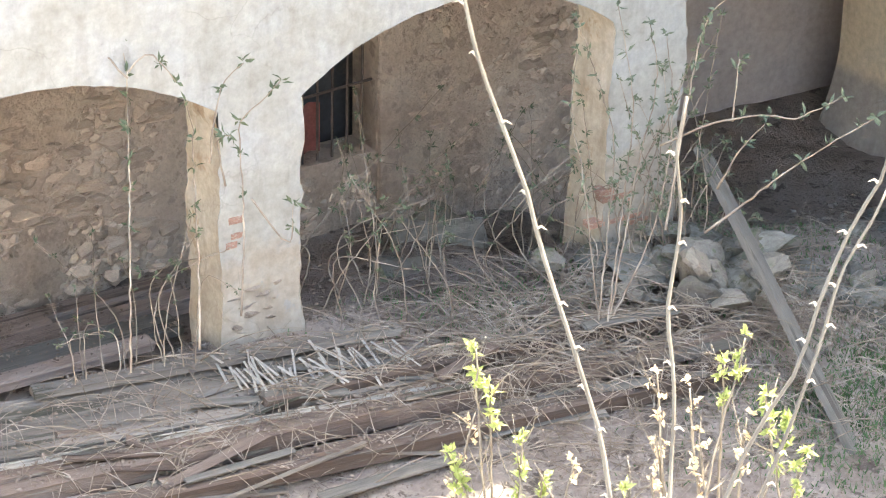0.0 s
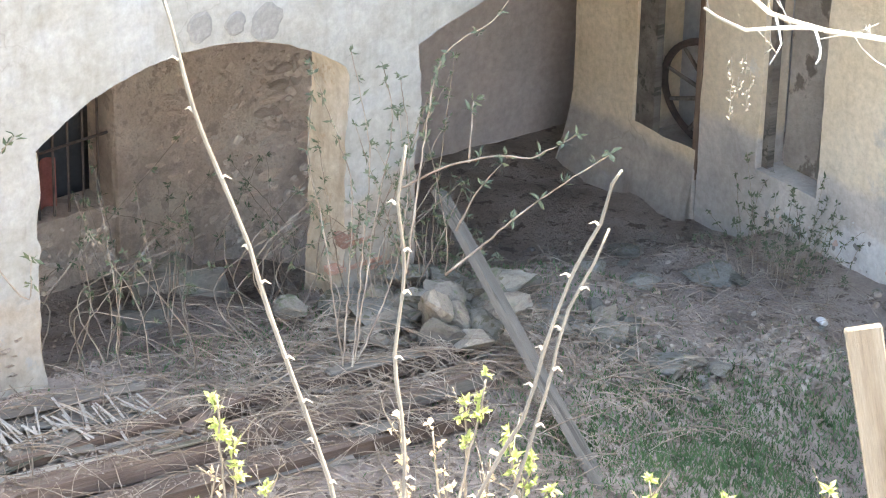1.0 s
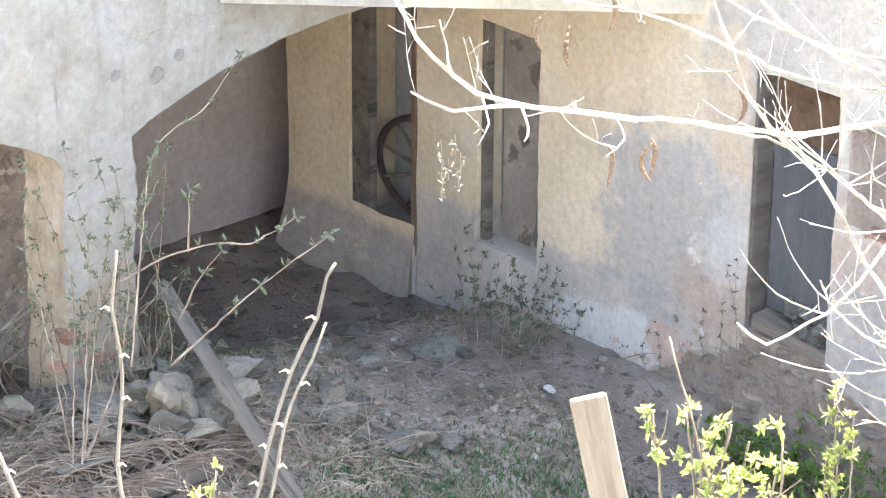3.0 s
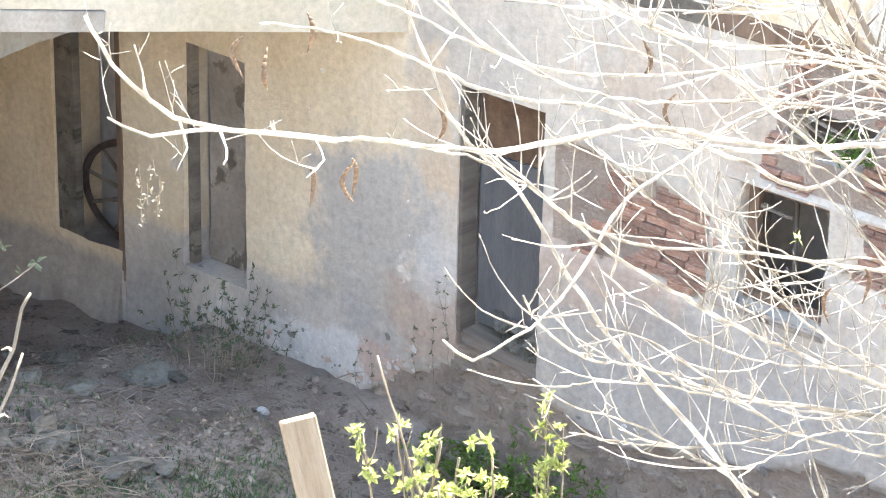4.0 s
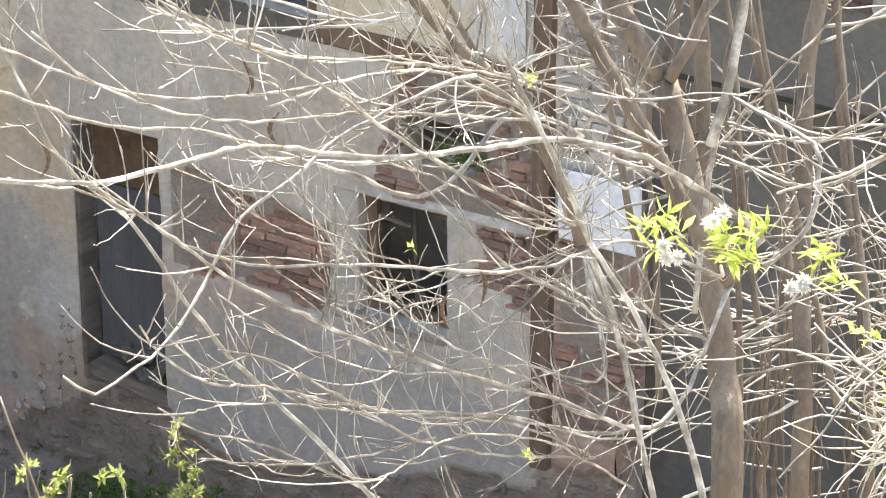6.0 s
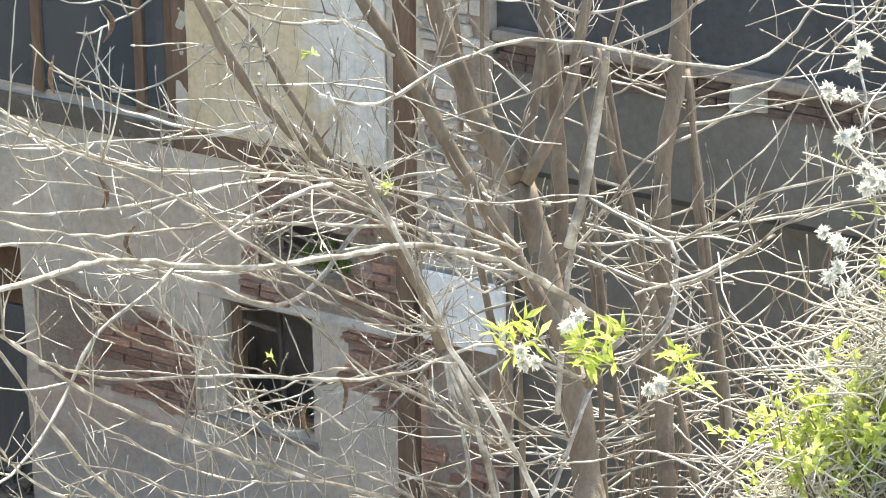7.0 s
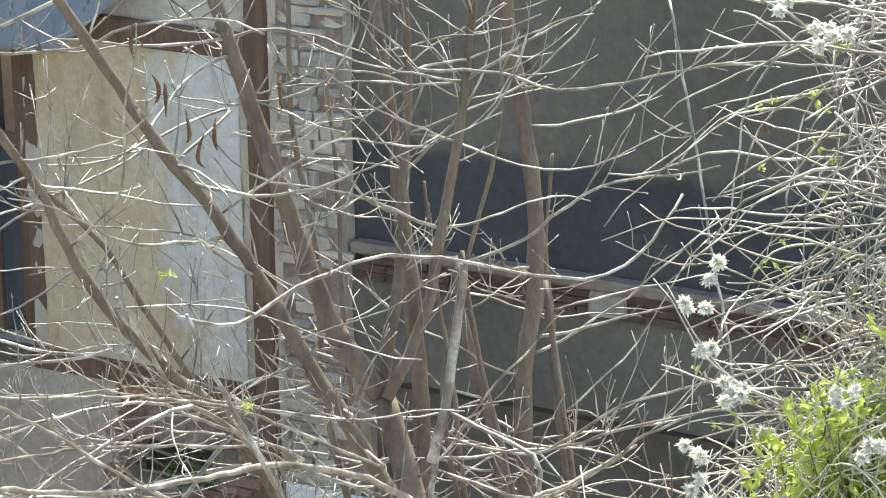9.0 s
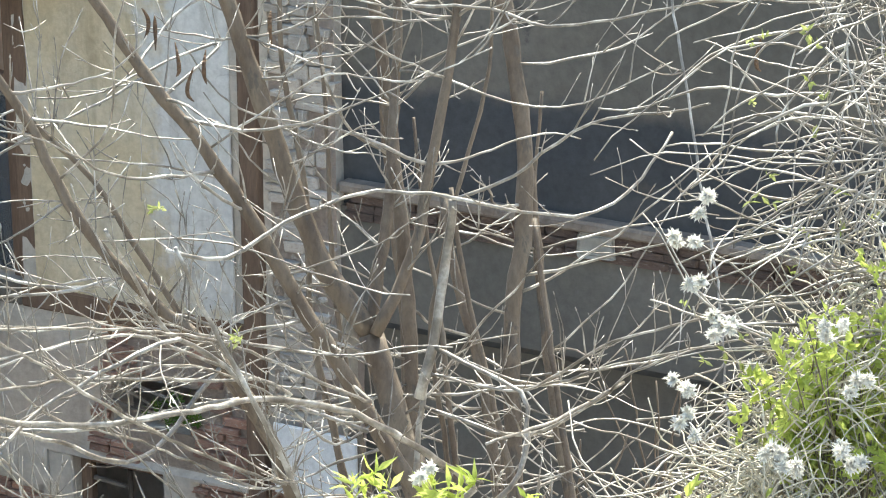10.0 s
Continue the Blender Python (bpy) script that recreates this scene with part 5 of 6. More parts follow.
    ([(-6.99, -12.44, 8.09), (-7.21, -12.63, 7.68), (-7.42, -12.79, 7.37), (-7.65, -12.97, 7.02), (-7.93, -13.13, 6.64)], 0.008, 0.007),
):
    start = Vector(spec[0])
    near = min((p for line in stems for p in line), key=lambda p: (p - start).length)
    if 0.05 < (near - start).length < 0.75:
        spec = [tuple(near)] + spec
    arms.append(grow(tree, "branch", spec, r0 * 0.70, r1 * 0.68, TWIG, 6, 0.0045, 0.07))
# more shoots that leave the stems sideways
r = random.Random(5)
extra = []
for k in range(110):
    line = stems[r.choice((0, 1, 2, 3, 4, 5, 6, 7, 8, 9))]
    i = r.randrange(len(line) // 3, len(line) - 1)
    s = r.choice((-1, 1))
    g = (RIGHT * s + NEAR * r.uniform(-0.3, 0.8) + Vector((0, 0, r.uniform(-0.45, 0.5)))).normalized()
    L = r.uniform(0.35, 1.3)
    q = [line[i].copy()]
    bend = Vector((0, 0, r.uniform(-0.02, 0.09)))
    for j in range(12):
        g = (g + bend + rdir(r) * 0.21).normalized()
        q.append(q[-1] + g * L / 12)
    extra.append(q)
V, F = [], []
for q in extra:
    tube(V, F, q, r.uniform(0.004, 0.0085), 0.0026, 5, 0.15, r)
    twigs_on(V, F, q, r.randint(1, 4), 0.22, 0.0042, r, sub=1)
tagged(piece("shoot_mass", mesh_of("shoot_mass", V, F, TWIG, True), tree), kind="stuff")
V, F = [], []
for line in arms:
    L = sum((line[i + 1] - line[i]).length for i in range(len(line) - 1))
    twigs_on(V, F, line, int(L * (5.4 if line[-1].x > -11 else 3)) + 1, 0.40 if line[-1].x > -11 else 0.18, 0.0038 if line[-1].x > -11 else 0.0022, r, 0.55, None, 3, 0.55)
for line in stems[1:4] + stems[8:11]:
    twigs_on(V, F, line, 18, 0.45, 0.0052, r, sub=3)
tagged(piece("twig_mass", mesh_of("twig_mass", V, F, TWIG, True), tree, "fine pale budding twigs"), kind="stuff")
UPW = Vector((0, 0, 1))
# hanging pods
for p in ((-7.68, -10.63, 7.92), (-7.69, -10.71, 7.74), (-7.67, -10.75, 7.71), (-7.57, -10.77, 7.59), (-7.56, -10.84, 7.50), (-7.52, -10.87, 7.56), (-7.20, -10.96, 7.64), (-7.31, -12.96, 7.83), (-8.79, -11.29, 7.10), (-9.50, -11.25, 7.03), (-10.27, -10.91, 7.13), (-9.52, -11.12, 7.19), (-10.62, -10.70, 7.46), (-10.84, -10.65, 7.43), (-10.80, -10.71, 7.40), (-10.65, -10.92, 7.05), (-10.81, -10.89, 7.07), (-10.56, -10.83, 7.01), (-8.85, -11.59, 6.31), (-9.09, -11.62, 6.33), (-8.44, -11.05, 6.90), (-9.37, -10.86, 7.49), (-9.16, -10.90, 7.61)):
    V, F = [], []
    p = Vector(p)
    n = 8
    bend = rdir(r) * 0.035
    q = [p + Vector((0, 0, 0.05)) + Vector((0, 0, -0.13)) * i / n + bend * math.sin(i / n * 3.1) for i in range(n + 1)]
    k = len(V)
    for i in range(n):
        tube(V, F, [q[i], q[i + 1]], 0.002 + 0.0065 * math.sin(math.pi * i / n), 0.002 + 0.0065 * math.sin(math.pi * (i + 1) / n), 5)
    piece("pod", mesh_of("pod", V, F, POD, True), tree, "brown dry seed pod")
V, F = [], []
for q in ((-12.17, -11.60, 7.72), (-12.17, -11.63, 7.68), (-12.19, -11.63, 7.63), (-12.14, -11.64, 7.69), (-12.14, -11.62, 7.73), (-12.18, -11.62, 7.67), (-12.16, -11.65, 7.65)):
    q = Vector(q)
    tube(V, F, [q + UPW * 0.035, q + rdir(r) * 0.004, q - UPW * 0.02], 0.0012, 0.001, 4)
    for j in range(5):
        tuft(V, F, q + UPW * (0.02 - 0.009 * j) + rdir(r) * 0.009, 3, 0.011, 0.005, r, -0.3)
tagged(piece("catkin", mesh_of("catkin", V, F, CANE), tree, "pale dry hanging catkins"), kind="stuff")
# opening leaf buds on the tree
V, F = [], []
SV, SF = [], []
for p, n in (((-9.75, -12.76, 7.17), 26), ((-9.64, -12.99, 7.14), 20), ((-9.67, -12.99, 7.13), 18), ((-9.57, -13.22, 7.08), 22), ((-9.81, -12.37, 6.31), 9), ((-8.61, -11.64, 7.00), 6), ((-9.39, -11.68, 6.67), 6), ((-8.62, -11.65, 6.99), 5), ((-8.24, -11.41, 6.81), 6), ((-8.24, -11.09, 7.25), 8), ((-8.23, -11.11, 7.25), 9)):
    if n > 12:
        for _ in range(4):
            tuft(SV, SF, Vector(p) + rdir(r) * 0.06 - UPW * 0.03, 9, 0.08, 0.019, r, 0.5, RIGHT * -0.25)
    else:
        tuft(V, F, Vector(p), n, 0.035, 0.014, r, 0.5, RIGHT * -0.5)
tagged(piece("bud_foliage", mesh_of("bud_foliage", V, F, YLEAF), tree, "opening yellow-green buds"), kind="stuff")
tagged(piece("foliage", mesh_of("foliage", SV, SF, SUNLEAF), tree, "fresh bright green leaves"), kind="stuff")


# ---- thorny canes ----
def cane(pts, r0, r1, label):
    c = thing("thorny_cane", label, "shrub", "thorny canes", at=(0, 0, 0))
    line = grow(c, "stem", pts, r0 * 0.68, r1 * 0.68, CANE, 8, 0.0012, 0.05)
    acc = 0.0
    for i in range(2, len(line) - 1):
        acc += (line[i + 1] - line[i]).length
        if acc > 0.065:
            acc = 0.0
            d = (line[i + 1] - line[i - 1]).normalized()
            o = (RIGHT * rnd.choice((-1, 1)) + NEAR * rnd.uniform(-0.4, 0.6)).normalized()
            p = line[i] + o * r1 * 0.6
            V, F = [], []
            tube(V, F, [p - d * 0.004, p + o * 0.008 + d * 0.001, p + o * 0.017 - d * 0.004], 0.0036, 0.0006, 5)
            piece("thorn", mesh_of("thorn", V, F, THORN), c)
    return line


cane([(-14.47, -13.26, 7.72), (-14.43, -13.11, 7.94), (-14.42, -13.05, 8.04), (-14.42, -12.97, 8.16), (-14.42, -12.88, 8.28), (-14.42, -12.82, 8.38), (-14.43, -12.75, 8.49), (-14.44, -12.69, 8.59), (-14.44, -12.65, 8.67), (-14.44, -12.59, 8.78)], 0.0066, 0.0044, "long tan thorny cane arching up the slope")
cane([(-14.43, -13.32, 7.70), (-14.35, -13.17, 7.94), (-14.30, -13.10, 8.09), (-14.27, -13.03, 8.22), (-14.23, -13.00, 8.32), (-14.21, -12.97, 8.38), (-14.20, -12.94, 8.45), (-14.17, -12.92, 8.54)], 0.0057, 0.0038, "straight tan thorny cane with a cut tip")
cane([(-14.35, -13.25, 7.82), (-14.22, -13.20, 8.01), (-14.12, -13.19, 8.12), (-14.06, -13.17, 8.23), (-13.99, -13.15, 8.34), (-13.93, -13.15, 8.42), (-13.90, -13.14, 8.48), (-13.88, -13.14, 8.50)], 0.0057, 0.0038, "tan thorny cane leaning across the slope")
cane([(-14.31, -13.28, 7.82), (-14.17, -13.23, 8.01), (-14.08, -13.20, 8.16), (-14.04, -13.18, 8.23), (-14.01, -13.17, 8.29), (-13.96, -13.17, 8.36), (-13.92, -13.16, 8.41)], 0.0054, 0.0032, "slender tan thorny cane leaning beside another")


# ---- leafing shrubs on the slope ----
def shrub(base, tips, label, leaves=14, L=0.05):
    s = thing("leafing_shrub", label, "shrub", "shrubs on the slope", at=(0, 0, 0))
    base = Vector(base)
    base.z = ground_z(base.x, base.y) - 0.05
    for t, kind in tips:
        t = Vector(t)
        b = base + Vector((rnd.gauss(0, 0.10), rnd.gauss(0, 0.10), 0))
        mid = b.lerp(t, 0.6) + Vector((rnd.gauss(0, 0.05), rnd.gauss(0, 0.05), 0.0))
        line = spline([b, mid, t], 0.06, 0.005, rnd)
        V, F = [], []
        tube(V, F, line, 0.010, 0.0045, 5)
        twigs_on(V, F, line[len(line) // 2:], 4, 0.2, 0.004, rnd, 0.6, sub=1)
        stem = piece("stem", mesh_of("stem", V, F, CANE, True), s)
        V, F = [], []
        if kind == 3:
            continue
        if kind:
            for j in range(4 if kind == 1 else 9):
                p = line[max(1, len(line) - 1 - j)] + rdir(rnd) * (0.02 if kind == 1 else 0.075)
                tuft(V, F, p, leaves, L * rnd.uniform(0.7, 1.1), L * 0.42, rnd, 0.6)
            tagged(piece("foliage", mesh_of("foliage", V, F, YLEAF), stem, "yellow-green young leaves"), kind="stuff")
        else:
            for j in range(9):
                p = line[max(1, len(line) - 1 - j)] + rdir(rnd) * 0.03
                tuft(V, F, p, 5, 0.034, 0.022, rnd, 0.2)
            tagged(piece("seed_head", mesh_of("seed_head", V, F, DRYHEAD), stem, "tan dry seed head"), kind="stuff")


shrub((-11.20, -8.16, 3.28), [((-10.91, -7.42, 4.52), 1), ((-10.90, -7.52, 4.37), 1), ((-10.84, -7.68, 4.22), 1), ((-11.12, -7.55, 4.13), 1), ((-10.90, -7.76, 4.04), 1), ((-10.98, -7.54, 4.27), 0), ((-11.12, -7.59, 4.07), 1), ((-10.82, -7.80, 4.06), 1), ((-10.69, -7.85, 4.13), 0)], "yellow-green shrub sprouting in front of the canes")
shrub((-10.55, -8.62, 3.32), [((-10.01, -8.04, 4.58), 1), ((-10.10, -8.03, 4.49), 1), ((-10.00, -8.18, 4.40), 1), ((-9.95, -8.29, 4.31), 1), ((-9.95, -8.38, 4.20), 1), ((-10.24, -7.99, 4.39), 0), ((-10.40, -7.99, 4.22), 0), ((-10.27, -8.12, 4.19), 0), ((-10.33, -7.88, 4.46), 0), ((-10.09, -8.18, 4.30), 0), ((-10.55, -8.02, 4.04), 1), ((-10.46, -8.05, 4.08), 0)], "yellow-green shrub with tan dry seed heads")
shrub((-9.64, -9.23, 3.50), [((-9.61, -8.61, 4.24), 1), ((-9.39, -8.85, 4.20), 1), ((-9.09, -9.12, 4.25), 1)], "low yellow-green shrub on the slope")
shrub((-9.79, -10.55, 4.49), [((-9.56, -9.98, 5.43), 1), ((-9.47, -10.06, 5.45), 2), ((-9.46, -10.14, 5.37), 2), ((-9.38, -10.20, 5.41), 2), ((-9.36, -10.27, 5.36), 2), ((-9.28, -10.36, 5.36), 2), ((-9.33, -10.38, 5.26), 2), ((-9.44, -10.24, 5.27), 2), ((-9.43, -9.93, 5.68), 3)], "dense yellow-green leafing shrub beside the fence board")
shrub((-7.78, -9.56, 3.09), [((-7.27, -9.01, 4.36), 1), ((-7.26, -9.10, 4.26), 1), ((-7.36, -9.11, 4.12), 1), ((-7.40, -9.08, 4.08), 1)], "slender yellow-green shoot on the slope")

# ---- thicket of dry climber on the bank ----
thick = thing("dry_thicket", "dense thicket of dry climber stems with white fluffy heads", "thicket", at=(0, 0, 0))
core = Vector((-8.48, -13.77, 7.45))
V, F = [], []
r = random.Random(8)
UP = Vector((0, 0, 1))
EYEWARD = Vector((-0.88, -0.31, 0.35)).normalized()


def mound_edge(h):
    """How far the thicket reaches along the slope at the height h over its core."""
    return -0.14 if h > 0.0 else -0.14 + 0.58 * h


def wild_stem(V, F, p, g, L, r0, curl):
    q = [p]
    bend = UP * r.uniform(-0.2, 0.1) + rdir(r) * curl
    for j in range(9):
        g = (g + bend + rdir(r) * 0.26).normalized()
        q.append(q[-1] + g * L / 9)
    tube(V, F, q, r0, r0 * 0.5, 4)


V2, F2 = [], []
for k in range(4300):
    h = r.uniform(-1.3, 1.15)
    airy = h > r.uniform(-0.35, 0.25)
    if airy and r.random() < 0.66:
        continue
    s = mound_edge(h) + (abs(r.gauss(0.0, 0.55)) if airy else 0.14 + abs(r.gauss(0.0, 0.34)))
    p = core + RIGHT * s + UP * h + EYEWARD * r.gauss(0.1, 0.22)
    g = (RIGHT * r.uniform(-1, 1) + UP * r.uniform(-0.9, 0.7) + EYEWARD * r.gauss(0, 0.4)).normalized()
    pair = (V, F) if airy or r.random() < 0.3 else (V2, F2)
    wild_stem(*pair, p, g, r.uniform(0.15, 0.5), r.uniform(0.0018, 0.0042) if airy else r.uniform(0.0024, 0.0058), 0.22)
for k in range(110):
    h = r.uniform(-1.1, 1.1)
    p = core + RIGHT * (mound_edge(h) + r.uniform(-0.05, 0.3)) + UP * h + EYEWARD * r.gauss(0.1, 0.2)
    g = (RIGHT * -1 + UP * r.uniform(-0.5, 0.5) + EYEWARD * r.gauss(0, 0.3)).normalized()
    wild_stem(V, F, p, g, r.uniform(0.3, 0.8), r.uniform(0.003, 0.006), 0.10)
for k in range(900):
    h = r.uniform(-1.3, -0.2)
    p = core + RIGHT * (mound_edge(h) + 0.14 + abs(r.gauss(0.0, 0.22))) + UP * h + EYEWARD * r.uniform(0.35, 0.8)
    wild_stem(V2, F2, p, (RIGHT * r.uniform(-1, 1) + UP * r.uniform(-0.6, 0.8) + EYEWARD * r.gauss(0, 0.4)).normalized(), r.uniform(0.12, 0.4), r.uniform(0.0018, 0.004), 0.22)
tagged(piece("stem_mass", mesh_of("stem_mass", V, F, TWIG, True), thick), kind="stuff")
tagged(piece("dry_stem_mass", mesh_of("dry_stem_mass", V2, F2, HAY, True), thick, "straw-coloured dry stems"), kind="stuff")
V, F = [], []
for k in range(36):
    h = r.uniform(-0.3, 1.0)
    p = core + RIGHT * (mound_edge(h) + r.gauss(-0.02, 0.14)) + UP * h + EYEWARD * 0.3
    tuft(V, F, p, 5, 0.032, 0.013, r, 0.4)
tagged(piece("foliage", mesh_of("foliage", V, F, YLEAF), thick, "sparse yellow-green young leaves"), kind="stuff")
for p in ((-9.67, -13.97, 7.42), (-9.66, -14.00, 7.40), (-9.59, -14.15, 7.45), (-9.59, -14.19, 7.41), (-9.49, -14.06, 7.74), (-9.52, -14.15, 7.60), (-9.41, -13.58, 7.90), (-9.44, -13.63, 7.77), (-9.46, -13.68, 7.67), (-9.54, -13.64, 7.53), (-9.57, -13.68, 7.43), (-9.44, -13.71, 7.69), (-8.90, -13.84, 7.49), (-8.93, -13.93, 7.34), (-9.08, -13.81, 8.61), (-9.06, -13.85, 8.64), (-9.11, -13.69, 8.69), (-8.94, -13.59, 7.35), (-9.36, -13.62, 7.99), (-8.99, -13.69, 7.09), (-8.98, -13.93, 7.17), (-9.69, -12.91, 7.17), (-9.64, -13.14, 7.02), (-9.78, -12.82, 7.09), (-9.16, -13.45, 6.97), (-9.20, -13.50, 6.86)):
    V, F = [], []
    p = Vector(p)
    for j in range(3):
        c = p + rdir(r) * 0.032
        tuft(V, F, c, 130, 0.024, 0.009, r, 0.1)
    piece("fluffy_head", mesh_of("fluffy_head", V, F, FLUFF), thick, "white fluffy seed head")
def green_bush(s0, h0, wide, high, n, label):
    """Leafy sprigs rising out of the thicket round one centre."""
    bush = thing("green_bush", label, "bush", "green bushes in the thicket", at=(0, 0, 0))
    mid = core + RIGHT * s0 + UP * h0 + EYEWARD * 0.6
    V, F = [], []
    for k in range(n):
        tip = mid + RIGHT * r.gauss(0, wide) + UP * r.gauss(0, high) + EYEWARD * r.gauss(0, 0.12)
        root = mid + RIGHT * r.gauss(0, wide * 0.6) - UP * (high * 2 + 0.5)
        g = ((tip - root).normalized() + rdir(r) * 0.5).normalized()
        for j in range(11):
            leaf(V, F, tip - g * 0.011 * j + rdir(r) * 0.006, (rdir(r, 0.2) + g * 0.6).normalized(), rdir(r, 0.7), r.uniform(0.03, 0.06), r.uniform(0.015, 0.03))
        if k % 5 == 0:
            SV, SF = [], []
            tube(SV, SF, spline([root, root.lerp(tip, 0.6) + rdir(r) * 0.04, tip], 0.1), 0.005, 0.002, 4)
            piece("stem", mesh_of("stem", SV, SF, CANE, True), bush)
    tagged(piece("leaves", mesh_of("leaves", V, F, SUNLEAF), bush), kind="stuff")


green_bush(-0.03, -0.33, 0.15, 0.15, 190, "bright green leafy bush growing through the thicket")
green_bush(-0.40, -0.83, 0.15, 0.10, 95, "low bright green bush at the foot of the thicket")


# ---- leafy shoots against the arcade ----
def climber(name, label, lines, leaf_d=0.16, L=0.07, material=DLEAF, r0=0.008):
    c = thing(name, label, "shrub", "shoots along the arcade", at=(0, 0, 0))
    LV, LF = [], []
    for pts in lines:
        line = spline(pts, 0.06, 0.006, rnd)
        V, F = [], []
        tube(V, F, line, r0, r0 * 0.4, 5)
        piece("stem", mesh_of("stem", V, F, STRAW, True), c)
        acc = 0.0
        for i in range(len(line) // 3, len(line)):
            acc += 0.06
            if acc > leaf_d * rnd.uniform(0.7, 1.3) or i == len(line) - 1:
                acc = 0.0
                tuft(LV, LF, line[i], rnd.randint(5, 8), L, L * 0.36, rnd, 0.25)
    tagged(piece("foliage", mesh_of("foliage", LV, LF, material), c), kind="stuff")


climber("leafy_shoot", "thin leafy shoots climbing past the arch pier", [
    [(-9.10, -0.70, 0.57), (-8.98, -0.49, 1.11), (-8.83, -0.23, 1.78), (-8.73, -0.03, 2.36), (-8.73, 0.03, 2.57), (-8.71, 0.07, 2.77)], [(-8.76, -0.11, 2.36), (-8.87, 0.02, 2.51), (-8.96, 0.09, 2.56), (-9.11, 0.16, 2.55)], [(-8.75, -0.10, 2.40), (-8.63, -0.10, 2.50), (-8.55, -0.17, 2.45), (-8.49, -0.26, 2.33)]])
climber("leafy_shoot", "leafy rose shoots rising in front of the arch pier", [
    [(-8.63, -0.77, 0.64), (-8.51, -0.55, 1.22), (-8.44, -0.39, 1.67), (-8.40, -0.30, 1.99), (-8.42, -0.26, 2.18)], [(-8.34, -0.81, 0.83), (-8.20, -0.61, 1.37), (-8.13, -0.45, 1.82), (-8.10, -0.41, 2.02), (-7.98, -0.46, 2.15), (-7.86, -0.51, 2.29)], [(-8.27, -0.50, 1.63), (-8.27, -0.41, 1.92), (-8.21, -0.48, 1.97)], [(-8.14, -0.61, 1.56), (-8.07, -0.75, 1.40), (-7.99, -0.85, 1.30), (-7.91, -0.76, 1.53)], [(-8.33, -0.40, 1.77), (-8.24, -0.32, 2.08), (-8.15, -0.30, 2.29), (-8.04, -0.35, 2.40)]], 0.2, 0.075)
tops = [[[(-5.69, -1.15, 0.21), (-5.49, -0.94, 0.81), (-5.34, -0.75, 1.36), (-5.36, -0.51, 1.82), (-5.40, -0.34, 2.15)]], [[(-5.65, -1.20, 0.18), (-5.39, -0.96, 0.89), (-5.19, -0.76, 1.54), (-5.15, -0.58, 1.98), (-5.15, -0.48, 2.23)]], [[(-5.61, -1.18, 0.25), (-5.27, -0.92, 1.06), (-4.99, -0.75, 1.70), (-4.94, -0.57, 2.10)]], [[(-5.63, -1.07, 0.20), (-5.55, -0.79, 0.76), (-5.51, -0.63, 1.13), (-5.50, -0.46, 1.49), (-5.39, -0.34, 1.90)]], [[(-5.54, -1.12, 0.20), (-5.20, -1.05, 0.70), (-5.00, -0.94, 1.13), (-4.87, -0.79, 1.56), (-4.80, -0.59, 1.99)]]]
climber("elder_shrub", "slender shrub with small leaf tufts at the arch pier foot", [p for s in tops for p in s], 0.13, 0.065, PALELEAF)
climber("bramble", "long bramble arching in front of the dark arch", [
    [(-5.35, -1.41, 0.95), (-5.15, -1.28, 1.57), (-5.01, -1.20, 2.05), (-4.88, -1.20, 2.41), (-4.64, -1.37, 2.63), (-4.51, -1.45, 2.84), (-4.42, -1.53, 3.01)], [(-5.25, -1.17, 1.47), (-4.97, -1.39, 1.66), (-4.75, -1.61, 1.76), (-4.62, -1.82, 1.79), (-4.53, -1.95, 1.89), (-4.42, -2.08, 2.01)], [(-5.14, -1.58, 0.95), (-4.88, -1.75, 1.23), (-4.62, -1.93, 1.51), (-4.42, -2.11, 1.73), (-4.30, -2.26, 1.89)], [(-5.00, -1.51, 1.22), (-4.88, -1.58, 1.51), (-4.76, -1.68, 1.72)], [(-4.76, -1.33, 1.60), (-4.72, -1.30, 1.83), (-4.69, -1.28, 2.03)]], 0.2, 0.08, PALELEAF, 0.010)
climber("weed_clump", "dull green weeds growing at the wall foot", [
    [(-0.65 + gx, -0.3 + gy, ground_z(-0.65 + gx, -0.3 + gy) - 0.02), (-0.62 + gx * 1.2, -0.3 + gy * 1.2, ground_z(-0.65, -0.3) + 0.25), (-0.6 + gx * 1.5 + rnd.gauss(0, 0.1), -0.3 + gy * 1.5, ground_z(-0.65, -0.3) + rnd.uniform(0.2, 0.75))] for gx, gy in [(rnd.gauss(0, 0.2), rnd.gauss(0, 0.24)) for _ in range(46)]], 0.09, 0.05, DLEAF, 0.004)
climber("weed_clump", "thin sprigs growing out of the plaster", [
    [(-0.01, y, foot(y) - 0.1), (-0.07, y + rnd.gauss(0, 0.04), foot(y) + 0.2), (-0.09, y + rnd.gauss(0, 0.1), foot(y) + rnd.uniform(0.3, 0.75))] for y in (-1.35, -1.45, -1.95, -2.1, -2.25, -2.3)], 0.09, 0.035, DLEAF, 0.003)
wc = Vector((-3.96, -0.11, 0.00))
climber("weed_clump", "dusty green weeds behind the rubble heap", [
    [(wc.x + gx, wc.y + gy, ground_z(wc.x + gx, wc.y + gy) - 0.02), (wc.x + gx * 1.2, wc.y + gy, ground_z(wc.x, wc.y) + 0.25), (wc.x + gx * 1.5 + rnd.gauss(0, 0.1), wc.y + gy * 1.3, ground_z(wc.x, wc.y) + rnd.uniform(0.3, 0.8))] for gx, gy in [(rnd.gauss(0, 0.17), rnd.gauss(0, 0.2)) for _ in range(22)]], 0.09, 0.055, PALELEAF, 0.004)
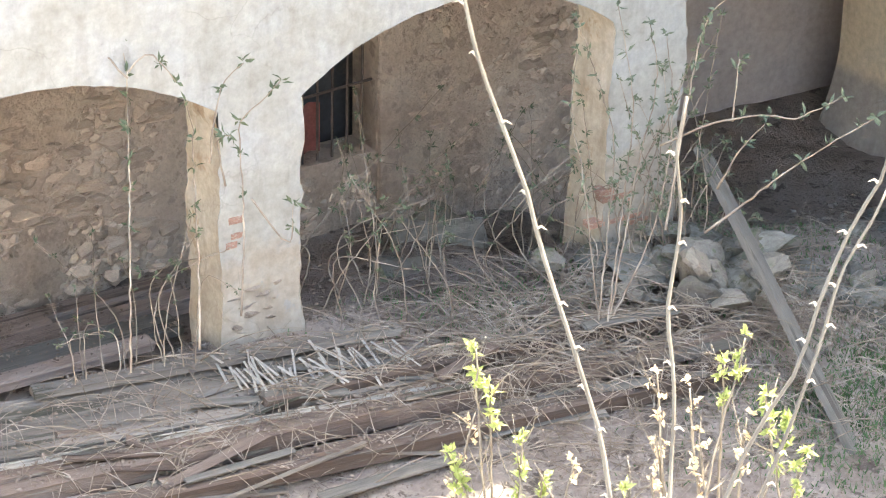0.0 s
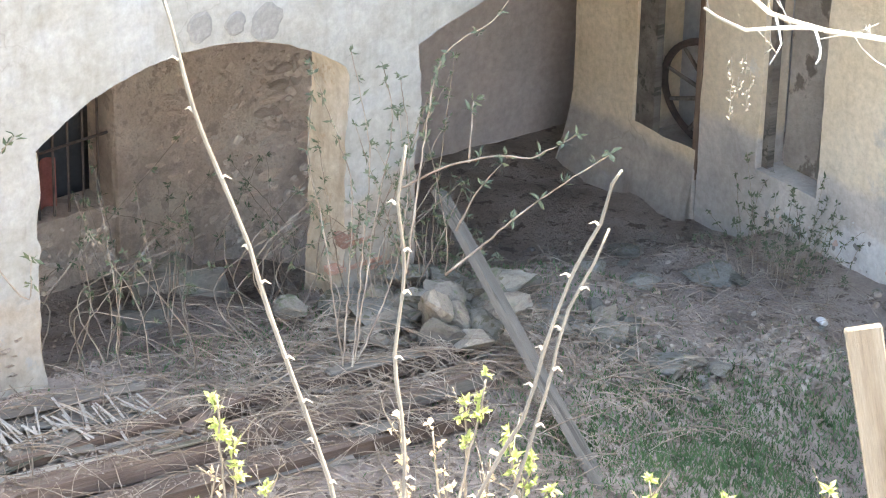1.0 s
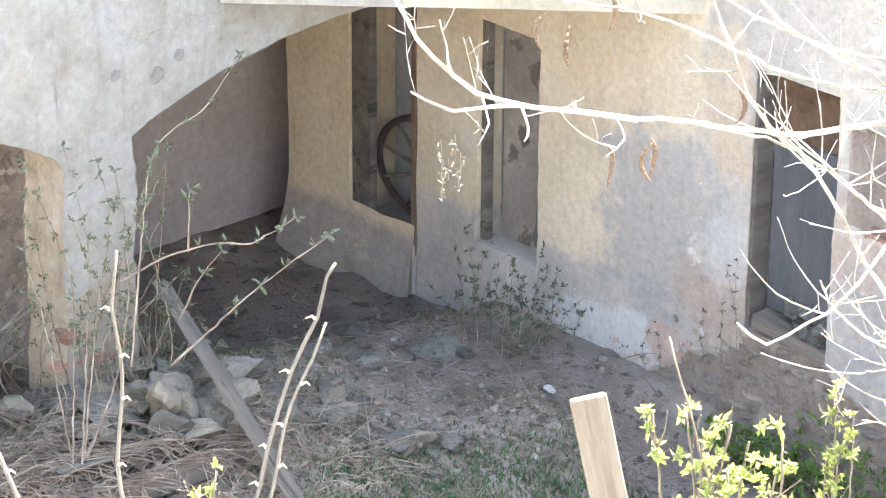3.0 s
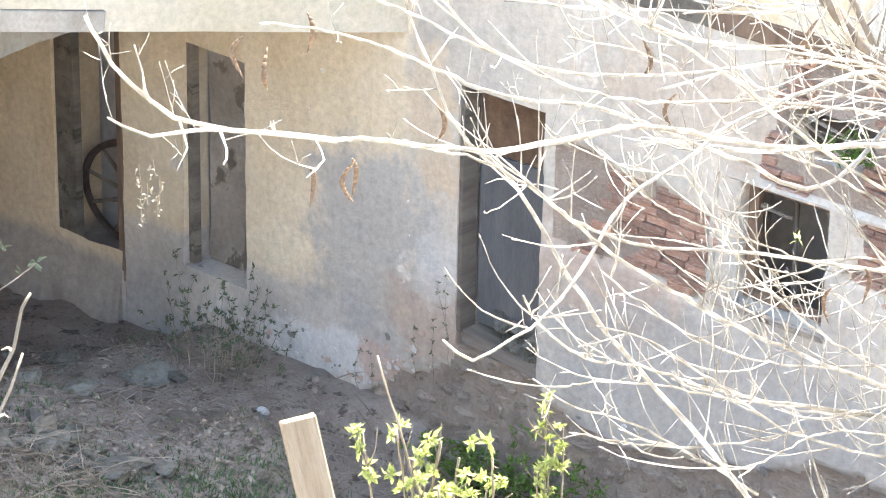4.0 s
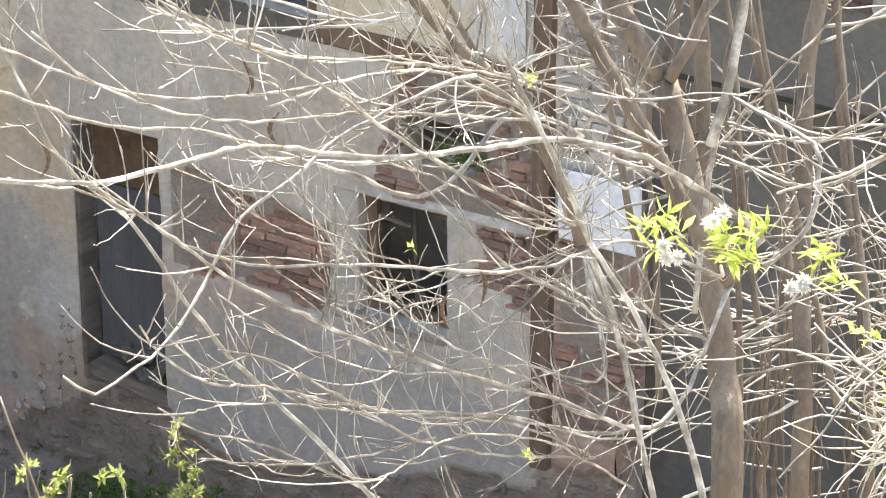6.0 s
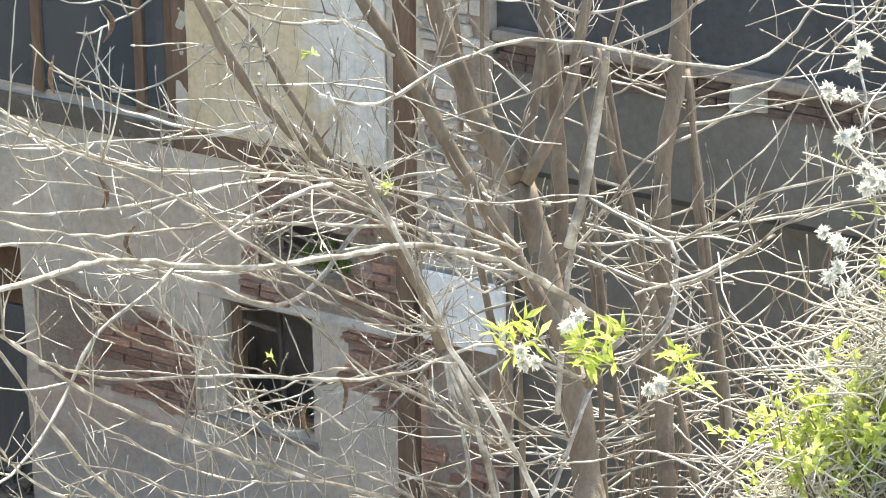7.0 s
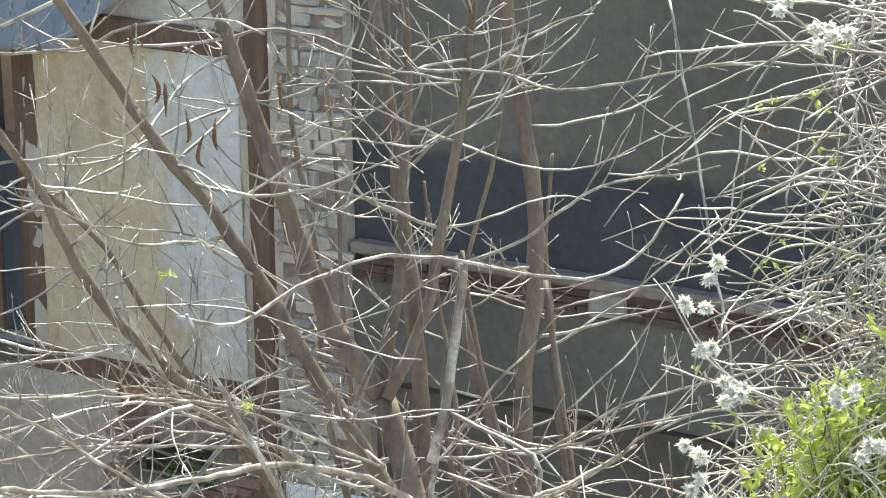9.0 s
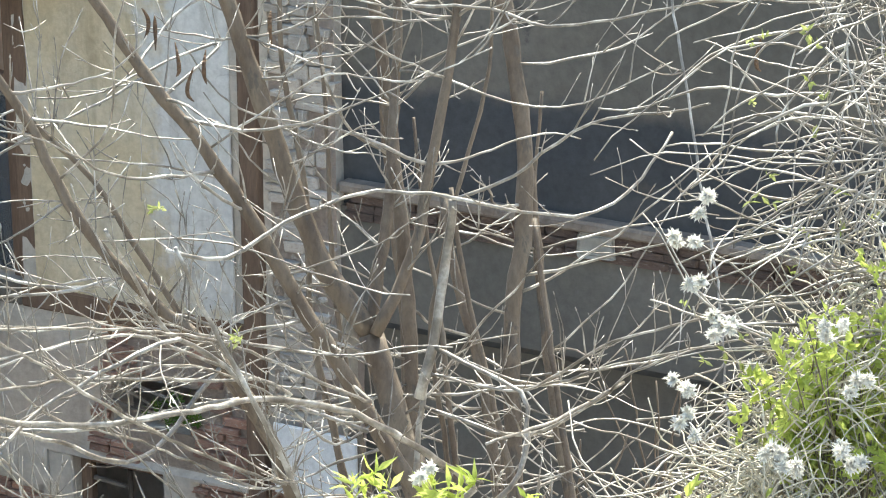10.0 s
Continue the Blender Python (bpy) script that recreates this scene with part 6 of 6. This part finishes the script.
climber("weed_clump", "dull green weeds under the doorway", [
    [(-0.35 + rnd.gauss(0, 0.12), -3.1 + rnd.gauss(0, 0.45), -1.45), (-0.3 + rnd.gauss(0, 0.12), -3.1 + rnd.gauss(0, 0.5), -1.1), (-0.3 + rnd.gauss(0, 0.15), -3.1 + rnd.gauss(0, 0.55), -0.95 + rnd.gauss(0, 0.12))] for _ in range(30)], 0.08, 0.07, GLEAF, 0.004)

climber("weed_clump", "dark green weed rooted in the wall breach", [
    [(0.08, -5.85 + rnd.gauss(0, 0.08), 2.30), (-0.05, -5.88 + rnd.gauss(0, 0.1), 2.45), (-0.12, -5.9 + rnd.gauss(0, 0.12), 2.5 + rnd.gauss(0, 0.06))] for _ in range(10)], 0.06, 0.06, GLEAF, 0.003)

climber("dry_bush", "tangled dry shoots with a few dull leaves under the arch", [
    [(x, y, ground_z(x, y) - 0.03), (x + rnd.gauss(0, 0.15), y + rnd.gauss(0, 0.1), ground_z(x, y) + rnd.uniform(0.3, 0.6)), (x + rnd.gauss(0, 0.4), y + rnd.gauss(-0.1, 0.2), ground_z(x, y) + rnd.uniform(0.5, 1.5))]
    for x, y in [(rnd.uniform(-7.2, -4.4), rnd.uniform(-0.4, 1.5)) for _ in range(56)]], 0.30, 0.05, DLEAF, 0.006)
climber("dry_bush", "tangled dry shoots at the foot of the arch pier", [
    [(x, y, ground_z(x, y) - 0.03), (x + rnd.gauss(0, 0.12), y + rnd.gauss(0, 0.1), ground_z(x, y) + rnd.uniform(0.3, 0.7)), (x + rnd.gauss(0, 0.35), y + rnd.gauss(-0.05, 0.15), ground_z(x, y) + rnd.uniform(0.7, 2.1))]
    for x, y in [(rnd.gauss(-4.5, 0.25), rnd.uniform(-0.5, -0.15)) for _ in range(22)]], 0.24, 0.05, DLEAF, 0.006)
climber("dry_bush", "bare dry shoots inside the far arch", [
    [(x, y, ground_z(x, y) - 0.03), (x + rnd.gauss(0, 0.12), y + rnd.gauss(0, 0.1), ground_z(x, y) + rnd.uniform(0.3, 0.7)), (x + rnd.gauss(0, 0.3), y + rnd.gauss(-0.05, 0.15), ground_z(x, y) + rnd.uniform(0.6, 1.3))]
    for x, y in [(rnd.uniform(-9.6, -8.2), rnd.uniform(-0.3, 0.2)) for _ in range(14)]], 0.5, 0.04, DLEAF, 0.006)
# tangle of dry stems below the bare tree
tang = thing("dry_tangle", "tangled dry stems growing below the bare tree", "thicket", at=(0, 0, 0))
V, F = [], []
tc0, tc1 = Vector((-5.64, -10.79, 4.65)), Vector((-5.12, -11.80, 5.23))
for k in range(80):
    p = tc0.lerp(tc1, r.random()) + UP * r.gauss(-0.25, 0.42) + NEAR * r.gauss(0, 0.4)
    g = (RIGHT * r.choice((-1, 1)) + UP * r.uniform(-0.6, 0.9) + NEAR * r.gauss(0, 0.3)).normalized()
    L = r.uniform(0.35, 1.3)
    q = [p]
    bend = UP * r.uniform(-0.12, 0.08) + rdir(r) * 0.08
    for j in range(10):
        g = (g + bend + rdir(r) * 0.14).normalized()
        q.append(q[-1] + g * L / 10)
    tube(V, F, q, r.uniform(0.003, 0.007), 0.002, 4)
tagged(piece("stem_mass", mesh_of("stem_mass", V, F, TWIG, True), tang), kind="stuff")
for k in range(44):
    V, F = [], []
    p = tc0.lerp(tc1, r.random()) + NEAR * r.gauss(0, 0.3)
    foot_p = Vector((p.x, p.y, ground_z(p.x, p.y) - 0.05))
    tube(V, F, spline([foot_p, p + UP * -0.6 + rdir(r) * 0.15, p + UP * r.uniform(-0.2, 0.5) + rdir(r) * 0.25], 0.1, 0.012, r), 0.011, 0.004, 5)
    piece("stem", mesh_of("stem", V, F, BARK, True), tang)

# ---- dry stalks, grass and litter ----
V, F = [], []
r = random.Random(21)
for k in range(2500):
    x, y = r.uniform(-10.2, -3.6), r.gauss(-0.9, 0.5)
    if r.random() < 0.25:
        x, y = r.uniform(-6.6, -4.0), r.gauss(-0.7, 0.4)
    if k % 4 == 0:
        x, y = r.uniform(-7.2, -3.4), r.uniform(-2.9, -0.9)
    if x < -6.7 and r.random() < 0.5:
        continue
    z = timber_top(x, y)
    a = r.uniform(0, 6.28)
    g = Vector((math.cos(a), math.sin(a), r.uniform(0.0, 0.9))).normalized()
    L = r.uniform(0.25, 0.95)
    q = [Vector((x, y, z + 0.02))]
    for j in range(7):
        g = (g + Vector((0, 0, -0.12)) + rdir(r) * 0.06).normalized()
        n = q[-1] + g * L / 7
        n.z = max(n.z, timber_top(n.x, n.y) + 0.012)
        q.append(n)
    tube(V, F, q, r.uniform(0.0022, 0.0058), 0.0016, 4)
tagged(piece("dry_stalks", mesh_of("dry_stalks", V, F, STRAW, True)), "tangled pale dry stalks lying over the timbers", "dry stalks", kind="stuff")
V, F = [], []
gc = [Vector((-3.33, -2.37, -0.50)), Vector((-4.59, -2.58, -0.30)), Vector((-2.32, -2.67, -0.60)), Vector((-4.05, -3.44, -0.30)), Vector((-3.52, -0.32, -0.40)), Vector((-5.86, -0.29, -0.10))]
for k in range(15000):
    c = gc[r.choice((0, 0, 1, 1, 2, 2, 3, 3, 4, 5))]
    x, y = c.x + r.gauss(0, 0.55), c.y + r.gauss(0, 0.5)
    z = ground_z(x, y)
    a = r.uniform(0, 6.28)
    h = r.uniform(0.02, 0.075)
    s = Vector((math.cos(a), math.sin(a), 0)) * r.uniform(0.004, 0.009)
    lean = Vector((r.gauss(0, 0.4), r.gauss(0, 0.4), 1)) * h
    p = Vector((x, y, z - 0.005))
    i = len(V)
    V += [p - s, p + s, p + lean * 0.6 + s * 0.7, p + lean]
    F += [[i, i + 1, i + 2], [i, i + 2, i + 3]]
tagged(piece("grass", mesh_of("grass", V, F, GRASS)), "short green grass and clover on the yard soil", "grass", kind="stuff")
V, F = [], []
for k in range(20000):
    x, y = (r.uniform(-8.5, -0.3), r.uniform(-4.5, 0.3)) if k < 9000 else (r.uniform(-10.4, -4.2), r.uniform(-1.9, 0.3)) if k < 15000 else (r.uniform(-10.4, -0.6), r.uniform(0.1, 2.35))
    z = timber_top(x, y)
    s = r.uniform(0.008, 0.03)
    leaf(V, F, Vector((x, y, z + 0.006)), Vector((r.gauss(0, 1), r.gauss(0, 1), r.gauss(0, 0.25))), rdir(r, 2.5), s * 1.6, s)
tagged(piece("leaf_litter", mesh_of("leaf_litter", V, F, LITTER)), "brown dead leaves and chips scattered over the soil", "leaf litter", kind="stuff")

# ---- chips and dry roots over the yard ----
V, F = [], []
chip = [[v.co.copy() for v in m.vertices] for m in (stone_mesh(CHIPS, 170 + i, 0.3, 1.0, 1) for i in range(6))]
chip_faces = [list(p.vertices) for p in stone_mesh(CHIPS, 176, 0.3, 1.0, 1).polygons]
for k in range(2300):
    if k < 1300:
        x, y = r.uniform(-4.6, -0.2), r.uniform(-2.3, 1.6)
    else:
        t = r.random()
        x, y = -4.1 + 2.2 * t + r.gauss(0, 0.35), -0.7 - 1.2 * t + r.gauss(0, 0.3)
    w = r.choice((0.015, 0.02, 0.03, 0.045, 0.07)) * r.uniform(0.7, 1.2)
    m = pose(x, y, ground_z(x, y) + w * 0.12, r.uniform(-40, 40), r.uniform(-40, 40), r.uniform(0, 360)) @ Matrix.Diagonal((w, w * r.uniform(0.6, 1.2), w * 0.6, 1))
    i = len(V)
    V += [m @ p for p in r.choice(chip)]
    F += [[i + j for j in f] for f in chip_faces]
tagged(piece("stone_chips", mesh_of("stone_chips", V, F, YARDCHIP)), "small stone and plaster chips strewn over the yard soil", "stone chips", kind="stuff")
V, F = [], []
for k in range(420):
    x, y = (r.uniform(-2.6, -0.25), r.uniform(-2.6, 0.6)) if k < 300 else (r.uniform(-4.2, -2.4), r.uniform(-2.2, 0.8))
    a = r.uniform(0, 6.28)
    g = Vector((math.cos(a), math.sin(a), r.uniform(0.0, 0.8))).normalized()
    L = r.uniform(0.15, 0.7)
    q = [Vector((x, y, ground_z(x, y) + 0.01))]
    for j in range(7):
        g = (g + Vector((0, 0, -0.10)) + rdir(r) * 0.18).normalized()
        n = q[-1] + g * L / 7
        n.z = max(n.z, ground_z(n.x, n.y) + 0.008)
        q.append(n)
    tube(V, F, q, r.uniform(0.002, 0.005), 0.0015, 4)
tagged(piece("dry_roots", mesh_of("dry_roots", V, F, STRAW, True)), "dry roots and runners lying on the yard soil", "dry roots", kind="stuff")

# ---- pieces of walls: stones and bricks ----
def on_rear(u, z):
    return pose(u, RY + 0.012 + rnd.uniform(-0.02, 0.012), z), "y"


def on_east(u, z):
    return pose(0.062 + rnd.uniform(-0.014, 0.010), u, z), "x"


for x, y, z, w in ((*(-6.08, 0.00, 2.47), 0.11), (*(-5.80, 0.00, 2.43), 0.09), (*(-5.54, 0.00, 2.39), 0.14), (*(-4.31, 0.00, 2.39), 0.05), (*(-3.95, 0.00, 2.30), 0.07), (*(-3.74, 0.00, 2.40), 0.05)):
    V, F = [], []
    n = 16
    rim = [(w * (1 + 0.22 * nz(math.cos(t), math.sin(t), x, 1.5)), t) for t in [2 * math.pi * i / n for i in range(n)]]
    V += [Vector((rr * math.cos(t), 0.0, rr * math.sin(t))) for rr, t in rim] + [Vector((rr * 0.8 * math.cos(t), -0.006, rr * 0.8 * math.sin(t))) for rr, t in rim]
    F += [[i, (i + 1) % n, n + (i + 1) % n, n + i] for i in range(n)] + [[n + i for i in range(n)]]
    piece("bare_patch", mesh_of("bare_patch", V, F, PATCH), wall_n, "bare grey render where whitewash has flaked", pose(x, face_y(x, z) - 0.003, z))
FLAKES = []
for k in range(8):
    n = 11
    rim = [(1 + 0.5 * nz(math.cos(t) + 3 * k, math.sin(t), k, 1.7), t) for t in [2 * math.pi * i / n for i in range(n)]]
    V = [Vector((0.0, rr * math.cos(t), rr * math.sin(t))) for rr, t in rim] + [Vector((-0.35, rr * 0.86 * math.cos(t), rr * 0.86 * math.sin(t))) for rr, t in rim]
    F = [[i, (i + 1) % n, n + (i + 1) % n, n + i] for i in range(n)] + [[n + i for i in range(n)]]
    FLAKES.append(mesh_of("flake", V, F, (CHALK, PINK, PATCH, CHALK)[k % 4]))
r = random.Random(61)
for k in range(120):
    u = r.uniform(-2.3, 0.6) if k < 70 else r.uniform(-5.4, 0.6)
    z = max(foot(u), ground_z(-0.05, u) + 0.04) + abs(r.gauss(0.02, 0.15)) if k < 95 else r.uniform(-0.1, 2.0)
    w = r.choice((0.008, 0.012, 0.018, 0.026)) * (1.0 if k < 95 else 0.6)
    if any(a - 0.06 < u < b + 0.06 and c - 0.06 < z < d + 0.06 for a, b, c, d in (O2, DOOR, WIN1)) or bare(u, z):
        continue
    piece("flake", r.choice(FLAKES), wall_e, "", pose(-0.008, u, z, r.uniform(0, 360)) @ Matrix.Diagonal((0.02, w, w * r.uniform(0.6, 1.6), 1)))
small = [[v.co.copy() for v in m.vertices] for m in (stone_mesh(CHIPS, 150 + i, 0.3, 1.0, 1) for i in range(8))]
faces = [list(p.vertices) for p in stone_mesh(CHIPS, 158, 0.3, 1.0, 1).polygons]
V, F = [], []
r = random.Random(19)
for k in range(3300):
    u, z = (r.uniform(-9.9, -7.2), r.uniform(-0.65, 2.5)) if k < 1500 else (r.uniform(-7.1, -3.34), r.uniform(-0.9, 2.4))
    if WIN[0] - 0.13 < u < WIN[1] + 0.33 and z > WIN[2] - 0.08:
        continue
    w = r.choice((0.05, 0.07, 0.09, 0.12, 0.16))
    m = pose(u, RY + r.uniform(0.005, 0.045), z, 0, r.gauss(0, 14)) @ Matrix.Diagonal((w, 0.07, w * r.uniform(0.4, 0.8), 1))
    i = len(V)
    V += [m @ p for p in r.choice(small)]
    F += [[i + j for j in f] for f in faces]
tagged(piece("rubble_infill", mesh_of("rubble_infill", V, F, CHIPS), wall_r, "small mortared rubble between the stones"), kind="stuff")
courses(wall_r, WALLSTONE, "stone", -9.9, -7.2, -0.6, 2.5, 0.20, 0.11, on_rear, lambda u, z: nz(u, 0, z, 1.1) > 0.08, 0.5)
courses(wall_r, WALLSTONE, "stone", -6.9, -3.40, -1.0, 2.4, 0.20, 0.11, on_rear, lambda u, z: nz(u, 0, z, 1.1) > 0.08 and not (WIN[0] - 0.13 < u < WIN[1] + 0.33 and z > WIN[2] - 0.08), 0.45)
courses(wall_e, FOOTSTONE, "stone", -7.05, -0.9, -1.65, 0.5, 0.21, 0.125, on_east, lambda u, z: z < foot(u) - 0.04, 0.4)
courses(wall_e, BRICKS, "brick", -4.66, -3.2, 0.85, 1.85, 0.215, 0.066, on_east, lambda u, z: bare_low(u, z) and (nz(u, 9, z, 1.9) > -0.3 if u < -3.8 else nz(u, 9, z, 1.9) > 0.12), 0.10, 0.008)
courses(wall_e, BRICKS, "brick", -6.45, -5.1, 1.95, 3.0, 0.215, 0.066, on_east, lambda u, z: bare_high(u, z) and not (HOLE[0] - 0.05 < u < HOLE[1] + 0.05 and HOLE[2] - 0.02 < z < HOLE[3] + 0.02) and nz(u, z, 0, 1.3) > -0.15, 0.2)
courses(wall_e, BRICKS, "brick", -6.40, -5.75, 1.25, 1.95, 0.215, 0.066, on_east, bare_side, 0.15)
courses(wall_e, BRICKS, "brick", -7.08, -6.6, 0.5, 2.05, 0.215, 0.066, on_east, lambda u, z: nz(u, z, 0, 1.2) > 0.12, 0.2)
courses(wall_e, CRUMBLE, "brick", -7.08, -6.6, 2.62, 6.6, 0.19, 0.078, on_east, lambda u, z: -7.0 < u < -6.62 and nz(u, z, 2, 1.6) > -0.5, 0.4, 0.006)
courses(ledge, FOOTBRICKS, "brick", -10.6, -7.2, 4.035, 4.20, 0.23, 0.062, lambda u, z: (pose(0.118 + rnd.uniform(-0.006, 0.006), u, z), "x"), lambda u, z: u < -7.25 and z < 4.215, 0.06, 0.005)
courses(wall_n, FOOTSTONE, "stone", -8.0, -7.42, 0.05, 0.50, 0.17, 0.075, lambda u, z: (pose(u, 0.037, z), "y"), lambda u, z: -7.92 < u < -7.54, 0.25)
courses(wall_n, BRICKS, "brick", -8.0, -7.9, 0.86, 1.06, 0.13, 0.06, lambda u, z: (pose(u, 0.042, z), "y"), lambda u, z: -8.0 < u < -7.90, 0.15)
courses(wall_n, BRICKS, "brick", -4.8, -4.4, 0.1, 0.5, 0.18, 0.066, lambda u, z: (pose(u, 0.044, z), "y"), lambda u, z: u < -4.5 and nz(u, z, 0, 3) > 0.0, 0.2)
